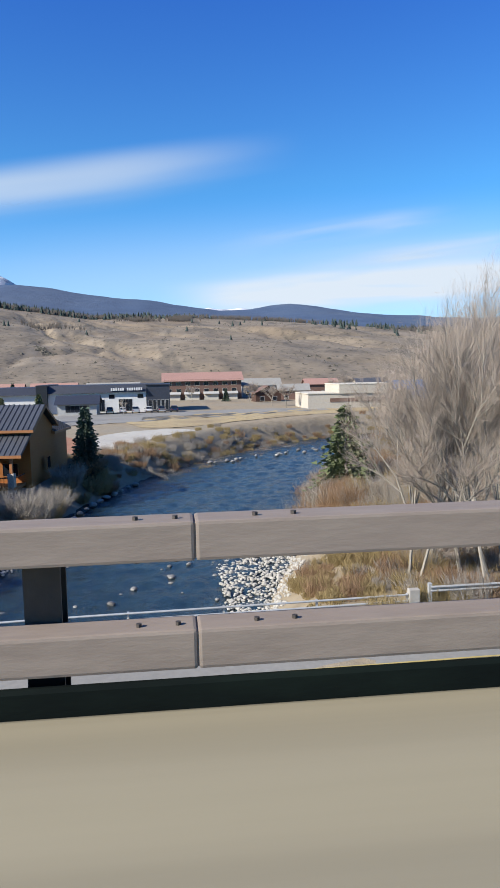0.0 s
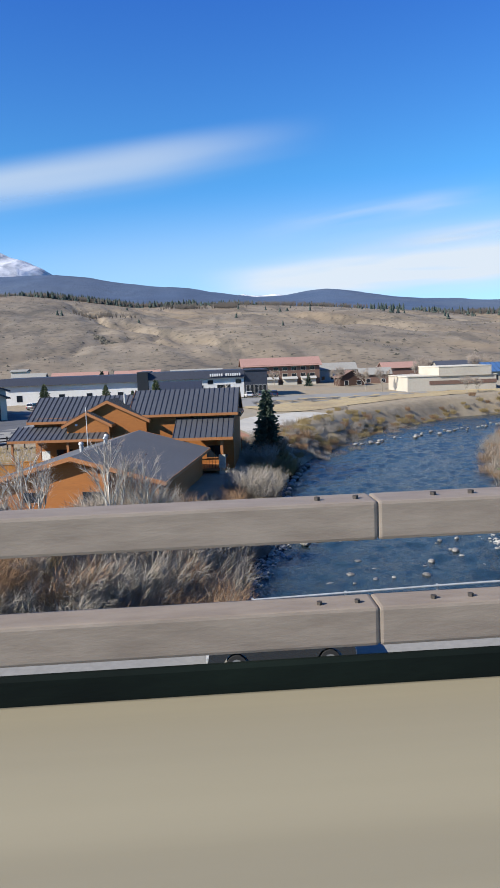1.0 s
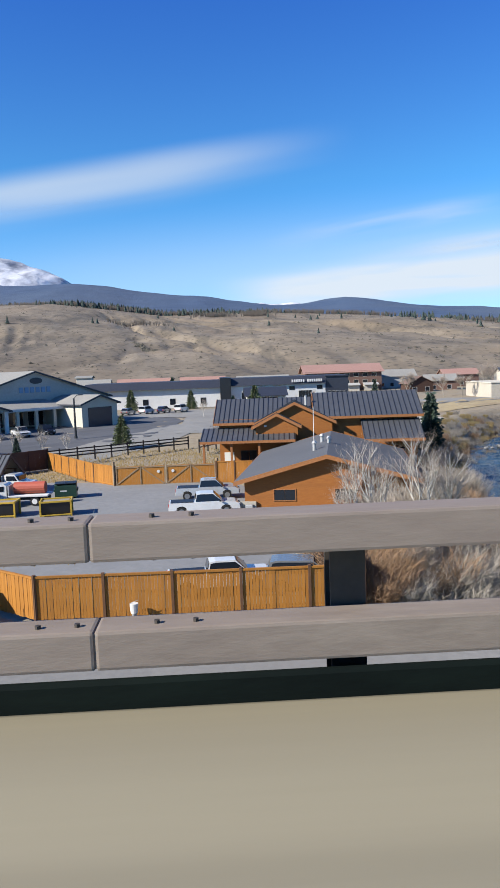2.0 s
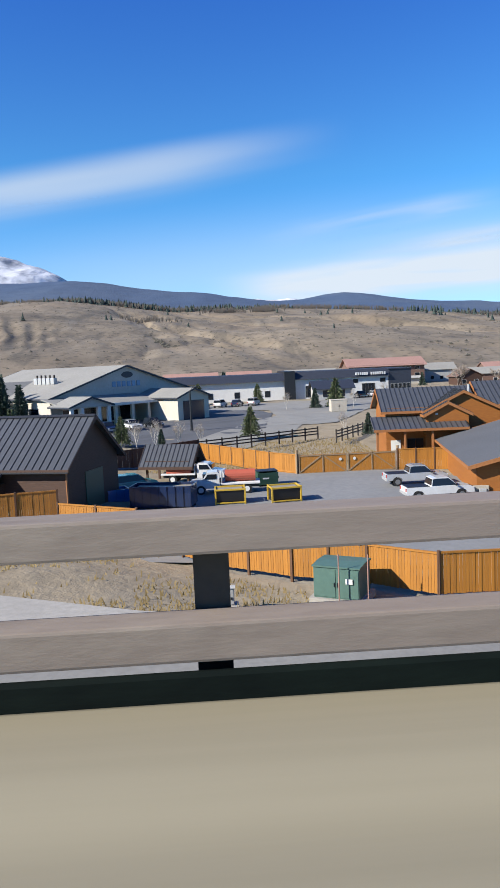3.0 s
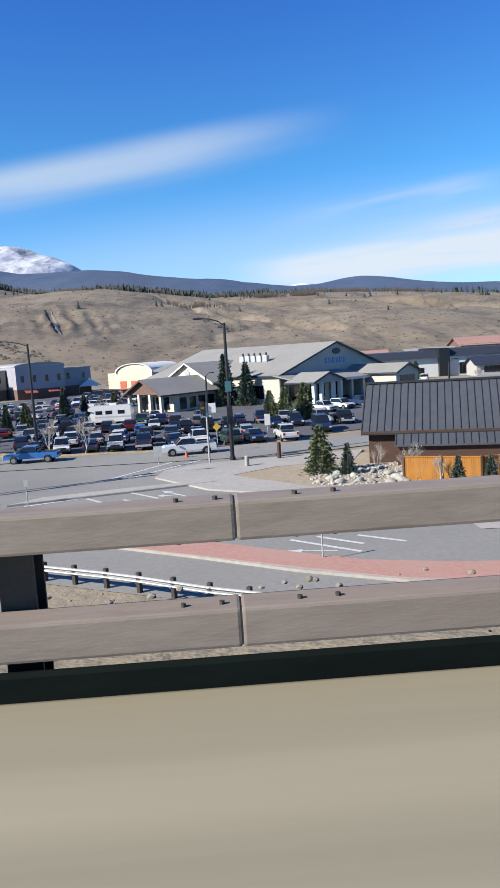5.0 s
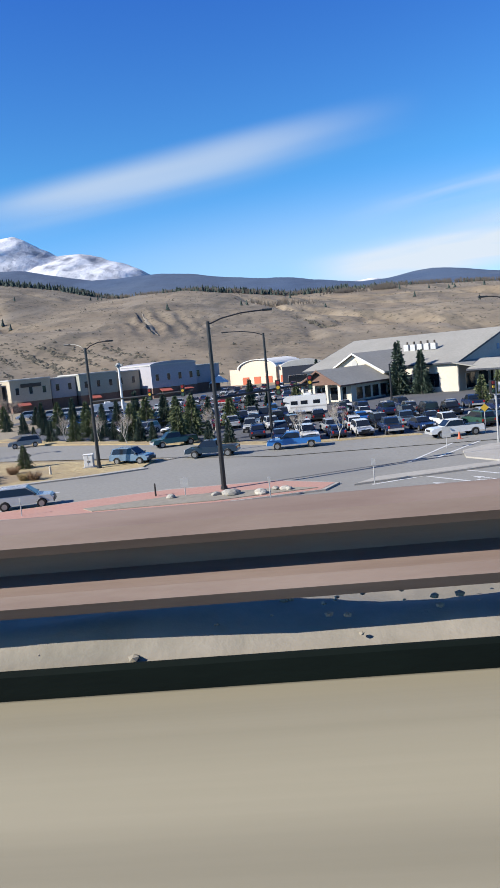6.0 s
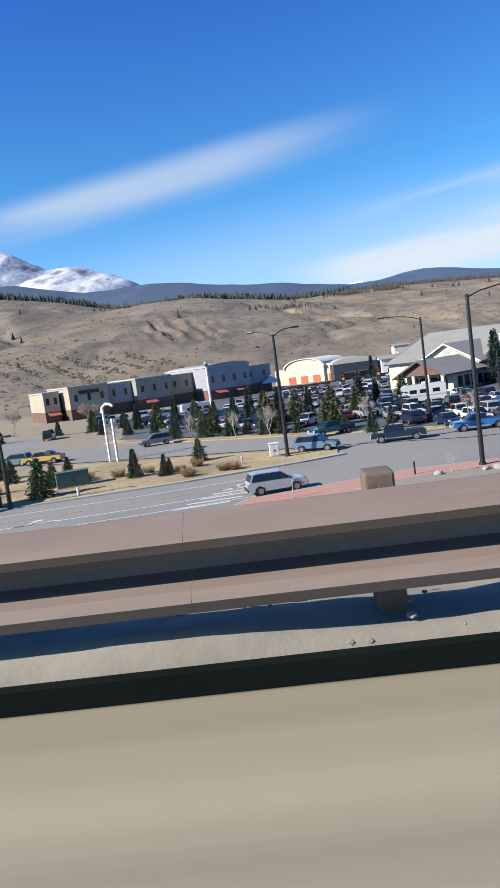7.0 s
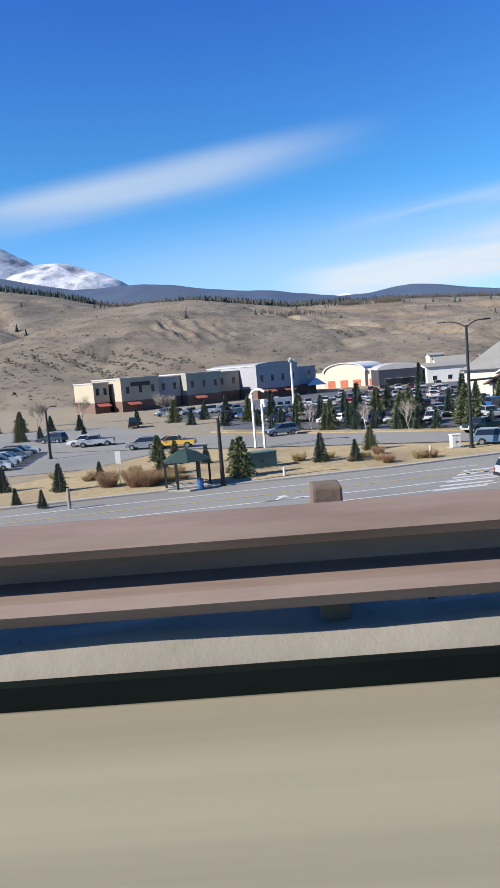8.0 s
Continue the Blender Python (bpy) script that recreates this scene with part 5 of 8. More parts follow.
# painted shadow of lampB across the intersection, in dark asphalt colour
strip("lamp_shadow_strip", [(-123.5, 56.6, 0.046), (-112.4, 61.0, 0.046), (-104.1, 63.3, 0.046), (-98, 65.2, 0.046)], M_ASPH_D, "dark strip painted as the cast shadow of the street lamp", 0.12)
strip("street_line", [(-230, 131, 0.065), (-177, 106, 0.065), (-152, 97, 0.065), (-130, 84, 0.065), (-118, 77, 0.065)], M_WHITE, "long white street line", 0.1)


# ---- fences ----
def board_fence(rows, z0, z1, material, label, panel=3.1, board=0.15):
    """A close-boarded fence along rows of (x, y): posts, rails and panels of separate boards."""
    f = thing("board_fence", Matrix.Translation((*rows[0], z0)), label, "fence")
    inv = Matrix.Translation((-rows[0][0], -rows[0][1], -z0))
    rng = random.Random(len(rows) * 7 + int(abs(rows[0][0])))
    bm = box(-0.5, 0.5, -0.012, 0.012, 0, z1 - z0 - 0.2)
    plank = bpy.data.meshes.new("board")
    bm.to_mesh(plank)
    bm.free()
    plank.materials.append(material)
    for (ax, ay), (bx_, by_) in zip(rows, rows[1:]):
        length = math.hypot(bx_ - ax, by_ - ay)
        n = max(1, round(length / panel))
        m0 = inv @ Matrix.Translation((ax, ay, 0)) @ pose(0, 0, 0, 0, 0, math.degrees(math.atan2(by_ - ay, bx_ - ax)))
        step = length / n
        for i in range(n):
            k = max(2, int((step - 0.14) / board))
            w = (step - 0.14) / k
            for j in range(k):
                p = i * step + 0.07 + j * w
                d, t = rng.uniform(-0.012, 0.012), rng.uniform(-0.025, 0.015)
                shared("board", plank, f, m0 @ Matrix.Translation((p + w / 2, d, z0 + 0.08 + t)) @ Matrix.Diagonal((w - 0.012, 1, 1, 1)))
            for zz in (z0 + 0.3, z1 - 0.14):
                bm = box(i * step, (i + 1) * step, -0.06 if zz > z0 + 0.5 else 0.02, 0.06, zz, zz + 0.1)
                bm.transform(m0)
                part("rail", bm, material, f)
            bm = box(i * step - 0.07, i * step + 0.07, -0.08, 0.07, z0 - 0.3, z1 + 0.02, 0.01)
            bm.transform(m0)
            part("post", bm, M_POST if material is M_CEDAR else material, f)
        bm = box(length - 0.07, length + 0.07, -0.08, 0.07, z0 - 0.3, z1 + 0.04, 0.01)
        bm.transform(m0)
        part("post", bm, M_POST if material is M_CEDAR else material, f)
    return f


M_POST = mat("dark_stained_posts", (0.10, 0.045, 0.02), (0.16, 0.075, 0.03), 5, 0.7, bump=0.2)
board_fence([(-62.0, 48.5), (-57.2, 41.6), (-52.7, 38.2), (-49.0, 36.2), (-46.0, 33.8)], -1.25, 0.95, M_CEDAR, "orange stained cedar board fence stepping down to the yard", 2.6)
board_fence([(-46.0, 33.8), (-33.0, 33.4), (-30.4, 33.4), (-29.6, 45)], -1.25, 0.98, M_CEDAR, "tall orange cedar board fence before the work yard", 3.2)
board_fence([(-84.4, 52.6), (-79.4, 50.2), (-68.0, 52.2)], -0.6, 2.0, M_CEDAR, "orange cedar board fence beside the storage building", 3.1)
board_fence([(-68.0, 52.2), (-62.0, 48.5)], -0.9, 1.05, M_CEDAR, "lower orange cedar board fence", 3.1)
board_fence([(-37.4, 74.8), (-33.6, 74.2), (-31.5, 73.5)], -1.5, 0.9, M_CEDAR, "orange cedar fence beside the yard gate", 2.4)
board_fence([(-47.9, 75.0), (-50.6, 78.2), (-58.5, 91.5)], -1.5, 0.8, M_CEDAR, "orange cedar fence at the back of the yard", 2.8)
board_fence([(-72, 79), (-66, 84), (-58.5, 91.5)], -1.4, 1.2, M_DKWOOD, "dark brown board fence in shade", 3.0)


def yard_gate():
    g = thing("yard_gate", pose(-47.9, 75.0, -1.5, 0, 0, 0), "wide orange board gate with pale diagonal braces", "gate")
    for k in range(2):
        u0 = 0.1 + k * 5.2
        bm = bmesh.new()
        for j in range(33):
            box(u0 + j * 0.155, u0 + j * 0.155 + 0.145, 0.0, 0.03, 0.15, 2.15, bm=bm)
        leaf = part("leaf", bm, M_CEDAR, g)
        for a, b in (((u0, 0.25), (u0 + 2.5, 2.05)), ((u0 + 2.6, 2.05), (u0 + 5.0, 0.25))):
            d = Vector((b[0] - a[0], 0, b[1] - a[1]))
            bm = box(0, d.length, -0.05, -0.01, -0.06, 0.06)
            bm.transform(Matrix.Translation((a[0], 0, a[1])) @ Euler((0, -math.atan2(d.z, d.x), 0)).to_matrix().to_4x4())
            part("brace", bm, M_BRACE, leaf, "pale diagonal brace")
        for z in (0.2, 2.05):
            part("rail", box(u0, u0 + 5.1, -0.05, -0.005, z - 0.06, z + 0.06), M_BRACE, leaf)
        for u in (u0 + 0.05, u0 + 2.55, u0 + 5.05):
            part("upright", box(u - 0.05, u + 0.05, -0.055, -0.004, 0.1, 2.25), M_BRACE, leaf)
    for u in (-0.1, 10.6):
        part("gate_post", tube((u, 0, -0.3), (u, 0, 2.7), 0.14), M_BRACE, g, "pale round gate post")
    for u in (4.5, 6.0):
        part("sign_plate", tube((u, -0.08, 1.55), (u, -0.06, 1.55), 0.16, n=14), M_WHITEWALL, g, "small white round plate")


M_BRACE = mat("pale_weathered_wood", (0.30, 0.20, 0.11), (0.40, 0.28, 0.16), 5, 0.8, bump=0.2)
yard_gate()


def rail_fence(rows, label):
    f = thing("rail_fence", Matrix.Translation((*rows[0], -0.5)), label, "fence", "black rail fences")
    inv = Matrix.Translation((-rows[0][0], -rows[0][1], 0.5))
    for (ax, ay), (bx_, by_) in zip(rows, rows[1:]):
        length = math.hypot(bx_ - ax, by_ - ay)
        n = round(length / 2.4)
        m0 = inv @ Matrix.Translation((ax, ay, -0.5)) @ pose(0, 0, 0, 0, 0, math.degrees(math.atan2(by_ - ay, bx_ - ax)))
        for i in range(n + 1):
            bm = box(i * length / n - 0.08, i * length / n + 0.08, -0.08, 0.08, -0.4, 1.45)
            bm.transform(m0)
            part("post", bm, M_DARKRAIL, f)
        for z in (0.3, 0.72, 1.14):
            bm = box(0, length, -0.12, -0.07, z, z + 0.16)
            bm.transform(m0)
            part("rail", bm, M_DARKRAIL, f)


M_DARKRAIL = mat("black_brown_rails", (0.018, 0.013, 0.011), (0.035, 0.026, 0.02), 5, 0.8, bump=0.2)
rail_fence([(-61.5, 91), (-41.4, 104.4)], "black three-rail wooden fence on the grass")
rail_fence([(-39.7, 98.5), (-34.0, 108.0)], "short black three-rail wooden fence")


# ---- vehicles ----
def rounded(poly, y0, y1, taper, bm=None):
    """A side outline (x, z) extruded across the width, its upper edge drawn in by taper."""
    bm = bm or bmesh.new()
    zs = [p[1] for p in poly]
    lo, hi = min(zs), max(zs)
    rows = []
    for y in (y0, y1):
        sgn = 1 if y > 0 else -1
        rows.append([bm.verts.new((x, y - sgn * taper * (z - lo) / (hi - lo), z)) for x, z in poly])
    n = len(poly)
    bm.faces.new(rows[0]), bm.faces.new(rows[1])
    for i in range(n):
        bm.faces.new((rows[0][i], rows[0][(i + 1) % n], rows[1][(i + 1) % n], rows[1][i]))
    bmesh.ops.recalc_face_normals(bm, faces=bm.faces)
    return bm


CARS = {
    "sedan": dict(l=4.6, w=1.8, wheel=0.32, axles=(-1.35, 1.35), body=[(-2.3, 0.35), (-2.28, 0.8), (-2.1, 0.92), (-1.3, 0.95), (1.0, 0.92), (2.0, 0.78), (2.28, 0.62), (2.3, 0.35)], cabin=[(-1.75, 0.93), (-1.15, 1.38), (-0.7, 1.45), (0.2, 1.44), (1.05, 0.92)]),
    "suv": dict(l=4.7, w=1.9, wheel=0.36, axles=(-1.4, 1.42), body=[(-2.35, 0.4), (-2.33, 0.95), (-2.2, 1.05), (1.0, 1.03), (2.1, 0.95), (2.32, 0.75), (2.35, 0.4)], cabin=[(-2.2, 1.04), (-1.95, 1.68), (-1.6, 1.74), (0.3, 1.72), (1.15, 1.03)]),
    "pickup": dict(l=5.7, w=1.95, wheel=0.39, axles=(-1.85, 1.75), body=[(-2.85, 0.5), (-2.83, 1.02), (-2.78, 1.1), (1.2, 1.1), (2.5, 1.05), (2.78, 0.9), (2.85, 0.5)], cabin=[(-0.75, 1.1), (-0.62, 1.74), (-0.3, 1.8), (0.75, 1.78), (1.45, 1.1)]),
    "van": dict(l=5.2, w=1.98, wheel=0.35, axles=(-1.6, 1.55), body=[(-2.6, 0.4), (-2.58, 1.1), (-2.55, 1.2), (1.4, 1.2), (2.3, 1.0), (2.58, 0.8), (2.6, 0.4)], cabin=[(-2.55, 1.2), (-2.5, 1.95), (-2.3, 2.02), (0.6, 2.0), (1.5, 1.2)]),
}
PAINT = {}


def paint(colour):
    if colour not in PAINT:
        c = {"white": (0.72, 0.72, 0.71), "silver": (0.42, 0.44, 0.46), "grey": (0.16, 0.17, 0.18), "black": (0.012, 0.013, 0.016), "navy": (0.015, 0.03, 0.085), "blue": (0.03, 0.14, 0.40), "red": (0.36, 0.02, 0.02), "maroon": (0.14, 0.015, 0.02), "green": (0.03, 0.075, 0.05), "yellow": (0.60, 0.36, 0.03), "teal": (0.05, 0.28, 0.28), "bluegrey": (0.13, 0.19, 0.26)}[colour]
        m = plain(colour + "_car_paint", c, 0.25)
        m.node_tree.nodes["Principled BSDF"].inputs["Coat Weight"].default_value = 0.6
        PAINT[colour] = m
    return PAINT[colour]


M_LAMP = plain("clear_headlight", (0.75, 0.76, 0.78), 0.1)
M_TAIL = plain("red_tail_light", (0.45, 0.02, 0.015), 0.2)
M_RIM = plain("silver_wheel_rim", (0.42, 0.43, 0.44), 0.3, 0.7)
WORD = {"sedan": "sedan", "suv": "sport utility car", "pickup": "pickup truck", "van": "van"}
MADE = {}


def vehicle(kind, colour, x, y, z, rot, where, group=""):
    """A car, built once for each kind and colour and then copied; it faces local +x."""
    m = pose(x, y, z, 0, 0, rot)
    label = f"{'blue-grey' if colour == 'bluegrey' else colour} {WORD[kind]} {where}"
    if (kind, colour) in MADE:
        return tagged(copy_thing(MADE[kind, colour], m), label, "truck" if kind == "pickup" else "car", group)
    c = CARS[kind]
    w, r = c["w"] / 2, c["wheel"]
    car = thing({"suv": "suv_car", "pickup": "pickup_truck", "van": "van", "sedan": "sedan_car"}[kind], m, label, "truck" if kind == "pickup" else "car", group)
    outline = list(c["body"])
    # wheel arches cut into the lower edge
    low = []
    for a in sorted(c["axles"], reverse=True):
        zb = outline[0][1]
        low += [(a + 1.28 * r, zb)] + [(a + 1.28 * r * math.cos(t), r + 1.18 * r * math.sin(t)) for t in np.linspace(0.35, math.pi - 0.35, 6)] + [(a - 1.28 * r, zb)]
    bm = rounded(outline + low, -w, w, 0.08)
    body = part("body", bm, paint(colour), car)
    cab = c["cabin"]
    part("roof", rounded(cab, -w + 0.1, w - 0.1, 0.16), paint(colour), car)
    lo, hi = min(p[1] for p in cab), max(p[1] for p in cab)
    glass = [(p[0] * 0.94 + 0.01, lo + 0.06 + (p[1] - lo) * 0.80) for p in cab]
    gl = part("window_band", rounded(glass, -w + 0.092, w - 0.092, 0.13), M_GLASS, car, "dark tinted side windows")
    f0, f1 = cab[-1], cab[-2]
    bm = bmesh.new()
    p0, p1 = Vector((f0[0] - 0.06, 0, f0[1] + 0.07)), Vector((f1[0] + 0.05, 0, f1[1] - 0.03))
    n = Vector((p0.z - p1.z, 0, p1.x - p0.x)).normalized() * -0.025
    if n.x < 0:
        n = -n
    wl, wh = w - 0.17, w - 0.28
    bm.faces.new([bm.verts.new(v) for v in (p0 + n + Vector((0, -wl, 0)), p0 + n + Vector((0, wl, 0)), p1 + n + Vector((0, wh, 0)), p1 + n + Vector((0, -wh, 0)))])
    part("windscreen", bm, M_GLASS, car, "dark raked windscreen")
    b0, b1 = cab[0], cab[1]
    bm = bmesh.new()
    q0, q1 = Vector((b0[0] - 0.01, 0, b0[1] + 0.12)), Vector((b1[0] - 0.02, 0, b1[1] - 0.05))
    k = Vector((-0.03, 0, 0))
    bm.faces.new([bm.verts.new(v) for v in (q0 + k + Vector((0, wl, 0)), q0 + k + Vector((0, -wl, 0)), q1 + k + Vector((0, -wh, 0)), q1 + k + Vector((0, wh, 0)))])
    part("rear_window", bm, M_GLASS, car)
    x0, x1 = min(p[0] for p in outline), max(p[0] for p in outline)
    zb = outline[0][1]
    part("front_bumper", box(x1 - 0.12, x1 + 0.05, -w + 0.08, w - 0.08, zb - 0.02, zb + 0.22, 0.03), M_BLACK if kind != "pickup" else M_GALV, car)
    part("rear_bumper", box(x0 - 0.05, x0 + 0.12, -w + 0.08, w - 0.08, zb - 0.02, zb + 0.22, 0.03), M_BLACK if kind != "pickup" else M_GALV, car)
    part("grille", box(x1 - 0.06, x1 + 0.02, -w + 0.45, w - 0.45, zb + 0.24, zb + 0.42), M_BLACK, car)
    for s in (-1, 1):
        lo_, hi_ = sorted((s * (w - 0.42), s * (w - 0.1)))
        part("headlight", box(x1 - 0.14, x1 + 0.0, lo_, hi_, zb + 0.24, zb + 0.42, 0.02), M_LAMP, car)
        part("tail_light", box(x0 - 0.02, x0 + 0.1, lo_ + (0.12 if s > 0 else 0), hi_ - (0.12 if s < 0 else 0), zb + 0.28, zb + 0.55, 0.02), M_TAIL, car)
        lo_, hi_ = sorted((s * w, s * (w + 0.16)))
        part("wing_mirror", box(cab[-1][0] - 0.25, cab[-1][0] - 0.1, lo_, hi_, lo + 0.02, lo + 0.16, 0.02), M_BLACK, car)
        for a in c["axles"]:
            bm = bmesh.new()
            bmesh.ops.create_cone(bm, cap_ends=True, segments=16, radius1=r, radius2=r, depth=0.22, matrix=Matrix.Translation((a, s * (w - 0.10), r)) @ pose(0, 0, 0, 90))
            wheel = part("wheel", bm, M_RUBBER, car, "black rubber tyre")
            bm = bmesh.new()
            bmesh.ops.create_cone(bm, cap_ends=True, segments=12, radius1=r * 0.62, radius2=r * 0.5, depth=0.03, matrix=Matrix.Translation((a, s * (w + 0.016), r)) @ pose(0, 0, 0, 90 * s))
            part("rim", bm, M_RIM, wheel)
    if kind == "pickup":
        part("bed", box(-2.7, -0.85, -w + 0.2, w - 0.2, 1.085, 1.13), M_BLACK, car, "dark open load bed")
    MADE[kind, colour] = car
    return car


# street and yard
Z0 = 0.06
vehicle("pickup", "black", -15.6, 27.5, -1.63, 180, "on the frontage road bridge")
vehicle("suv", "silver", -139.6, 55.6, Z0, 12, "crossing the intersection")
vehicle("suv", "bluegrey", -135.2, 76.2, Z0 + 0.02, -20, "driving on the side street")
vehicle("pickup", "black", -126.6, 76.3, Z0, 172, "driving past the car lot")
vehicle("pickup", "blue", -117.9, 77.2, Z0 + 0.02, 178, "waiting before the car lot")
vehicle("pickup", "white", -101.3, 75.4, Z0 + 0.02, 190, "driving on the side street")
vehicle("pickup", "green", -132.6, 88.8, Z0 + 0.02, 205, "parked at the edge of the car lot")
vehicle("suv", "grey", -156.8, 103.5, Z0 + 0.02, 200, "driving on the side street")
vehicle("pickup", "silver", -38.2, 65.4, -1.28, 0, "parked in the work yard")
vehicle("pickup", "white", -38.4, 58.2, -1.28, 2, "parked in the work yard")
vehicle("pickup", "white", -37.2, 37.6, -1.35, 4, "parked behind the cedar fence")
vehicle("suv", "grey", -32.6, 37.2, -1.4, -8, "parked behind the cedar fence")
vehicle("suv", "teal", -64.6, 70, -1.4, 30, "parked beside the yard shelter")
vehicle("pickup", "silver", -184.8, 109, 0.07, 185, "driving through the store lot")
vehicle("pickup", "white", -186.5, 110.5, 0.07, 178, "parked in the store lot")
vehicle("suv", "grey", -176.0, 99.4, 0.07, 170, "on the store lot drive")
vehicle("pickup", "yellow", -171.5, 97.6, 0.07, 175, "on the store lot drive")
vehicle("sedan", "red", -172.8, 101.5, 0.07, 175, "on the store lot drive")
vehicle("suv", "black", -194.5, 121, 0.07, 160, "parked in the store lot")
vehicle("van", "black", -184.5, 142, 0.07, 100, "parked in the store lot")


def flatbed(x, y, z, rot, load, label):
    t = thing("flatbed_truck", pose(x, y, z, 0, 0, rot), label, "truck", "flatbed trucks")
    part("cab", rounded([(0.6, 0.55), (0.6, 1.9), (0.8, 2.05), (1.7, 2.0), (2.15, 1.35), (3.2, 1.2), (3.35, 0.95), (3.35, 0.55)], -0.95, 0.95, 0.1), paint("white"), t)
    part("window_band", rounded([(0.85, 1.4), (0.85, 1.85), (1.65, 1.85), (1.98, 1.4)], -0.93, 0.93, 0.02), M_GLASS, t)
    part("windscreen", box(1.72, 2.12, -0.75, 0.75, 1.4, 1.86), M_GLASS, t)
    part("chassis", box(-3.0, 3.2, -0.5, 0.5, 0.5, 0.75), M_BLACK, t)
    part("bed", box(-3.1, 0.45, -1.05, 1.05, 0.85, 1.0, 0.02), M_WHITEWALL, t)
    part("headboard", box(0.35, 0.45, -1.0, 1.0, 1.0, 1.9), M_GALV, t)
    part("load", tube((-2.7, 0, 1.55), (0.1, 0, 1.55), 0.55, n=16) if load == "tank" else box(-2.6, 0.0, -0.8, 0.8, 1.0, 1.6, 0.05), M_TANK, t, "faded red tank" if load == "tank" else "red tool box")
    for a in (-1.9, 2.3):
        for s in (-1, 1):
            bm = bmesh.new()
            bmesh.ops.create_cone(bm, cap_ends=True, segments=16, radius1=0.42, radius2=0.42, depth=0.26, matrix=Matrix.Translation((a, s * 0.86, 0.42)) @ pose(0, 0, 0, 90))
            wh = part("wheel", bm, M_RUBBER, t)
            bm = bmesh.new()
            bmesh.ops.create_cone(bm, cap_ends=True, segments=12, radius1=0.25, radius2=0.2, depth=0.03, matrix=Matrix.Translation((a, s * 1.0, 0.42)) @ pose(0, 0, 0, 90 * s))
            part("rim", bm, M_WHITEWALL, wh)
    for s in (-1, 1):
        lo_, hi_ = sorted((s * 0.55, s * 0.85))
        part("headlight", box(3.3, 3.38, lo_, hi_, 0.85, 1.05), M_LAMP, t)


M_TANK = plain("faded_red_tank", (0.50, 0.11, 0.06), 0.5)
flatbed(-58.8, 73.2, -1.3, -12, "box", "white flatbed truck with a red tool box in the yard")
flatbed(-55.6, 66.2, -1.3, 178, "tank", "white flatbed truck carrying a faded red tank")


def dumpster(x, y, z, rot, m, label):
    d = thing("dumpster", pose(x, y, z, 0, 0, rot), label, "dumpster", "dumpsters")
    part("bin", prism([(-0.8, 0.15), (0.8, 0.15), (1.0, 1.2), (0.6, 1.5), (-0.9, 1.3)], -1.0, 1.0), m, d)
    for k in (-0.5, 0.5):
        part("lid", box(k - 0.48, k + 0.48, -0.92, 0.65, 1.44, 1.5, 0.01), M_BLACK, d, "black plastic lid")
    for s in (-1, 1):
        part("fork_pocket", box(s * 1.06 - 0.06, s * 1.06 + 0.06, -0.6, 0.6, 0.7, 0.9), m, d)
    part("label_plate", box(-0.5, 0.1, -0.86, -0.83, 0.7, 1.0), M_WHITEWALL, d, "pale label with unreadable print")
    for u in (-0.8, 0.8):
        for v in (-0.6, 0.6):
            part("caster", tube((u, v, 0), (u, v, 0.16), 0.08), M_RUBBER, d)


def container(x, y, z, rot, l, w, h, m, label):
    """A ribbed open steel roll-off box on skids."""
    c = thing("roll_off_container", pose(x, y, z, 0, 0, rot), label, "container")
    part("floor", box(-l / 2, l / 2, -w / 2, w / 2, 0.15, 0.25), m, c)
    for s in (-1, 1):
        lo_, hi_ = sorted((s * w / 2, s * (w / 2 - 0.06)))
        side = part("side", box(-l / 2, l / 2, lo_, hi_, 0.2, h), m, c)
        for i in range(int(l / 0.7)):
            u = -l / 2 + 0.35 + i * 0.7
            lo2, hi2 = sorted((s * w / 2, s * (w / 2 + 0.08)))
            part("rib", box(u - 0.05, u + 0.05, lo2, hi2, 0.2, h), m, side)
        part("end", box(s * l / 2 - 0.03, s * l / 2 + 0.03, -w / 2, w / 2, 0.2, h), m, c)
        part("skid", box(-l / 2, l / 2, s * 0.6 - 0.08, s * 0.6 + 0.08, 0, 0.16), M_BLACK, c)
    part("load", box(-l / 2 + 0.2, l / 2 - 0.2, -w / 2 + 0.15, w / 2 - 0.15, 0.25, h - 0.2, 0.08), M_DIRT, c, "heap of grey debris")


# added boxes stand in for dark and blue clutter in the yard
container(-61.0, 60.8, -1.3, -12, 5.2, 2.3, 1.9, paint("navy"), "dark navy container standing in for dark clutter in the work yard")
container(-66.2, 64.0, -1.4, 20, 3.6, 2.0, 1.3, paint("blue"), "small blue skip standing in for blue clutter beside the container")
dumpster(-51.7, 69.0, -1.3, 8, M_GREEN, "dark green steel dumpster with black lids")


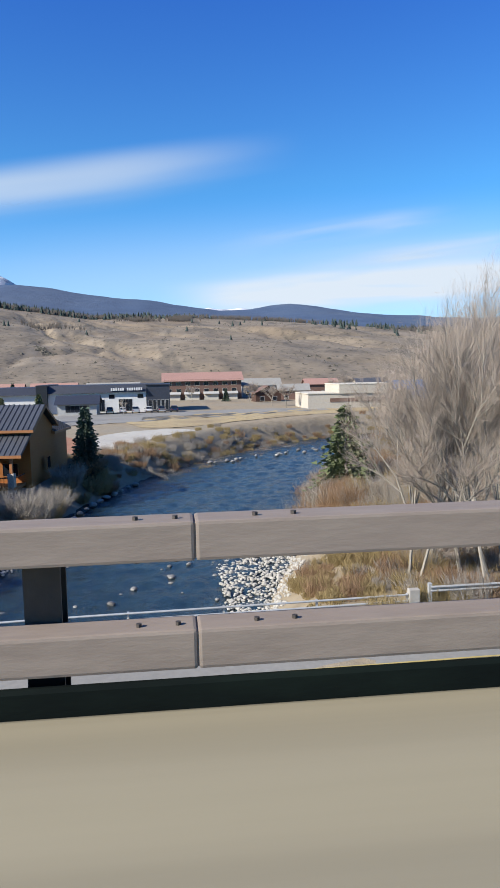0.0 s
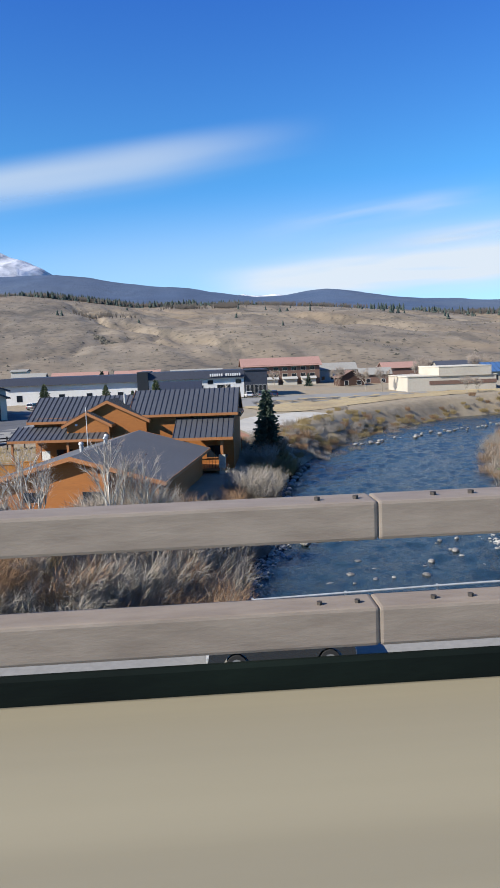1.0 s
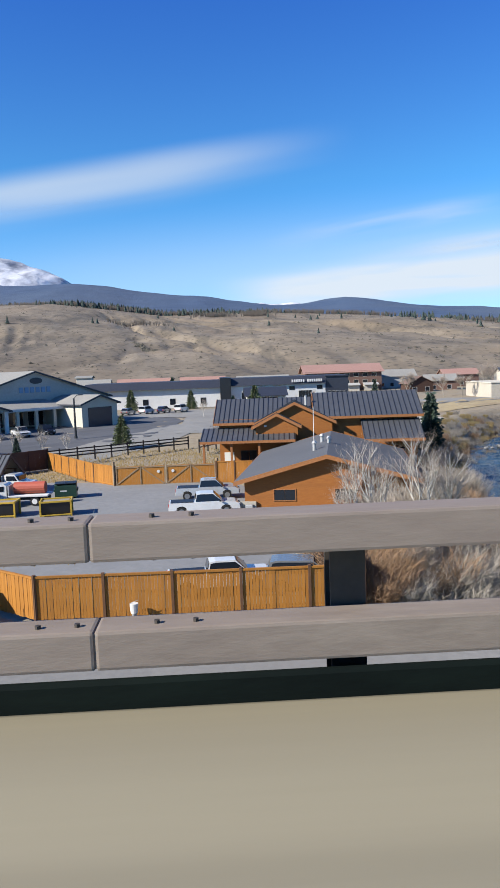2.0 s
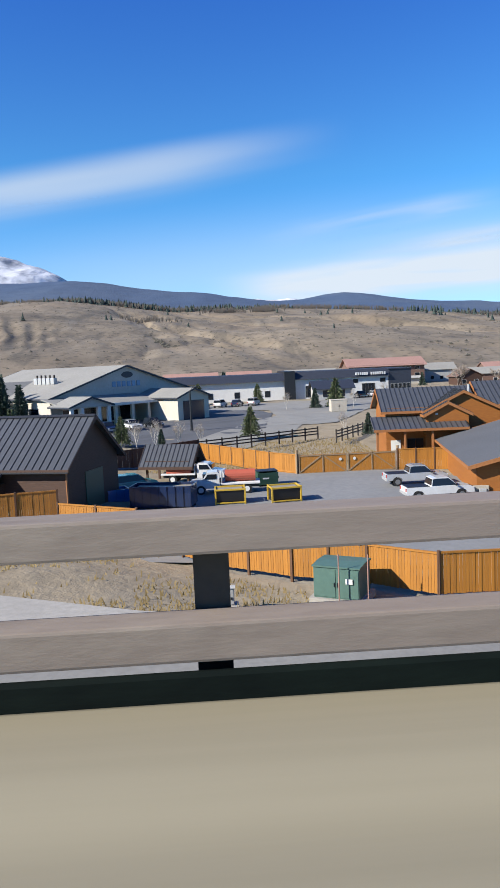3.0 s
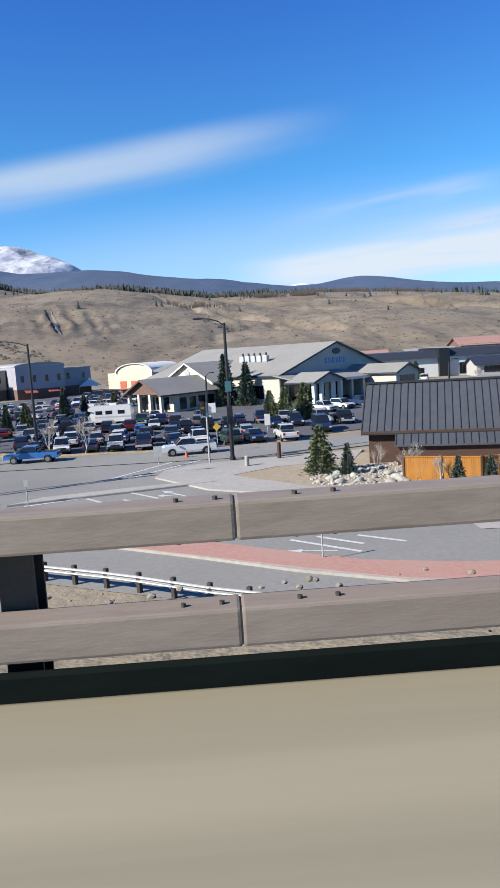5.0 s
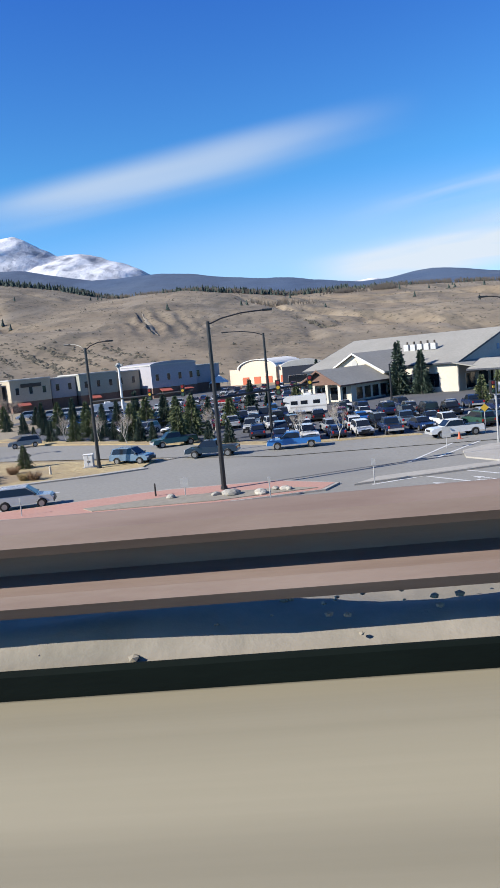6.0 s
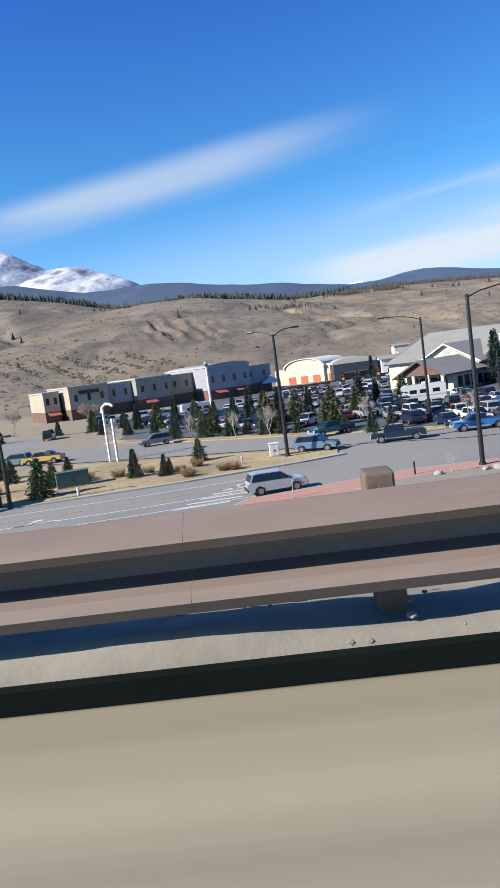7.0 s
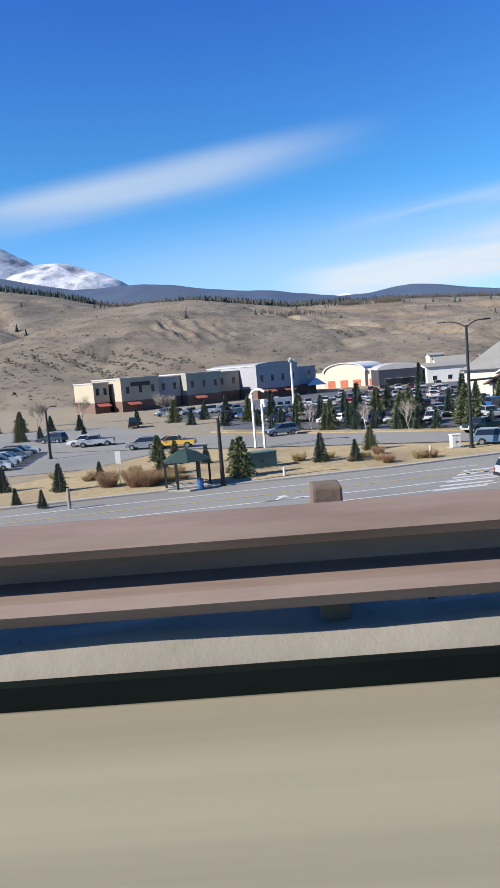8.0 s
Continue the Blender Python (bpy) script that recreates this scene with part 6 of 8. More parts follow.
def framed_skip(x, y, z, rot, label):
    """A dark open skip in a yellow steel frame."""
    d = thing("skip", pose(x, y, z, 0, 0, rot), label, "skip", "yellow-framed skips")
    part("bin", prism([(-0.7, 0.12), (0.7, 0.12), (0.85, 1.15), (-0.85, 1.15)], -1.2, 1.2), M_BLACK, d)
    part("load", box(-1.1, 1.1, -0.75, 0.75, 0.9, 1.22, 0.06), M_DIRT, d, "heap of grey debris")
    for u in (-1.24, 1.24):
        for v in (-0.85, 0.85):
            part("upright", box(u - 0.07, u + 0.07, v - 0.07, v + 0.07, 0, 1.35, 0.01), M_YEL, d)
    for v in (-0.88, 0.88):
        part("top_rail", box(-1.3, 1.3, v - 0.06, v + 0.06, 1.18, 1.32, 0.01), M_YEL, d)
        part("base_rail", box(-1.3, 1.3, v - 0.05, v + 0.05, 0.1, 0.2, 0.01), M_YEL, d)
    for u in (-1.24, 1.24):
        part("end_rail", box(u - 0.05, u + 0.05, -0.85, 0.85, 1.18, 1.32, 0.01), M_YEL, d)


framed_skip(-50.8, 60.6, -1.3, 8, "dark steel skip in a yellow frame, full of debris")
framed_skip(-55.4, 61.0, -1.3, 0, "dark steel skip in a yellow frame, full of debris")

# rows of cars on the lot
rng = random.Random(11)
MIX = ["white"] * 6 + ["silver"] * 4 + ["grey"] * 3 + ["navy"] * 5 + ["black"] * 5 + ["blue", "red", "maroon", "bluegrey", "green"]
KINDS = ["suv"] * 6 + ["pickup"] * 5 + ["sedan"] * 4 + ["van"]
for x0, y0, x1, y1, face in ((-121, 84.5, -89, 82.5, -80), (-124, 91, -84, 88.5, 95), (-128, 99, -80, 96.5, -85), (-131, 106, -84, 104, 95), (-136, 114, -96, 112, -85), (-141, 122, -104, 121, 92), (-152, 120, -134, 104, -120), (-158, 130, -138, 113, 60), (-166, 146, -142, 128, -120)):
    n = int(math.hypot(x1 - x0, y1 - y0) / 3.0)
    for i in range(n):
        s = (i + 0.5) / n
        if rng.random() < 0.84:
            vehicle(rng.choice(KINDS), rng.choice(MIX), x0 + (x1 - x0) * s + rng.uniform(-0.25, 0.25), y0 + (y1 - y0) * s + rng.uniform(-0.4, 0.4), 0.05, face + rng.uniform(-5, 5) + (180 if rng.random() < 0.25 else 0), "parked in the dealership lot", "cars on the dealership lot")
for i, (k, c) in enumerate((("pickup", "white"), ("pickup", "white"), ("suv", "white"), ("pickup", "navy"), ("pickup", "white"), ("suv", "black"))):
    vehicle(k, c, -85 + i * 3.6, 112 + i * 3.2, 0.05, -60, "parked before the dealership", "cars on the dealership lot")
for i, c in enumerate(("white", "silver", "white", "navy", "grey", "black", "white")):
    vehicle("suv" if i % 3 else "sedan", c, -192.5 - 0.3 * i, 87 + i * 2.9, 0.06, 8, "parked in the store lot", "cars on the store lot")
for i, c in enumerate(("black", "white", "silver", "white", "grey", "navy")):
    vehicle("suv" if i % 2 else "pickup", c, -16 + i * 3.4, 196 + 0.2 * i, 0.06, 95, "parked before the long white building", "cars by the white building")
for i, c in enumerate(("white", "navy", "white", "grey")):
    vehicle("suv" if i % 2 else "van", c, -46 - i * 4.2, 182 - i * 1.5, 0.07, 70, "parked beside the service bay", "cars by the white building")


for x0, y0, x1, y1, n, face, kinds, cols in ((-184, 176, -163, 169, 6, 200, ("pickup", "van"), ("white", "white", "silver")), (-141, 186, -110, 184, 9, 80, ("suv", "pickup", "sedan"), ("white", "grey", "red", "silver", "navy")),
                                                   (-137, 208, -107, 206, 8, -95, ("suv", "pickup", "van"), ("white", "black", "silver", "maroon")), (-160, 150, -148, 146, 4, 95, ("suv", "pickup"), ("white", "silver", "grey")),
                                                   (-152, 161, -116, 159, 10, 85, ("suv", "pickup", "sedan"), ("white", "white", "silver", "red", "navy")), (-150, 173, -112, 172, 9, -92, ("suv", "pickup", "van"), ("white", "white", "silver", "grey")), (-148, 141, -116, 136, 9, 80, ("suv", "sedan", "pickup"), ("white", "navy", "silver", "black"))):
    for i in range(n):
        s = (i + rng.uniform(0.35, 0.65)) / n
        x, y = x0 + (x1 - x0) * s, y0 + (y1 - y0) * s
        vehicle(rng.choice(kinds), rng.choice(cols), x, y, float(land(x, y)) + 0.08, face + rng.uniform(-6, 6), "parked on the lot before the garages", "cars before the garages")


def motorhome(x, y, rot):
    t = thing("motorhome", pose(x, y, 0.05, 0, 0, rot), "white motorhome with an over-cab bunk on the lot", "motorhome")
    part("body", rounded([(-3.6, 0.5), (-3.6, 2.9), (-3.4, 3.1), (2.7, 3.1), (3.3, 2.7), (3.3, 2.3), (2.3, 2.1), (2.3, 0.5)], -1.2, 1.2, 0.04), paint("white"), t)
    part("cab", rounded([(2.2, 0.5), (2.2, 2.1), (2.9, 2.05), (3.4, 1.3), (4.0, 1.1), (4.1, 0.5)], -1.0, 1.0, 0.1), paint("white"), t)
    part("stripe", box(-3.5, 2.2, -1.215, 1.215, 1.2, 1.4), M_PALEGREY, t)
    for u in (-2.6, -0.6, 1.0):
        part("side_window", box(u, u + 1.1, -1.2, 1.2, 1.7, 2.3, 0.02), M_GLASS, t)
    part("roof_unit", box(-1.2, 0.0, -0.5, 0.5, 3.1, 3.4, 0.04), M_WHITEWALL, t)
    for a in (-2.2, 3.1):
        for s in (-1, 1):
            bm = bmesh.new()
            bmesh.ops.create_cone(bm, cap_ends=True, segments=14, radius1=0.4, radius2=0.4, depth=0.26, matrix=Matrix.Translation((a, s * 0.95, 0.4)) @ pose(0, 0, 0, 90))
            part("wheel", bm, M_RUBBER, t)


motorhome(-115.5, 117.5, 175)
motorhome(-155.5, 152, 20)


# ---- street furniture ----
M_TEALSIGN = plain("teal_sign", (0.05, 0.16, 0.18), 0.5)
M_REDDIM = plain("dull_red_lens", (0.30, 0.02, 0.02), 0.3)
def street_lamp(x, y, h, arms, label):
    """A tapered dark pole; arms: rows of (heading in degrees, reach)."""
    p = thing("street_lamp", pose(x, y, 0.05), label, "street lamp", "street lamps")
    part("pole", tube((0, 0, 0.15), (0, 0, h), 0.2, 0.13, 12), M_BLACK, p)
    part("base", tube((0, 0, 0), (0, 0, 0.35), 0.3, 0.26, 12), M_BLACK, p)
    for head, reach in arms:
        a = radians(head)
        dx, dy = math.cos(a), math.sin(a)
        bm = bmesh.new()
        pts = [(0, h - 0.25), (reach * 0.25, h + 0.15), (reach * 0.6, h + 0.42), (reach, h + 0.5)]
        for (r0, z0_), (r1, z1_) in zip(pts, pts[1:]):
            tube((dx * r0, dy * r0, z0_), (dx * r1, dy * r1, z1_), 0.055, 0.05, bm=bm)
        arm = part("arm", bm, M_BLACK, p)
        bm = box(-0.1, 0.7, -0.16, 0.16, -0.09, 0.07, 0.04)
        bm.transform(Matrix.Translation((dx * reach, dy * reach, h + 0.5)) @ pose(0, 0, 0, 0, 0, head))
        part("lamp_head", bm, M_BLACK, arm)
    return p


lampA = street_lamp(-96.8, 69.5, 13.1, [(180, 2.2)], "tall black street lamp pole on the dirt corner")
lampB = street_lamp(-123.7, 55.6, 13.1, [(10, 4.3)], "tall black street lamp with a signal mast arm")
lampC = street_lamp(-138.35, 74.2, 12.6, [(150, 2.2), (20, 2.2)], "tall black twin-arm street lamp")
street_lamp(-120.4, 89.4, 12.8, [(180, 4.4)], "tall black street lamp by the car lot")
part("sign", box(-0.3, 0.3, -0.3, -0.24, 6.6, 7.6), M_TEALSIGN, lampA, "small teal banner sign")
part("signal_head", box(-0.28, 0.28, -0.45, 0.1, 3.6, 5.2, 0.05), M_BLACK, lampA, "black pedestrian signal box")


def signal(parent, x, y, z, face):
    """A three-lamp traffic signal, its face to the given heading."""
    bm = box(-0.2, 0.2, -0.18, 0.18, -0.6, 0.6, 0.03)
    m = Matrix.Translation((x, y, z)) @ pose(0, 0, 0, 0, 0, face)
    bm.transform(m)
    s = part("traffic_signal", bm, M_BLACK, parent, "black three-lamp traffic signal")
    for k, mt in enumerate((M_REDDIM, M_YEL, M_GREEN)):
        bm = tube((0, -0.19, 0.38 - 0.38 * k), (0, -0.27, 0.38 - 0.38 * k), 0.14, n=12)
        bm.transform(m)
        part("lens", bm, mt, s)


def mast_arm(lamp, head, z, reach, spots):
    a = radians(head)
    dx, dy = math.cos(a), math.sin(a)
    part("mast_arm", tube((0, 0, z), (dx * reach, dy * reach, z + 0.35), 0.11, 0.07, 10), M_BLACK, lamp)
    for r in spots:
        signal(lamp, dx * r, dy * r - 0.15, z + 0.1 + 0.35 * r / reach, 0)


mast_arm(lampB, 30, 7.2, 9.5, (5.6, 8.6))
mast_arm(lampC, -10, 7.0, 11, (6.5, 10))


def signal_pole(x, y, h, label):
    p = thing("signal_pole", pose(x, y, 0.05), label, "traffic signal", "signal poles")
    part("pole", tube((0, 0, 0), (0, 0, h), 0.09, 0.08), M_GALV, p)
    signal(p, -0.35, -0.1, h - 0.5, 20)
    part("sign_plate", box(0.2, 0.9, -0.06, -0.03, h - 1.0, h - 0.1), M_WHITEWALL, p, "white regulatory sign as a plain plate")


signal_pole(-99.0, 68, 5.8, "galvanised signal pole at the crossing")


def sign_post(x, y, h, m, label, w=0.5, hh=0.6, z=0.05, diamond=False):
    s = thing("road_sign", pose(x, y, z), label, "road sign", "road signs")
    part("post", tube((0, 0, 0), (0, 0, h), 0.04), M_GALV, s)
    bm = box(-w / 2, w / 2, -0.06, -0.04, -hh / 2, hh / 2)
    if diamond:
        bm.transform(Matrix.Rotation(radians(45), 4, "Y"))
    bm.transform(Matrix.Translation((0, 0, h - hh / 2)))
    part("plate", bm, m, s)


sign_post(-103.8, 67.8, 2.0, M_GALV, "back of a grey road sign on a post", 0.8, 1.0)
sign_post(-98.2, 75.2, 3.0, M_YEL, "yellow diamond warning sign on a post", 0.6, 0.6, diamond=True)
sign_post(-112.3, 53.4, 1.9, M_GALV, "thin grey marker post on the median", 0.3, 0.5)
sign_post(-126.5, 53.8, 1.6, M_GALV, "grey sign back in the planted island", 0.6, 0.7)
sign_post(-138.4, 51.6, 1.5, M_GALV, "thin grey marker on the island tip", 0.12, 0.3)
sign_post(-93.1, 34.2, 1.7, M_GALV, "thin grey marker post on the red island", 0.1, 0.4, 0.18)
sign_post(-81.8, 29.8, 3.4, M_GALV, "tall thin sign post at the island tip", 0.1, 0.4, 0.18)
sign_post(-81.2, 29.9, 1.2, M_GREEN, "green delineator post at the island tip", 0.12, 0.8, 0.18)
sign_post(-173.6, 68.5, 3.2, M_WHITEWALL, "white and yellow bus stop sign", 0.5, 1.2)
sign_post(-92.1, 88.0, 2.6, M_WHITEWALL, "white sign as a plain plate by the lot", 0.7, 1.4)
sign_post(-120.0, 50.9, 1.6, M_GALV, "small marker post in the planted bed", 0.2, 0.4)


def marker(x, y, h, r, m, name, label, z=0.05, cat="post"):
    t = thing(name, pose(x, y, z), label, cat)
    part("shaft", tube((0, 0, 0), (0, 0, h), r, r * 0.9, 10), m, t)
    part("cap", tube((0, 0, h), (0, 0, h + 0.06), r * 0.95, r * 0.5, 10), m, t)
    return t


marker(-95.6, 64.4, 0.9, 0.22, M_CONC, "bollard", "short pale concrete bollard by the lamp", 0.12)
marker(-92.4, 67.8, 1.5, 0.2, M_DKWOOD, "wooden_bollard", "dark wooden post on the corner", 0.12)
marker(-175.6, 57.2, 1.6, 0.13, M_BARK, "wooden_bollard", "weathered wooden post on the verge", 0.1)
marker(-143.0, 72.5, 0.8, 0.12, M_CREAM, "hydrant", "small cream hydrant on the verge", 0.12, "hydrant")
marker(-158.0, 65.6, 0.7, 0.14, M_WHITEWALL, "hydrant", "small white hydrant on the verge", 0.12, "hydrant")
marker(-129.0, 55.0, 1.0, 0.07, M_BLACK, "bollard", "short black post on the island", 0.15)
cone_ = thing("traffic_cone", pose(-101.4, 73.0, 0.06), "orange traffic cone on the street", "cone")
part("cone", tube((0, 0, 0.05), (0, 0, 0.75), 0.2, 0.04, 12), M_ORANGE, cone_)
part("base", box(-0.25, 0.25, -0.25, 0.25, 0, 0.05, 0.01), M_ORANGE, cone_)


def cabinet(name, x, y, z, rot, w, d, h, m, label):
    """A steel cabinet: body, overhanging lid, two doors, handles, pad."""
    c = thing(name, pose(x, y, z, 0, 0, rot), label, "utility box")
    part("body", box(-w / 2, w / 2, -d / 2, d / 2, 0.1, h * 0.93, 0.02), m, c)
    part("lid", prism([(-d / 2 - 0.06, h * 0.93), (d / 2 + 0.06, h * 0.93), (d / 2 + 0.06, h * 0.97), (0, h), (-d / 2 - 0.06, h * 0.97)], -w / 2 - 0.06, w / 2 + 0.06), m, c)
    part("pad", box(-w / 2 - 0.2, w / 2 + 0.2, -d / 2 - 0.2, d / 2 + 0.2, -0.25, 0.1), M_CONC, c)
    for k in (-1, 1):
        door = part("door", box(k * w / 4 - w / 4 + 0.04, k * w / 4 + w / 4 - 0.04, -d / 2 - 0.03, -d / 2 - 0.003, 0.18, h * 0.88), m, c)
        part("handle", box(-k * 0.02 + k * 0.1 - 0.03, k * 0.1 + 0.03, -d / 2 - 0.06, -d / 2 - 0.03, h * 0.4, h * 0.52), M_BLACK, door)
    return c


tr = cabinet("transformer_box", -50.6, 34.6, -1.2, -28, 2.3, 1.9, 1.75, M_TEAL, "large grey-green steel transformer cabinet by the fence")
part("warning_plate", box(0.5, 0.85, -1.05, -1.032, 0.9, 1.15), M_WHITEWALL, tr, "small pale warning label")
cabinet("utility_cabinet", -139.7, 75.4, 0.1, 5, 0.95, 0.8, 1.5, M_WHITEWALL, "white steel signal control cabinet")
cabinet("green_cabinet", -160.2, 71.8, 0.1, 20, 3.2, 1.4, 1.7, M_TEAL, "dark green transformer cabinet on the verge")
cabinet("small_pedestal", -56.2, 33.6, -1.1, 0, 0.45, 0.4, 1.0, M_PALEGREY, "small pale green utility pedestal in the grass")
cabinet("tan_shed", -31, 146, 0, 0, 3.2, 2.6, 2.6, M_TANPALE, "small tan storage box by the drive")
street_lamp(-163.5, 63.0, 6.0, [(0, 0.4)], "slim dark lamp pole beside the bus shelter")
for x, h in ((-51.0, 2.4), (-49.6, 2.3)):
    marker(x, 33.2, h, 0.035, M_REDROOF, "marker_stake", "thin faded orange marker stake", -1.2)
b = thing("bucket", pose(-41.3, 33.2, -1.2), "white plastic bucket hung at the cedar fence", "bucket")
part("body", tube((0, 0, 0.35), (0, 0, 0.8), 0.17, 0.2, 14), M_WHITEWALL, b)
part("handle", tube((-0.2, 0, 0.8), (0.2, 0, 0.95), 0.012), M_GALV, b)
part("stand", tube((0, 0, 0), (0, 0, 0.35), 0.12, 0.12, 10), M_GALV, b)


def bus_shelter():
    s = thing("bus_shelter", pose(-166.6, 63.6, 0.15, 0, 0, 8), "dark green steel bus shelter with a hipped roof", "shelter")
    bm = bmesh.new()
    bmesh.ops.create_cone(bm, cap_ends=True, segments=6, radius1=2.3, radius2=0.9, depth=0.75, matrix=Matrix.Translation((0, 0, 2.75)))
    part("roof", bm, M_GREENROOF, s)
    part("finial", tube((0, 0, 3.1), (0, 0, 3.4), 0.85, 0.15, 6), M_GREENROOF, s)
    for k in range(6):
        a = radians(60 * k)
        part("post", box(1.95 * math.cos(a) - 0.1, 1.95 * math.cos(a) + 0.1, 1.95 * math.sin(a) - 0.1, 1.95 * math.sin(a) + 0.1, 0, 2.4), M_GREENDK, s)
        if k not in (4,):
            b0, b1 = Vector((1.95 * math.cos(a), 1.95 * math.sin(a), 0)), Vector((1.95 * math.cos(a + radians(60)), 1.95 * math.sin(a + radians(60)), 0))
            for z in (0.35, 2.2):
                part("rail", tube(b0 + Vector((0, 0, z)), b1 + Vector((0, 0, z)), 0.035, n=6), M_GREENDK, s)
    part("slab", tube((0, 0, -0.1), (0, 0, 0.02), 2.4, 2.4, 6), M_CONC, s)
    part("bench", box(-1.2, 1.2, 0.9, 1.3, 0.42, 0.48), M_GREENDK, s)
    t = thing("litter_bin", pose(-165.4, 61.9, 0.1), "blue plastic litter bin beside the shelter", "bin")
    part("body", tube((0, 0, 0), (0, 0, 0.8), 0.26, 0.3, 14), paint("blue"), t)
    part("lid", tube((0, 0, 0.8), (0, 0, 0.95), 0.31, 0.2, 14), paint("navy"), t)


M_GREENROOF = plain("dark_green_roof_sheet", (0.018, 0.045, 0.035), 0.6)
M_GREENDK = plain("blackish_green_steel", (0.02, 0.035, 0.03), 0.5)
bus_shelter()


def pylon_sign():
    s = thing("pylon_sign", pose(-160.0, 89.8, 0.1, 0, 0, -35), "tall white twin-post sign with a curved hood", "sign")
    for u in (-0.7, 0.7):
        part("post", box(u - 0.12, u + 0.12, -0.12, 0.12, 0, 5.4 if u > 0 else 6.6, 0.02), M_WHITEWALL, s)
    bm = bmesh.new()
    pts = [(-1.0, 6.2), (-0.7, 6.9), (-0.1, 7.25), (0.7, 7.2), (1.2, 6.9)]
    for (a, za), (b_, zb) in zip(pts, pts[1:]):
        tube((a, 0, za), (b_, 0, zb), 0.17, 0.17, bm=bm)
    part("hood", bm, M_WHITEWALL, s)
    t = thing("area_light", pose(-152.4, 150, 0), "tall white lamp pole with a round lamp cluster", "street lamp")
    part("pole", tube((0, 0, 0), (0, 0, 10.4), 0.3, 0.22, 12), M_WHITEWALL, t)
    part("lamp_head", tube((0, 0, 10.4), (0, 0, 11.3), 0.55, 0.3, 12), M_PALEGREY, t)
    for k in range(3):
        a = radians(120 * k)
        part("floodlight", box(math.cos(a) * 0.6 - 0.25, math.cos(a) * 0.6 + 0.25, math.sin(a) * 0.6 - 0.25, math.sin(a) * 0.6 + 0.25, 10.6, 11.0, 0.04), M_PALEGREY, t)


pylon_sign()
for i, (x, y) in enumerate(((-205, 118), (-188, 96), (-100, 128), (-60, 118))):
    street_lamp(x, y, 6.5, [(0, 0.8)], "slim dark parking lot lamp")


# ---- plants ----
def leaf_cloud(points, size, rng_, flat=0.5):
    """Small crossed needle or leaf clumps round the given points: verts and faces."""
    verts, faces = [], []
    for p, d in points:
        for _ in range(2):
            t = Vector((rng_.gauss(0, 1), rng_.gauss(0, 1), rng_.gauss(0, flat))).normalized()
            s = size * rng_.uniform(0.6, 1.3)
            side = d.cross(t).normalized() * s * 0.45 if d.cross(t).length > 1e-3 else Vector((s * 0.4, 0, 0))
            i = len(verts)
            verts += [p - side, p + side, p + d * s + side * 0.2 + t * s * 0.2, p + d * s * 0.9 - side * 0.3]
            faces.append((i, i + 1, i + 2, i + 3))
    return verts, faces


def spruce(h, r, seed, m, label, name="spruce_tree"):
    """A conifer: tapered trunk, drooping whorls of branches with needle clumps, uneven outline."""
    g = random.Random(seed)
    t = thing(name, pose(0, 0, 0), label, "tree", "conifers")
    part("trunk", tube((0, 0, 0), (0, 0, h * 0.97), 0.028 * h, 0.006 * h, 7), M_BARK, t)
    pts = []
    n = int(20 + h * 1.6)
    for k in range(n):
        s = (k + g.random() * 0.5) / n
        z = h * (0.07 + 0.92 * s)
        reach = r * (1 - s) ** 0.85 * g.uniform(0.75, 1.15) + 0.03 * h
        arms = max(5, int(14 * (1 - s) + 5))
        off = g.random() * 6.28
        for a in range(arms):
            an = off + a * 6.283 / arms + g.uniform(-0.25, 0.25)
            q = reach * g.uniform(0.55, 1.1)
            d = Vector((math.cos(an), math.sin(an), -0.25))
            for e in (0.2, 0.4, 0.55, 0.7, 0.85, 1.0):
                pts.append((Vector((d.x * q * e, d.y * q * e, z - 0.28 * q * e + g.uniform(-0.04, 0.04) * h)), (d + Vector((g.uniform(-.4, .4), g.uniform(-.4, .4), g.uniform(-0.1, 0.5)))).normalized()))
    v, f = leaf_cloud(pts, 0.07 * r + 0.022 * h, g)
    from_data("crown", v, f, m, t)
    return t


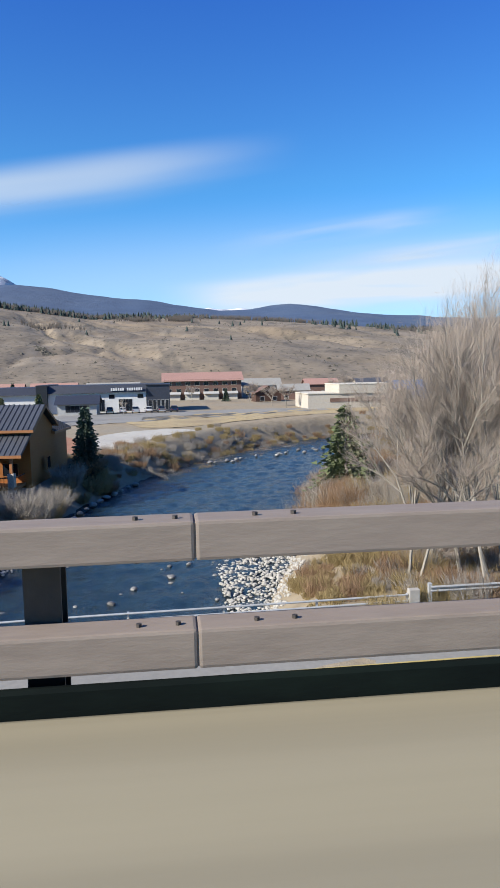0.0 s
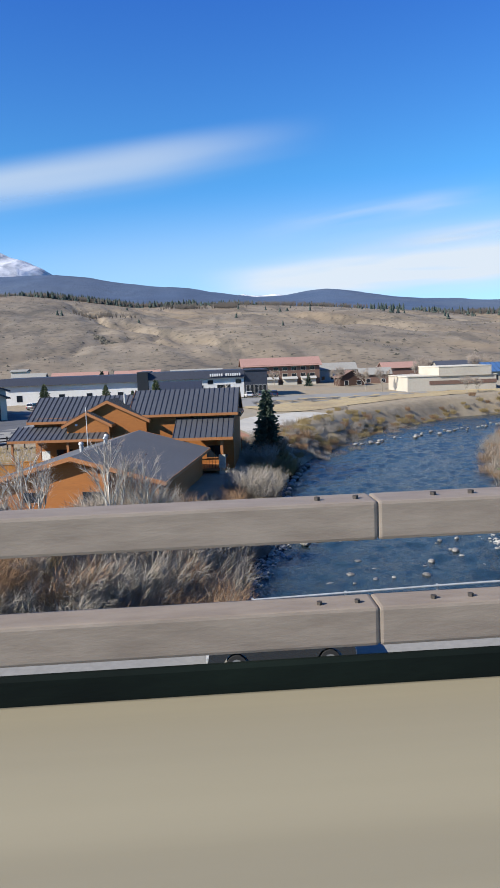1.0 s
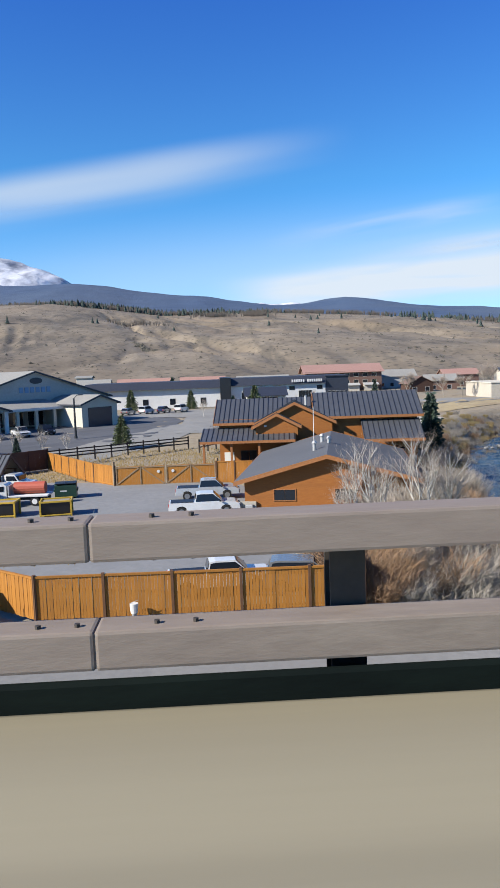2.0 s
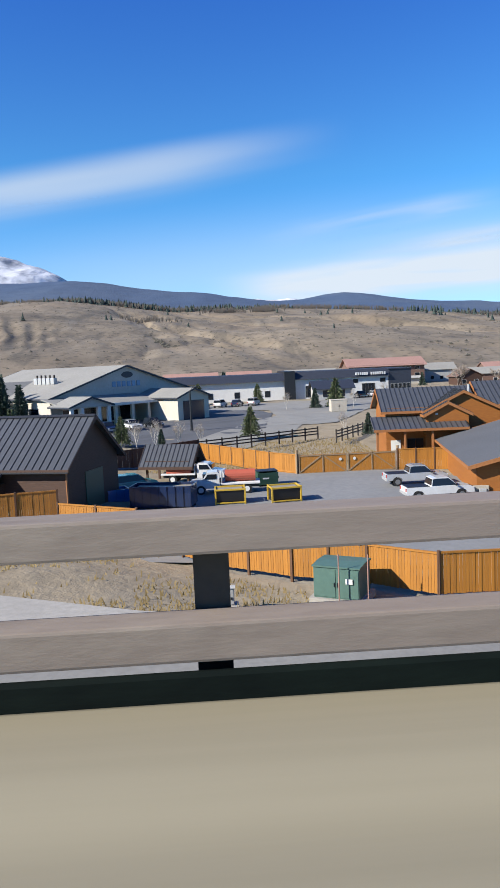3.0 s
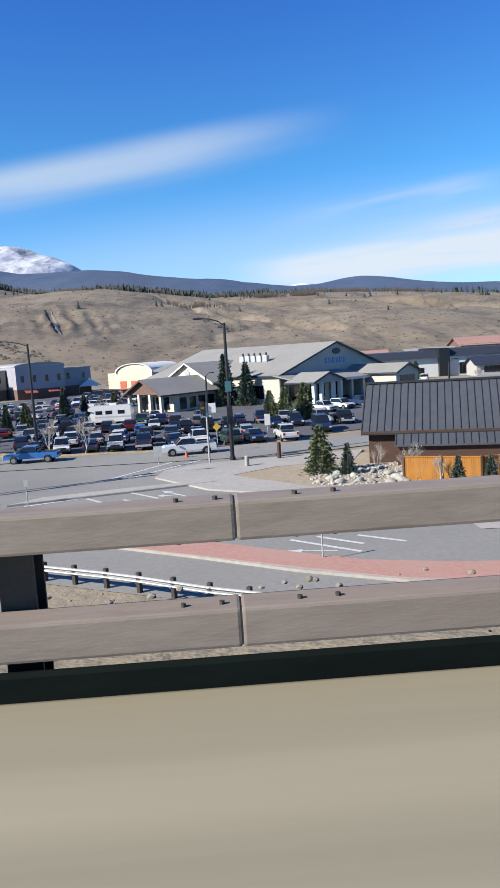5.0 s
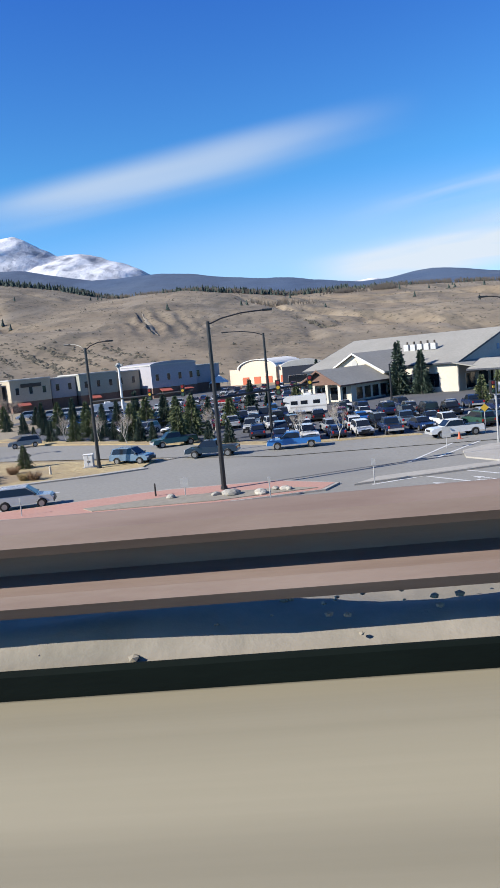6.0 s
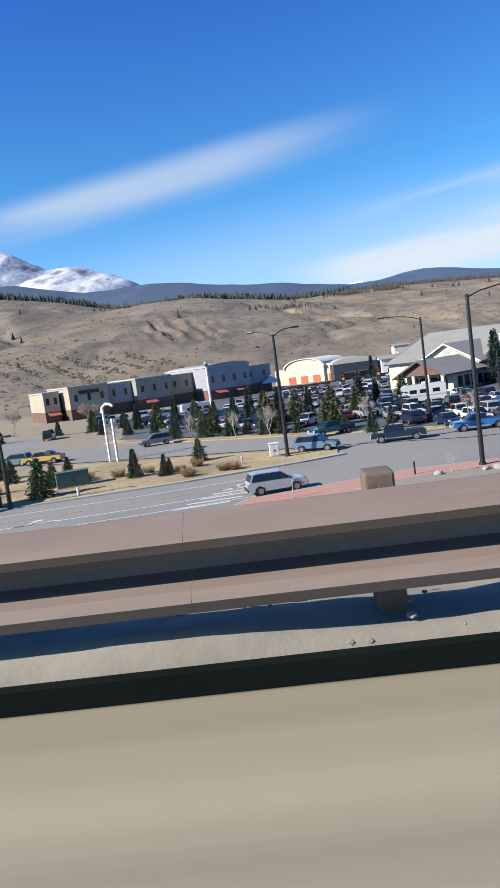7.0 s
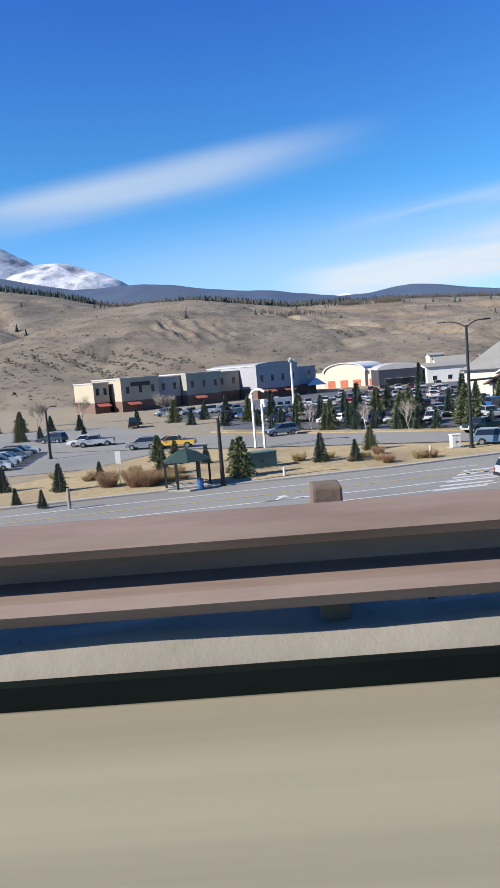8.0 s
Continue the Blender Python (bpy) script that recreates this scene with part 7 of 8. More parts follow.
def bare_tree(h, seed, label, spread=0.42, fine=1.0, stems=1, wide=1.0, bark=None):
    """A leafless tree: forked limbs and a haze of fine twigs."""
    g = random.Random(seed)
    t = thing("bare_tree", pose(0, 0, 0), label, "tree", "bare trees")
    limbs, twigs = bmesh.new(), ([], [])

    def twig(p, d, length):
        for _ in range(int(8 * fine)):
            e = (d + Vector((g.gauss(0, 0.55), g.gauss(0, 0.55), g.gauss(0.25, 0.4)))).normalized()
            s = Vector((g.gauss(0, 1), g.gauss(0, 1), g.gauss(0, 1))).cross(e).normalized() * 0.0042 * wide * (h / 10) ** 0.5
            a = p + d * length * g.random()
            q = a + e * length * g.uniform(0.5, 1.1)
            i = len(twigs[0])
            twigs[0].extend([a - s, a + s, q])
            twigs[1].append((i, i + 1, i + 2))
            for _k in range(3):
                c = a + (q - a) * g.uniform(0.3, 0.9)
                e2 = (e + Vector((g.gauss(0, 0.5), g.gauss(0, 0.5), g.gauss(0.1, 0.4)))).normalized()
                i = len(twigs[0])
                twigs[0].extend([c - s * 0.7, c + s * 0.7, c + e2 * length * g.uniform(0.25, 0.55)])
                twigs[1].append((i, i + 1, i + 2))

    def grow(p, d, length, r, depth):
        q = p + d * length
        tube(p, q, r, r * 0.68, 6 if depth < 2 else 4, limbs)
        if depth >= 2:
            twig(p, d, length)
        if depth == 4:
            return
        for k in range(3 if depth else 4):
            e = (d * 1.0 + Vector((g.gauss(0, spread), g.gauss(0, spread), abs(g.gauss(0.12, 0.2))))).normalized()
            grow(p + d * length * g.uniform(0.6, 1.0), e, length * g.uniform(0.62, 0.85), r * 0.62, depth + 1)

    for s in range(stems):
        d = Vector((g.gauss(0, 0.22), g.gauss(0, 0.22), 1)).normalized()
        grow(Vector((g.gauss(0, 0.25 * (stems - 1)), g.gauss(0, 0.25 * (stems - 1)), -0.2)), d, h * 0.27, 0.0105 * h / stems ** 0.5, 0)
    part("trunk", limbs, bark or M_BARK, t)
    from_data("crown", twigs[0], twigs[1], M_TWIG, t, "haze of fine bare twigs")
    return t


def shrub(h, r, n, seed, m, label):
    """A bushy clump of thin stems."""
    g = random.Random(seed)
    t = thing("shrub", pose(0, 0, 0), label, "shrub", "shrubs")
    v, f = [], []
    for _ in range(n):
        a, q = g.random() * 6.283, r * g.random() ** 0.5 * 0.6
        p = Vector((math.cos(a) * q, math.sin(a) * q, -0.05))
        d = Vector((math.cos(a) * g.uniform(0.1, 0.75), math.sin(a) * g.uniform(0.1, 0.75), 1)).normalized()
        length = h * g.uniform(0.5, 1.1)
        s = d.cross(Vector((g.gauss(0, 1), g.gauss(0, 1), 0.1))).normalized() * 0.0062 * max(0.7, h)
        i = len(v)
        v += [p - s, p + s, p + d * length]
        f.append((i, i + 1, i + 2))
        for _k in range(13):
            c = p + d * length * g.uniform(0.2, 0.95)
            e = (d + Vector((g.gauss(0, 0.8), g.gauss(0, 0.8), g.gauss(-0.1, 0.4)))).normalized()
            i = len(v)
            v += [c - s * 0.8, c + s * 0.8, c + e * length * g.uniform(0.2, 0.45)]
            f.append((i, i + 1, i + 2))
    from_data("foliage", v, f, m, t)
    return t


def plant(proto, x, y, s=1.0, z=None, label="", sz=None):
    """A copy of a plant at a place on the ground, turned at random."""
    zz = float(land(x, y)) if z is None else z
    m = pose(x, y, zz, 0, 0, rng.uniform(0, 360)) @ Matrix.Diagonal((s, s, sz or s, 1))
    ob = copy_thing(proto, m)
    return tagged(ob, label)


def placed(proto, x, y, s=1.0, z=None):
    """Moves the first of a kind to its own place."""
    zz = float(land(x, y)) if z is None else z
    proto.matrix_basis = pose(x, y, zz) @ Matrix.Scale(s, 4)


SPRUCES = [spruce(10, 2.3, 1, M_NEEDLE, "tall dark blue-green spruce tree with drooping branches"), spruce(10, 2.0, 2, M_NEEDLE, "tall narrow dark spruce tree with ragged outline"), spruce(4, 1.5, 3, M_NEEDLE_L, "young bushy yellow-green pine tree"), spruce(4, 1.2, 4, M_NEEDLE, "young dark green spruce tree")]
placed(SPRUCES[0], -10.4, 89.7, 0.9, -2.6)
placed(SPRUCES[1], -96.5, 141, 1.02, 0)
placed(SPRUCES[2], -161.9, 66.8, 0.95, 0.1)
placed(SPRUCES[3], -154, 72.7, 0.75, 0.1)
for x, y, s, k, z in ((18.6, 76, 2.5, 2, -3.0), (-92.6, 139, 0.92, 0, 0), (-150.4, 72.8, 0.55, 3, 0.1), (-148.0, 79, 0.7, 2, 0.1), (-51.0, 106, 1.1, 2, 0), (-28.5, 163, 1.7, 2, 0), (-33.5, 161, 1.5, 3, 0),
                      (-35, 99.5, 1.0, 3, 0), (-31, 101.5, 1.15, 3, 0), (-63.4, 95.5, 0.8, 3, 0), (-69.4, 102, 1.0, 2, 0), (-89.8, 58.2, 1.05, 2, 0.1), (-87.8, 57.0, 0.85, 3, 0.1), (-81.6, 48.6, 0.8, 3, 0.0), (-79.2, 48.9, 0.75, 3, 0),
                      (-132.6, 93.0, 1.2, 2, 0.1), (-130.5, 92, 0.8, 3, 0.1), (-125.5, 86.5, 1.0, 3, 0.1), (-136.5, 96, 0.9, 3, 0.1), (-141, 99, 1.0, 3, 0.1), (-146, 103, 1.1, 3, 0.1), (-150, 106, 1.0, 2, 0.1), (-154.5, 108.5, 1.1, 3, 0.1), (-158, 111, 0.8, 3, 0.1), (-138.5, 97.5, 1.1, 3, 0.1),
                      (-88.5, 103.5, 1.3, 2, 0), (-85.5, 106, 1.4, 2, 0), (-90.6, 104.5, 1.2, 2, 0), (-178.2, 58.6, 0.5, 3, 0.1), (-181, 60.5, 0.5, 3, 0.1), (-176.5, 73, 0.6, 3, 0.1), (-170, 72, 0.7, 2, 0.1), (-162.4, 72.5, 0.7, 2, 0.1), (-188.5, 118, 0.9, 3, 0),
                      (-172, 84, 0.8, 2, 0.1), (-166, 78.5, 0.7, 3, 0.1), (-163, 80, 0.6, 2, 0.1), (-169.5, 80, 0.7, 2, 0.1), (-196, 146, 1.1, 3, 0), (-203, 150, 1.1, 3, 0), (-210, 152, 1.2, 2, 0), (-216, 155, 1.0, 3, 0), (-185, 150, 1.1, 3, 0), (-177, 148, 1.2, 2, 0), (-171, 150, 1.3, 3, 0),
                      (20, 260, 1.6, 3, 0), (70, 235, 1.9, 3, 0), (-12, 245, 1.9, 2, 0), (-52, 250, 0.9, 0, 0), (-108, 232, 0.7, 1, 0), (-60, 196, 1.5, 2, 0), (-44, 197, 1.3, 2, 0), (-140.2, 100.5, 1.35, 2, 0.1), (-143.5, 103.3, 0.9, 3, 0.1), (-149, 110.8, 1.1, 2, 0.1), (-127.9, 86.4, 1.0, 3, 0.1), (-156.2, 118.6, 1.1, 3, 0.1), (-165.9, 128.3, 1.2, 3, 0.1), (-172.7, 137.7, 1.1, 3, 0), (-146.3, 108.8, 1.2, 3, 0.1), (-160, 122, 1.0, 3, 0.1), (-197.7, 124.5, 0.9, 3, 0.1), (-202.3, 128, 1.0, 2, 0.1), (-184.8, 68.5, 0.8, 3, 0.1), (-178.8, 66.3, 0.9, 3, 0.1), (-150.7, 71.3, 0.75, 3, 0.1)):
    plant(SPRUCES[k], x, y, s, z)
for x, y, s, k in ((-146, 117, 0.55, 0), (-143.5, 120, 0.6, 1), (-141, 116, 1.4, 2), (-138.6, 119, 0.62, 0), (-136, 115, 1.3, 2), (-133.8, 118, 0.5, 1), (-149.5, 121, 0.5, 0), (-153, 124, 1.3, 2), (-130.5, 112, 0.5, 0), (-127, 110, 1.2, 2), (-131.5, 99.5, 1.45, 2),
                   (-157.5, 131, 0.55, 1), (-161.5, 135, 1.3, 2), (-166, 139, 0.55, 0), (-124.5, 126, 0.6, 1), (-121.5, 128, 0.5, 0), (-116.5, 130, 1.2, 2)):
    plant(SPRUCES[k], x, y, s, 0.05)

M_ASPEN = mat("pale_aspen_bark", (0.50, 0.47, 0.41), (0.66, 0.63, 0.57), 4, 0.9, bump=0.3, c3=(0.30, 0.27, 0.23))
BARE = [bare_tree(12, 5, "tall leafless cottonwood with pale limbs on the river bank", 0.52, 3.6, wide=0.85), bare_tree(12, 8, "spreading leafless cottonwood on the river bank", 0.55, 3.2, stems=2, wide=0.85), bare_tree(6, 12, "slender leafless pale-barked aspen tree", 0.36, 0.8, wide=1.0, bark=M_ASPEN), bare_tree(5, 15, "leafless grey multi-stemmed shrub tree", 0.5, 1.5, stems=3, wide=1.8)]
placed(BARE[0], 16.0, 38.6, 1.1)
placed(BARE[1], 21.0, 60, 1.25)
placed(BARE[2], -64.2, 99.5, 1.0)
placed(BARE[3], -25.5, 46.5, 0.8)
for x, y, s, k in ((13.0, 38.5, 0.85, 1), (14.8, 41, 0.95, 0), (17.6, 37, 0.95, 1), (20, 40, 1.0, 0), (23, 43, 1.1, 1), (18.5, 44, 1.0, 0), (16.2, 35.5, 0.8, 0), (25.5, 63, 1.35, 0), (29, 68, 1.35, 1), (33, 62, 1.3, 0), (27, 55, 1.1, 1), (38, 70, 1.35, 0),
                   (18.5, 50, 1.2, 3), (23, 52, 1.2, 3), (27, 57, 1.4, 3), (31, 56, 1.3, 3), (20, 47, 1.3, 3), (25, 60, 1.3, 3), (35, 60, 1.4, 3), (15, 43, 1.0, 3), (17.5, 39, 1.0, 3), (14.6, 39, 0.9, 3), (19.5, 37.5, 0.9, 3),
                   (-23, 46, 0.75, 3), (-23.9, 46, 1.75, 2), (-22.6, 46.4, 1.6, 2), (-28.3, 42.5, 1.7, 2), (-29.6, 40.2, 1.35, 2), (-27.5, 38, 1.0, 2), (-26.3, 39.5, 1.0, 2), (-27.2, 36, 1.0, 3), (-29.2, 38.5, 0.9, 3), (-19.5, 47, 0.7, 3), (-17, 52, 0.7, 3),
                   (-67, 100, 0.95, 2), (-61.5, 101, 0.9, 2), (-58.5, 103, 0.8, 2), (-85.5, 55.5, 0.6, 2), (-84.2, 53.4, 0.55, 2), (-83, 54.8, 0.6, 2), (-82.3, 50.8, 0.5, 2), (-78.4, 49.0, 0.5, 2),
                   (48, 178, 0.45, 1), (52, 181, 0.4, 1), (33, 205, 0.8, 0), (30, 212, 0.75, 0), (26, 240, 0.7, 1), (56, 250, 0.9, 0), (76, 240, 1.0, 1), (90, 230, 1.0, 0), (66, 275, 0.9, 1), (8, 262, 0.7, 0), (110, 240, 1.1, 1), (-145, 101, 0.9, 2), (-152, 108, 0.9, 2), (-128, 90, 1.0, 2), (-140, 96, 1.0, 2), (-117, 82, 0.9, 2), (-113, 80.5, 1.0, 2), (-180, 160, 0.6, 1), (-200, 165, 0.7, 0), (-212, 170, 0.6, 1),
                   (-40, 160, 0.9, 2), (-26, 156, 0.9, 2), (-37, 108, 0.8, 2), (-12, 186, 1.0, 2), (96, 165, 1.1, 1), (110, 170, 1.2, 0), (125, 160, 1.2, 1)):
    plant(BARE[k], x, y, s, sz=s * (1.6 if y < 46 else 1.15) if x > 8 and y < 80 and k < 2 else None)

SHRUBS = [shrub(1.8, 1.4, 420, 21, M_WILLOW, "rusty brown leafless willow shrub"), shrub(1.4, 1.3, 420, 22, M_STRAW, "straw-yellow dry grass-like bush"), shrub(1.9, 1.6, 460, 23, M_BRUSH, "grey tangled leafless brush clump")]
placed(SHRUBS[0], -17.5, 40, 1.0)
placed(SHRUBS[1], -13.5, 66, 1.0)
placed(SHRUBS[2], -12.5, 76, 1.0)
g5 = random.Random(31)
for k in range(26):  # left bank brush below the house
    s = g5.random()
    plant(SHRUBS[g5.choice((0, 1, 2, 2))], -20 + 11 * s + g5.uniform(-1.6, 1.6), 38 + 52 * s + g5.uniform(-2, 2), g5.uniform(0.8, 1.5))
for k in range(34):  # brush beside the ramp
    plant(SHRUBS[g5.choice((2, 2, 0, 1))], g5.uniform(-31, -24), g5.uniform(34.5, 43), g5.uniform(0.9, 1.6))
for k in range(60):  # foreground brush between ramp and house
    plant(SHRUBS[g5.choice((2, 2, 2, 0))], g5.uniform(-25.5, -18), g5.uniform(36, 52), g5.uniform(1.1, 1.9))
for k in range(26):  # rusty willows on the near left bank
    plant(SHRUBS[g5.choice((0, 0, 1))], g5.uniform(-21, -17) + max(0, (yy := g5.uniform(38, 56)) - 47) * 0.3, yy, g5.uniform(0.9, 1.5))
for k in range(26):  # verge
    plant(SHRUBS[g5.choice((1, 1, 0))], g5.uniform(-183, -142), 67 + g5.uniform(0, 9), g5.uniform(0.3, 0.7), 0.1)
for k in range(12):
    plant(SHRUBS[g5.choice((0, 1))], -171 + g5.uniform(-3.5, 3), 66 + g5.uniform(-0.5, 3.5), g5.uniform(0.5, 0.85), 0.1)
for k in range(16):  # dirt corner
    plant(SHRUBS[1], g5.uniform(-92, -74), g5.uniform(44, 50), g5.uniform(0.2, 0.4), 0.1)


def thicket(name, material, rows, label):
    """A stand of brush too dense to count, in one mesh, from clumps of thin stems."""
    g = random.Random(61)
    v, f = [], []
    for x, y, s in rows:
        z = float(land(x, y))
        for _ in range(200):
            a, q = g.random() * 6.283, 1.1 * s * g.random() ** 0.5
            p = Vector((x + math.cos(a) * q, y + math.sin(a) * q, z - 0.05))
            d = Vector((g.gauss(0, 0.35), g.gauss(0, 0.35), 1)).normalized()
            length = s * g.uniform(0.7, 1.8)
            w = Vector((0.012, 0, 0))
            for e in range(3):
                i = len(v)
                v += [p - w, p + w, p + d * length]
                f.append((i, i + 1, i + 2))
                p = p + d * length * 0.4
                d = (d + Vector((g.gauss(0, 0.5), g.gauss(0, 0.5), 0.1))).normalized()
                length *= 0.5
    tagged(from_data(name, v, f, material), label, "shrubs", kind="stuff")


stand = {0: [], 1: [], 2: []}
for k in range(260):  # left bank further up
    s = g5.random()
    stand[g5.choice((1, 2, 2, 0))].append((-11 + 36 * s + g5.uniform(-5, 2.5), 90 + 50 * s + g5.uniform(-1, 9), g5.uniform(0.4, 1.05)))
for k in range(60):  # right bank thicket under the cottonwoods
    s = g5.random()
    stand[g5.choice((0, 2, 2, 1))].append((14 + 22 * s + g5.uniform(-3, 7), 48 + 66 * s + g5.uniform(-6, 6), g5.uniform(0.9, 1.9)))
for k in range(90):  # right bank along the water
    s = g5.random()
    stand[g5.choice((0, 2, 2))].append((lerp_table(62 + 50 * s, [(q, p) for p, q in RIVER]) + g5.uniform(11.5, 19), 62 + 50 * s, g5.uniform(0.8, 1.7)))
for k in range(50):  # scrub on the right bank slope
    stand[g5.choice((2, 0, 1))].append((g5.uniform(10, 28), g5.uniform(33, 47), g5.uniform(0.5, 1.1)))
for k in range(150):  # slope between the road bridge and the cottonwoods
    stand[g5.choice((0, 1, 1, 2, 0))].append((g5.uniform(11.5, 30), g5.uniform(36, 50), g5.uniform(0.35, 0.9)))
for k in range(60):  # behind the cobble bar
    stand[g5.choice((0, 0, 2, 2, 1))].append((g5.uniform(10.5, 30), g5.uniform(40, 58), g5.uniform(0.8, 1.4)))
for k in range(80):  # near slope down to the cobble bar
    stand[g5.choice((0, 1, 1, 2, 0))].append((g5.uniform(6.8, 14.5), g5.uniform(35.5, 45), g5.uniform(0.25, 0.7)))
for k in range(170):  # grassy far bank
    s = g5.random()
    stand[g5.choice((1, 1, 1, 2, 0))].append((6 + 48 * s + g5.uniform(-5, 4), 122 + 38 * s + g5.uniform(0, 12), g5.uniform(0.35, 0.8)))
thicket("willow_thicket", M_WILLOW, stand[0], "rusty brown willow brush along the river banks")
thicket("straw_thicket", M_STRAW, stand[1], "straw-yellow dry grass and brush on the banks")
thicket("grey_thicket", M_BRUSH, stand[2], "grey leafless brush along the river banks")


# ---- stones ----
def stone_mesh(seed, material):
    bm = bmesh.new()
    bmesh.ops.create_icosphere(bm, subdivisions=2, radius=0.5)
    g = random.Random(seed)
    lobe = [(Vector((g.gauss(0, 1), g.gauss(0, 1), g.gauss(0, 1))).normalized(), g.uniform(-0.3, 0.22)) for _ in range(7)]
    for v in bm.verts:
        n = v.co.normalized()
        v.co *= 1 + sum(k * max(0, n.dot(d)) ** 3 for d, k in lobe) + g.uniform(-0.05, 0.05)
        v.co.z *= 0.65
    me = bpy.data.meshes.new("stone")
    bm.to_mesh(me)
    bm.free()
    me.materials.append(material)
    return me


M_WETROCK = mat("wet_river_stone", (0.13, 0.125, 0.115), (0.30, 0.29, 0.265), 6, 0.45, bump=0.4, vary=0.3, c3=(0.20, 0.19, 0.17))
STONES = [stone_mesh(k, M_ROCK) for k in range(5)]
WET_STONES = [stone_mesh(k + 5, M_WETROCK) for k in range(5)]


def stones(rows, label, group, kinds=STONES):
    for x, y, s, z in rows:
        ob = new("boulder", kinds[g5.randrange(5)])
        ob.matrix_world = pose(x, y, z, 0, 0, g5.uniform(0, 360)) @ Matrix.Diagonal((s * g5.uniform(0.8, 1.4), s, s, 1))
        tagged(ob, label, "stone", group)


stones([(g5.uniform(-13, 12), g5.uniform(44, 62), g5.uniform(0.22, 0.62), -4.02) for _ in range(64)], "wet grey boulder breaking the river surface", "river boulders", WET_STONES)
stones([(6 + 40 * t_ + g5.uniform(-2, 2), 116 + 28 * t_ + g5.uniform(-1.5, 1.5) - 2, g5.uniform(0.3, 0.9), -3.75) for t_ in np.linspace(0, 1, 46)], "grey boulder along the river bank", "bank boulders", WET_STONES)
stones([(11.5 + 22 * t_ + g5.uniform(-0.8, 0.8), 66 + 50 * t_, g5.uniform(0.4, 1.0), -3.8) for t_ in np.linspace(0, 1, 20)], "grey boulder along the river bank", "bank boulders", WET_STONES)
stones([(-10.8 - 2 * t_ + 8 * t_ * t_, 54 + 40 * t_, g5.uniform(0.4, 1.0), -3.8) for t_ in np.linspace(0, 1, 18)], "pale boulder along the river bank", "bank boulders")
stones([(g5.uniform(-128, -118), g5.uniform(52.3, 53.8), g5.uniform(0.5, 1.0), 0.3) for _ in range(9)], "pale boulder in the planted island", "island boulders")
stones([(g5.uniform(-91, -80), g5.uniform(52, 60), g5.uniform(0.35, 0.8), 0.2) for _ in range(60)], "pale landscape rock on the corner", "corner rocks")


def scatter(name, material, rows, label, category):
    """Many small stones in one mesh."""
    bm = bmesh.new()
    bmesh.ops.create_icosphere(bm, subdivisions=1, radius=0.5)
    g = random.Random(1)
    base = [Vector((v.co.x, v.co.y, v.co.z * 0.65)) * g.uniform(0.78, 1.12) for v in bm.verts]
    tri = [tuple(v.index for v in f.verts) for f in bm.faces]
    bm.free()
    verts, faces = [], []
    for x, y, z, s in rows:
        i = len(verts)
        a = g5.random() * 6.28
        c_, s_ = math.cos(a) * s, math.sin(a) * s
        verts += [(x + c_ * v.x - s_ * v.y, y + s_ * v.x + c_ * v.y, z + s * v.z) for v in base]
        faces += [tuple(i + k for k in f) for f in tri]
    return tagged(from_data(name, verts, faces, material), label, category, kind="stuff")


rows_ = []
for _ in range(2600):  # cobble bar on the right bank
    x, y = g5.uniform(3, 13), g5.uniform(40, 60)
    d = float(river_distance(x, y))
    if 7.5 < d < 14:
        rows_.append((x, y, max(-3.95, float(land(x, y)) + 0.05), g5.uniform(0.12, 0.4)))
for _ in range(2000):
    x, y = g5.uniform(-19, -7), g5.uniform(38, 62)
    if 7.3 < float(river_distance(x, y)) < 10.4:
        rows_.append((x, y, max(-3.95, float(land(x, y)) + 0.05), g5.uniform(0.15, 0.4)))
scatter("river_cobbles", M_ROCK, rows_, "pale rounded cobbles on the river bar", "stones")
scatter("corner_gravel", M_ROCK, [(g5.uniform(-91, -79), g5.uniform(50.5, 61), 0.16, g5.uniform(0.12, 0.3)) for _ in range(700)], "pale crushed landscape rock", "stones")
scatter("embankment_gravel", M_DIRT, [(g5.uniform(-185, -92), y_, float(np.interp(y_, [2.4, 2.45, 2.52, 2.60, 2.75, 3.2], [9.22, 9.28, 9.33, 9.35, 9.34, 9.28])) + 0.012, g5.uniform(0.012, 0.05)) for y_ in [g5.uniform(2.44, 3.2) for _ in range(2600)]], "small loose stones on the embankment", "stones")

# dry grass tufts on the open ground and the slope before the yard
v_, f_ = [], []
for _ in range(16000):
    x, y = g5.uniform(-84, -46), g5.uniform(24, 46)
    if _ % 3 == 0:
        x, y = g5.uniform(-64, -36), g5.uniform(80, 104)
    if y < 44 and (y < lerp_table(x, RAMP_OUT) + 1.0 or y > 33.0 + max(0, -47 - x) * 0.62 or fbm(np.array(x * 0.4), np.array(y * 0.4), 3) < g5.uniform(-0.2, 0.25)):
        continue
    z = max(float(land(x, y)), 0.12 if x < -73 else -9)
    h_ = g5.uniform(0.12, 0.4)
    i = len(v_)
    v_ += [(x - 0.05, y, z), (x + 0.05, y, z), (x + g5.uniform(-0.15, 0.15), y + g5.uniform(-0.1, 0.1), z + h_)]
    f_.append((i, i + 1, i + 2))
tagged(from_data("dry_grass", v_, f_, M_STRAW), "sparse straw-coloured dry grass tufts", "grass", kind="stuff")


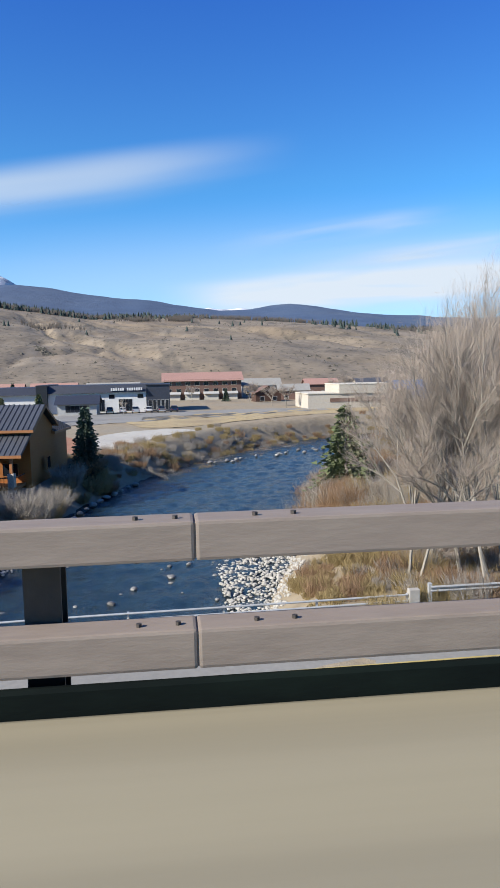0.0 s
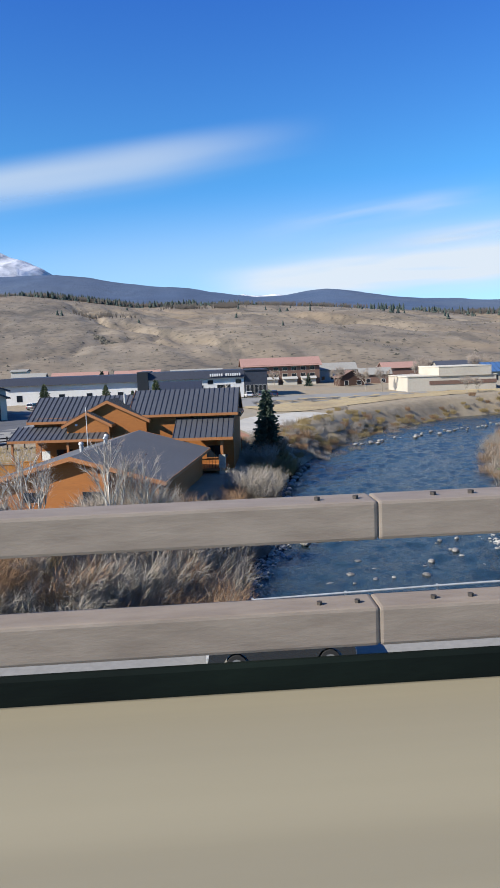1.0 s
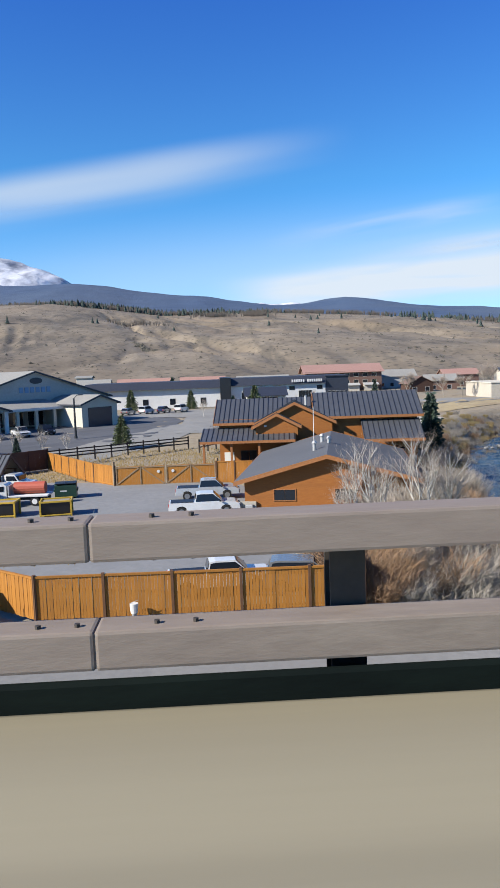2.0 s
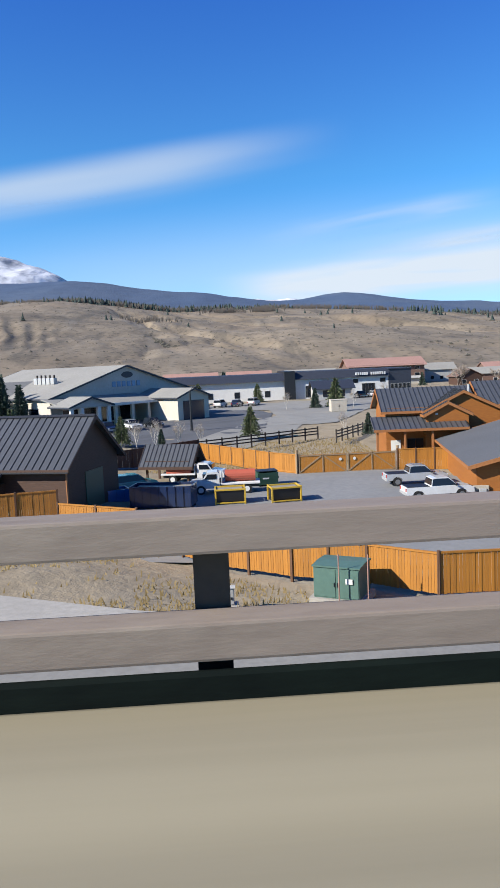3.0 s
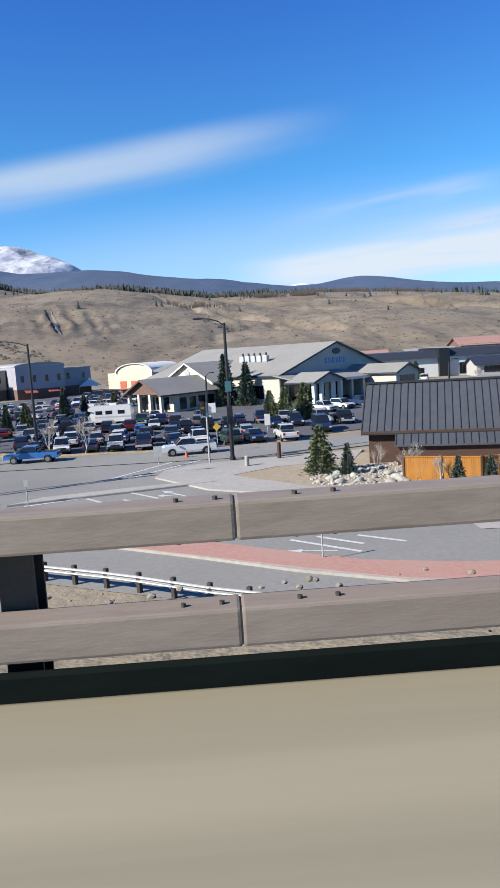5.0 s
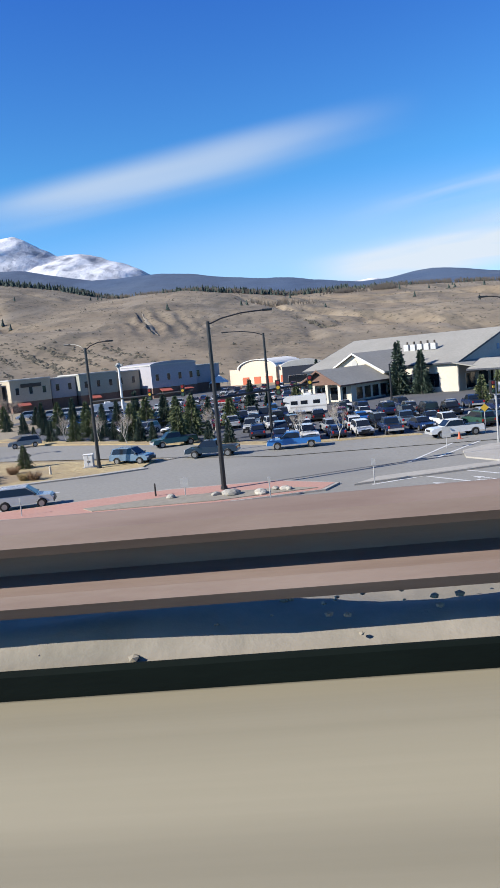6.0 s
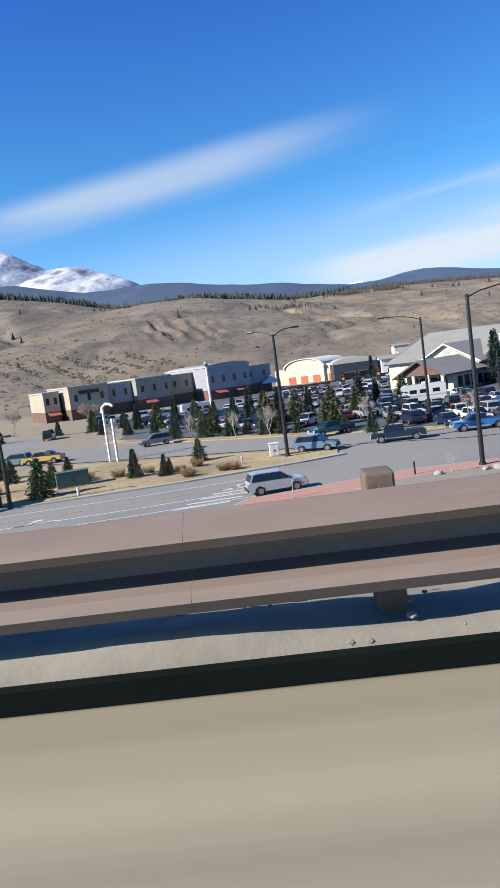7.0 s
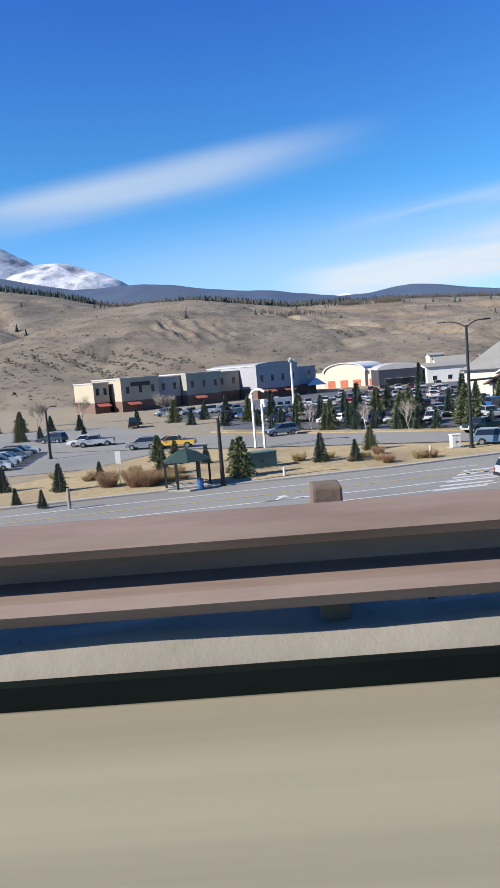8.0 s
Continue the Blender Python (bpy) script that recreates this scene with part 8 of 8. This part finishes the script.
# ---- trees and brush on the hill ----
def hill_trees():
    """Far conifers in one mesh: small ragged cones."""
    g = random.Random(77)
    verts, faces = [], []

    def cone(x, y, h, r):
        z = float(land(x, y)) - 0.4
        for lev, (a, b_, q) in enumerate(((0.08, 0.55, 1.0), (0.32, 0.8, 0.72), (0.58, 1.0, 0.45))):
            i = len(verts)
            for k in range(6):
                t = k * 1.0472 + g.random()
                verts.append((x + math.cos(t) * r * q * g.uniform(0.7, 1.2), y + math.sin(t) * r * q, z + h * a))
            verts.append((x, y, z + h * b_))
            faces.extend([(i + k, i + (k + 1) % 6, i + 6) for k in range(6)])

    for _ in range(9500):
        x, y = g.uniform(-900, 500), g.uniform(990, 1230)
        keep = 0.30 if x < -20 else (0.0 if x < 100 else -0.02)
        if float(fbm(np.array(x * 0.02), np.array(y * 0.012), 3)) < keep + g.gauss(0, 0.1) - 0.12:
            cone(x, y, g.uniform(4, 11) if x < -20 else g.uniform(3, 8), g.uniform(1.6, 3.4))
    for _ in range(34):
        x, y = g.uniform(-700, 700), g.uniform(620, 960)
        cone(x, y, g.uniform(4, 8), g.uniform(1.5, 2.4))
    for x, y in ((-156, 1090), (-163, 1092), (-178, 1120), (-190, 1125)):
        cone(x, y, 14, 4.2)
    for _ in range(70):  # wooded patch on the right shoulder
        cone(g.uniform(180, 420), g.uniform(760, 1000), g.uniform(6, 11), g.uniform(1.8, 3))
    tagged(from_data("hill_conifers", verts, faces, M_NEEDLE_FAR), "scattered dark conifers along the hill crest", "trees", kind="stuff")
    # low sage and leafless thickets
    verts, faces = [], []
    for _ in range(3000):
        y = g.uniform(300, 1000)
        x = g.uniform(-0.55 * y - 120, 0.5 * y + 40)
        z = float(land(x, y))
        thick = _ % 9 == 0
        s = g.uniform(0.45, 1.1) * (1.9 if thick else 1.0)
        i = len(verts)
        for k in range(5):
            t = k * 1.257 + g.random()
            verts.append((x + math.cos(t) * s, y + math.sin(t) * s, z - 0.1))
        verts.append((x + g.uniform(-.4, .4), y, z + s * g.uniform(0.55, 0.8)))
        faces.extend([(i + k, i + (k + 1) % 5, i + 5) for k in range(5)])
    for _ in range(420):  # dark brush lines slanting across the lower slope
        band = g.randrange(9)
        a = g.gauss(0, 0.5)
        x, y = -300 + 11 * band + 26 * a + g.gauss(0, 2), 395 + 9 * (band % 5) - 30 * a + g.gauss(0, 2)
        z, s = float(land(x, y)), g.uniform(0.6, 1.5)
        i = len(verts)
        for k in range(5):
            t = k * 1.257 + g.random()
            verts.append((x + math.cos(t) * s * 1.3, y + math.sin(t) * s, z - 0.1))
        verts.append((x + g.uniform(-.4, .4), y, z + s * g.uniform(0.6, 0.9)))
        faces.extend([(i + k, i + (k + 1) % 5, i + 5) for k in range(5)])
    for _ in range(90):  # a dark brush streak
        a = g.random()
        x, y = -98 + 18 * a + g.gauss(0, 2.5), 566 - 34 * a + g.gauss(0, 3)
        z, s = float(land(x, y)), g.uniform(0.8, 1.7)
        i = len(verts)
        for k in range(5):
            t = k * 1.257 + g.random()
            verts.append((x + math.cos(t) * s * 1.2, y + math.sin(t) * s, z - 0.1))
        verts.append((x + g.uniform(-.4, .4), y, z + s * g.uniform(0.6, 1.0)))
        faces.extend([(i + k, i + (k + 1) % 5, i + 5) for k in range(5)])
    tagged(from_data("hill_sagebrush", verts, faces, M_SAGEBRUSH), "grey-brown sagebrush dotting the hillside", "shrubs", kind="stuff")
    verts, faces = [], []
    for cx, cy, n, rx_, ry_ in ((15, 935, 150, 16, 12), (-35, 925, 90, 26, 10), (-90, 1010, 160, 70, 12), (60, 985, 120, 90, 14), (330, 880, 220, 60, 40), (-300, 1010, 150, 90, 12), (-120, 760, 60, 30, 14), (-240, 1015, 220, 60, 12), (-160, 1005, 160, 50, 10), (150, 1000, 160, 90, 14)):
        for _ in range(n):
            x, y = cx + g.gauss(0, rx_ * 0.5), cy + g.gauss(0, ry_ * 0.5)
            z = float(land(x, y))
            for _k in range(10):
                i = len(verts)
                a, h_ = g.uniform(-2.0, 2.0), g.uniform(3, 7.5)
                verts += [(x - 0.25, y, z), (x + 0.25, y, z), (x + a, y + g.uniform(-1, 1), z + h_)]
                faces.append((i, i + 1, i + 2))
    tagged(from_data("hill_thickets", verts, faces, M_THICKET), "grey leafless thickets on the hillside", "shrubs", kind="stuff")


M_NEEDLE_FAR = mat("far_dark_conifer_needles", (0.03, 0.048, 0.044), (0.055, 0.078, 0.064), 0.05, 0.95, bump=0.0)
M_SAGEBRUSH = mat("grey_sagebrush", (0.075, 0.068, 0.05), (0.125, 0.11, 0.082), 0.3, 0.95, bump=0.0)
M_THICKET = mat("grey_leafless_thicket", (0.15, 0.125, 0.105), (0.22, 0.185, 0.155), 0.3, 0.95, bump=0.0)
hill_trees()


def scar(rows, width, material, label):
    """A strip of bare eroded soil or painted gully shade that lies on the hillside, ragged at both rims."""
    g = random.Random(len(rows) + int(width * 10))
    pts = []
    for (ax, ay), (bx_, by_) in zip(rows, rows[1:]):
        for k in range(14):
            s = k / 14
            pts.append((ax + (bx_ - ax) * s, ay + (by_ - ay) * s))
    verts, faces = [], []
    n = len(pts)
    for i, (x, y) in enumerate(pts):
        w = width * (0.25 + math.sin(math.pi * (i + 0.5) / n)) * g.uniform(0.6, 1.3)
        x += g.uniform(-0.6, 0.6)
        for k in range(5):
            xx = x + w * (k / 4 - 0.5)
            verts.append((xx, y, float(land(xx, y)) + (0.5 if 0 < k < 4 else 0.15)))
    for i in range(n - 1):
        faces += [(5 * i + k, 5 * i + k + 1, 5 * i + k + 6, 5 * i + k + 5) for k in range(4)]
    tagged(from_data("eroded_gully", verts, faces, material, smooth=True), label, "ground", kind="structure")


M_SCAR = mat("pale_eroded_soil", (0.17, 0.145, 0.11), (0.27, 0.235, 0.19), 0.25, 0.97, bump=0.4)
# dark colour painted in for the shade inside a gully
M_GULLYSHADE = mat("dark_gully_shade", (0.075, 0.062, 0.047), (0.12, 0.10, 0.075), 0.3, 0.97, bump=0.4)
scar([(-244, 636), (-229, 585), (-214, 524), (-205, 493)], 2.2, M_GULLYSHADE, "dark strip laid on the hillside as the shade of a gully")
scar([(-236, 628), (-222, 580), (-208, 518), (-200, 490)], 3.2, M_SCAR, "pale eroded chute running down the hillside")


# ---- thin clouds, far beyond the mountains ----
def cloud_material(name, density, stretch, seed, power=0.44):
    m = bpy.data.materials.new(name)
    m.use_nodes = True
    nt = m.node_tree
    nt.nodes.clear()
    out = nt.nodes.new("ShaderNodeOutputMaterial")
    co = nt.nodes.new("ShaderNodeTexCoord")
    mp = nt.nodes.new("ShaderNodeMapping")
    mp.inputs["Scale"].default_value, mp.inputs["Location"].default_value = stretch, (seed, seed * 0.7, 0)
    nt.links.new(co.outputs["Generated"], mp.inputs[0])
    n = nt.nodes.new("ShaderNodeTexNoise")
    n.inputs["Scale"].default_value, n.inputs["Detail"].default_value, n.inputs["Roughness"].default_value = 1.0, 3, 0.45
    n.inputs["Distortion"].default_value = 0.4
    nt.links.new(mp.outputs[0], n.inputs["Vector"])
    r = nt.nodes.new("ShaderNodeMapRange")
    r.inputs["From Min"].default_value, r.inputs["From Max"].default_value = 0.30, 0.72
    nt.links.new(n.outputs["Fac"], r.inputs[0])
    sep = nt.nodes.new("ShaderNodeSeparateXYZ")
    nt.links.new(co.outputs["Generated"], sep.inputs[0])
    total = r.outputs[0]
    for axis in ("X", "Z"):  # thins out towards the rim
        a = nt.nodes.new("ShaderNodeMath")
        a.operation = "SUBTRACT"
        a.inputs[1].default_value = 0.5
        nt.links.new(sep.outputs[axis], a.inputs[0])
        b_ = nt.nodes.new("ShaderNodeMath")
        b_.operation = "ABSOLUTE"
        nt.links.new(a.outputs[0], b_.inputs[0])
        c_ = nt.nodes.new("ShaderNodeMapRange")
        c_.interpolation_type = "SMOOTHSTEP"
        c_.inputs["From Min"].default_value, c_.inputs["From Max"].default_value = 0.5, 0.10
        nt.links.new(b_.outputs[0], c_.inputs[0])
        d_ = nt.nodes.new("ShaderNodeMath")
        d_.operation = "MULTIPLY"
        nt.links.new(total, d_.inputs[0])
        nt.links.new(c_.outputs[0], d_.inputs[1])
        total = d_.outputs[0]
    e_ = nt.nodes.new("ShaderNodeMath")
    e_.operation, e_.use_clamp = "MULTIPLY", True
    e_.inputs[1].default_value = density
    nt.links.new(total, e_.inputs[0])
    tr_ = nt.nodes.new("ShaderNodeBsdfTransparent")
    em = nt.nodes.new("ShaderNodeEmission")
    em.inputs["Color"].default_value, em.inputs["Strength"].default_value = (0.78, 0.88, 1.0, 1), power
    mx = nt.nodes.new("ShaderNodeMixShader")
    nt.links.new(e_.outputs[0], mx.inputs[0])
    nt.links.new(tr_.outputs[0], mx.inputs[1])
    nt.links.new(em.outputs[0], mx.inputs[2])
    nt.links.new(mx.outputs[0], out.inputs[0])
    return m


def cloud(w, h, place, tilt, m, label):
    bm = bmesh.new()
    nseg = 16
    rows = []
    for i in range(nseg + 1):
        x = -w / 2 + w * i / nseg
        rows.append((bm.verts.new((x, 0, -h / 2)), bm.verts.new((x, 0, h / 2))))
    for p, q in zip(rows, rows[1:]):
        bm.faces.new((p[0], q[0], q[1], p[1]))
    ob = part("cloud", bm, m)
    ob.matrix_world = pose(*place, 0, tilt, 0)
    ob.visible_shadow = False
    tagged(ob, label, "cloud", kind="structure")


cloud(3700, 430, (-830, 4850, 1190), -7.5, cloud_material("cirrus_band", 0.8, (1.1, 1, 1.1), 3.1), "long white wisp of cirrus cloud")
cloud(1900, 240, (-1250, 4855, 1180), -6, cloud_material("cirrus_core", 0.3, (1.2, 1, 1.3), 5.7), "soft white cirrus streak")
cloud(3300, 420, (1500, 4860, 560), -4, cloud_material("low_haze_cloud", 2.8, (1.6, 1, 1.8), 8.3, 0.5), "low bank of thin white cloud over the ridge")
cloud(1900, 200, (1150, 4852, 940), -8, cloud_material("thin_streak", 0.5, (2.2, 1, 2.2), 1.9), "thin faint streak of cloud")
cloud(9000, 1500, (300, 4845, 420), -3, cloud_material("thin_veil", 0.62, (1.0, 1, 1.0), 11.3), "faint pale veil of high cloud near the ridge")
cloud(2600, 240, (1900, 4842, 800), -6, cloud_material("right_streak", 0.9, (1.8, 1, 2), 6.6), "thin white streak of cloud")
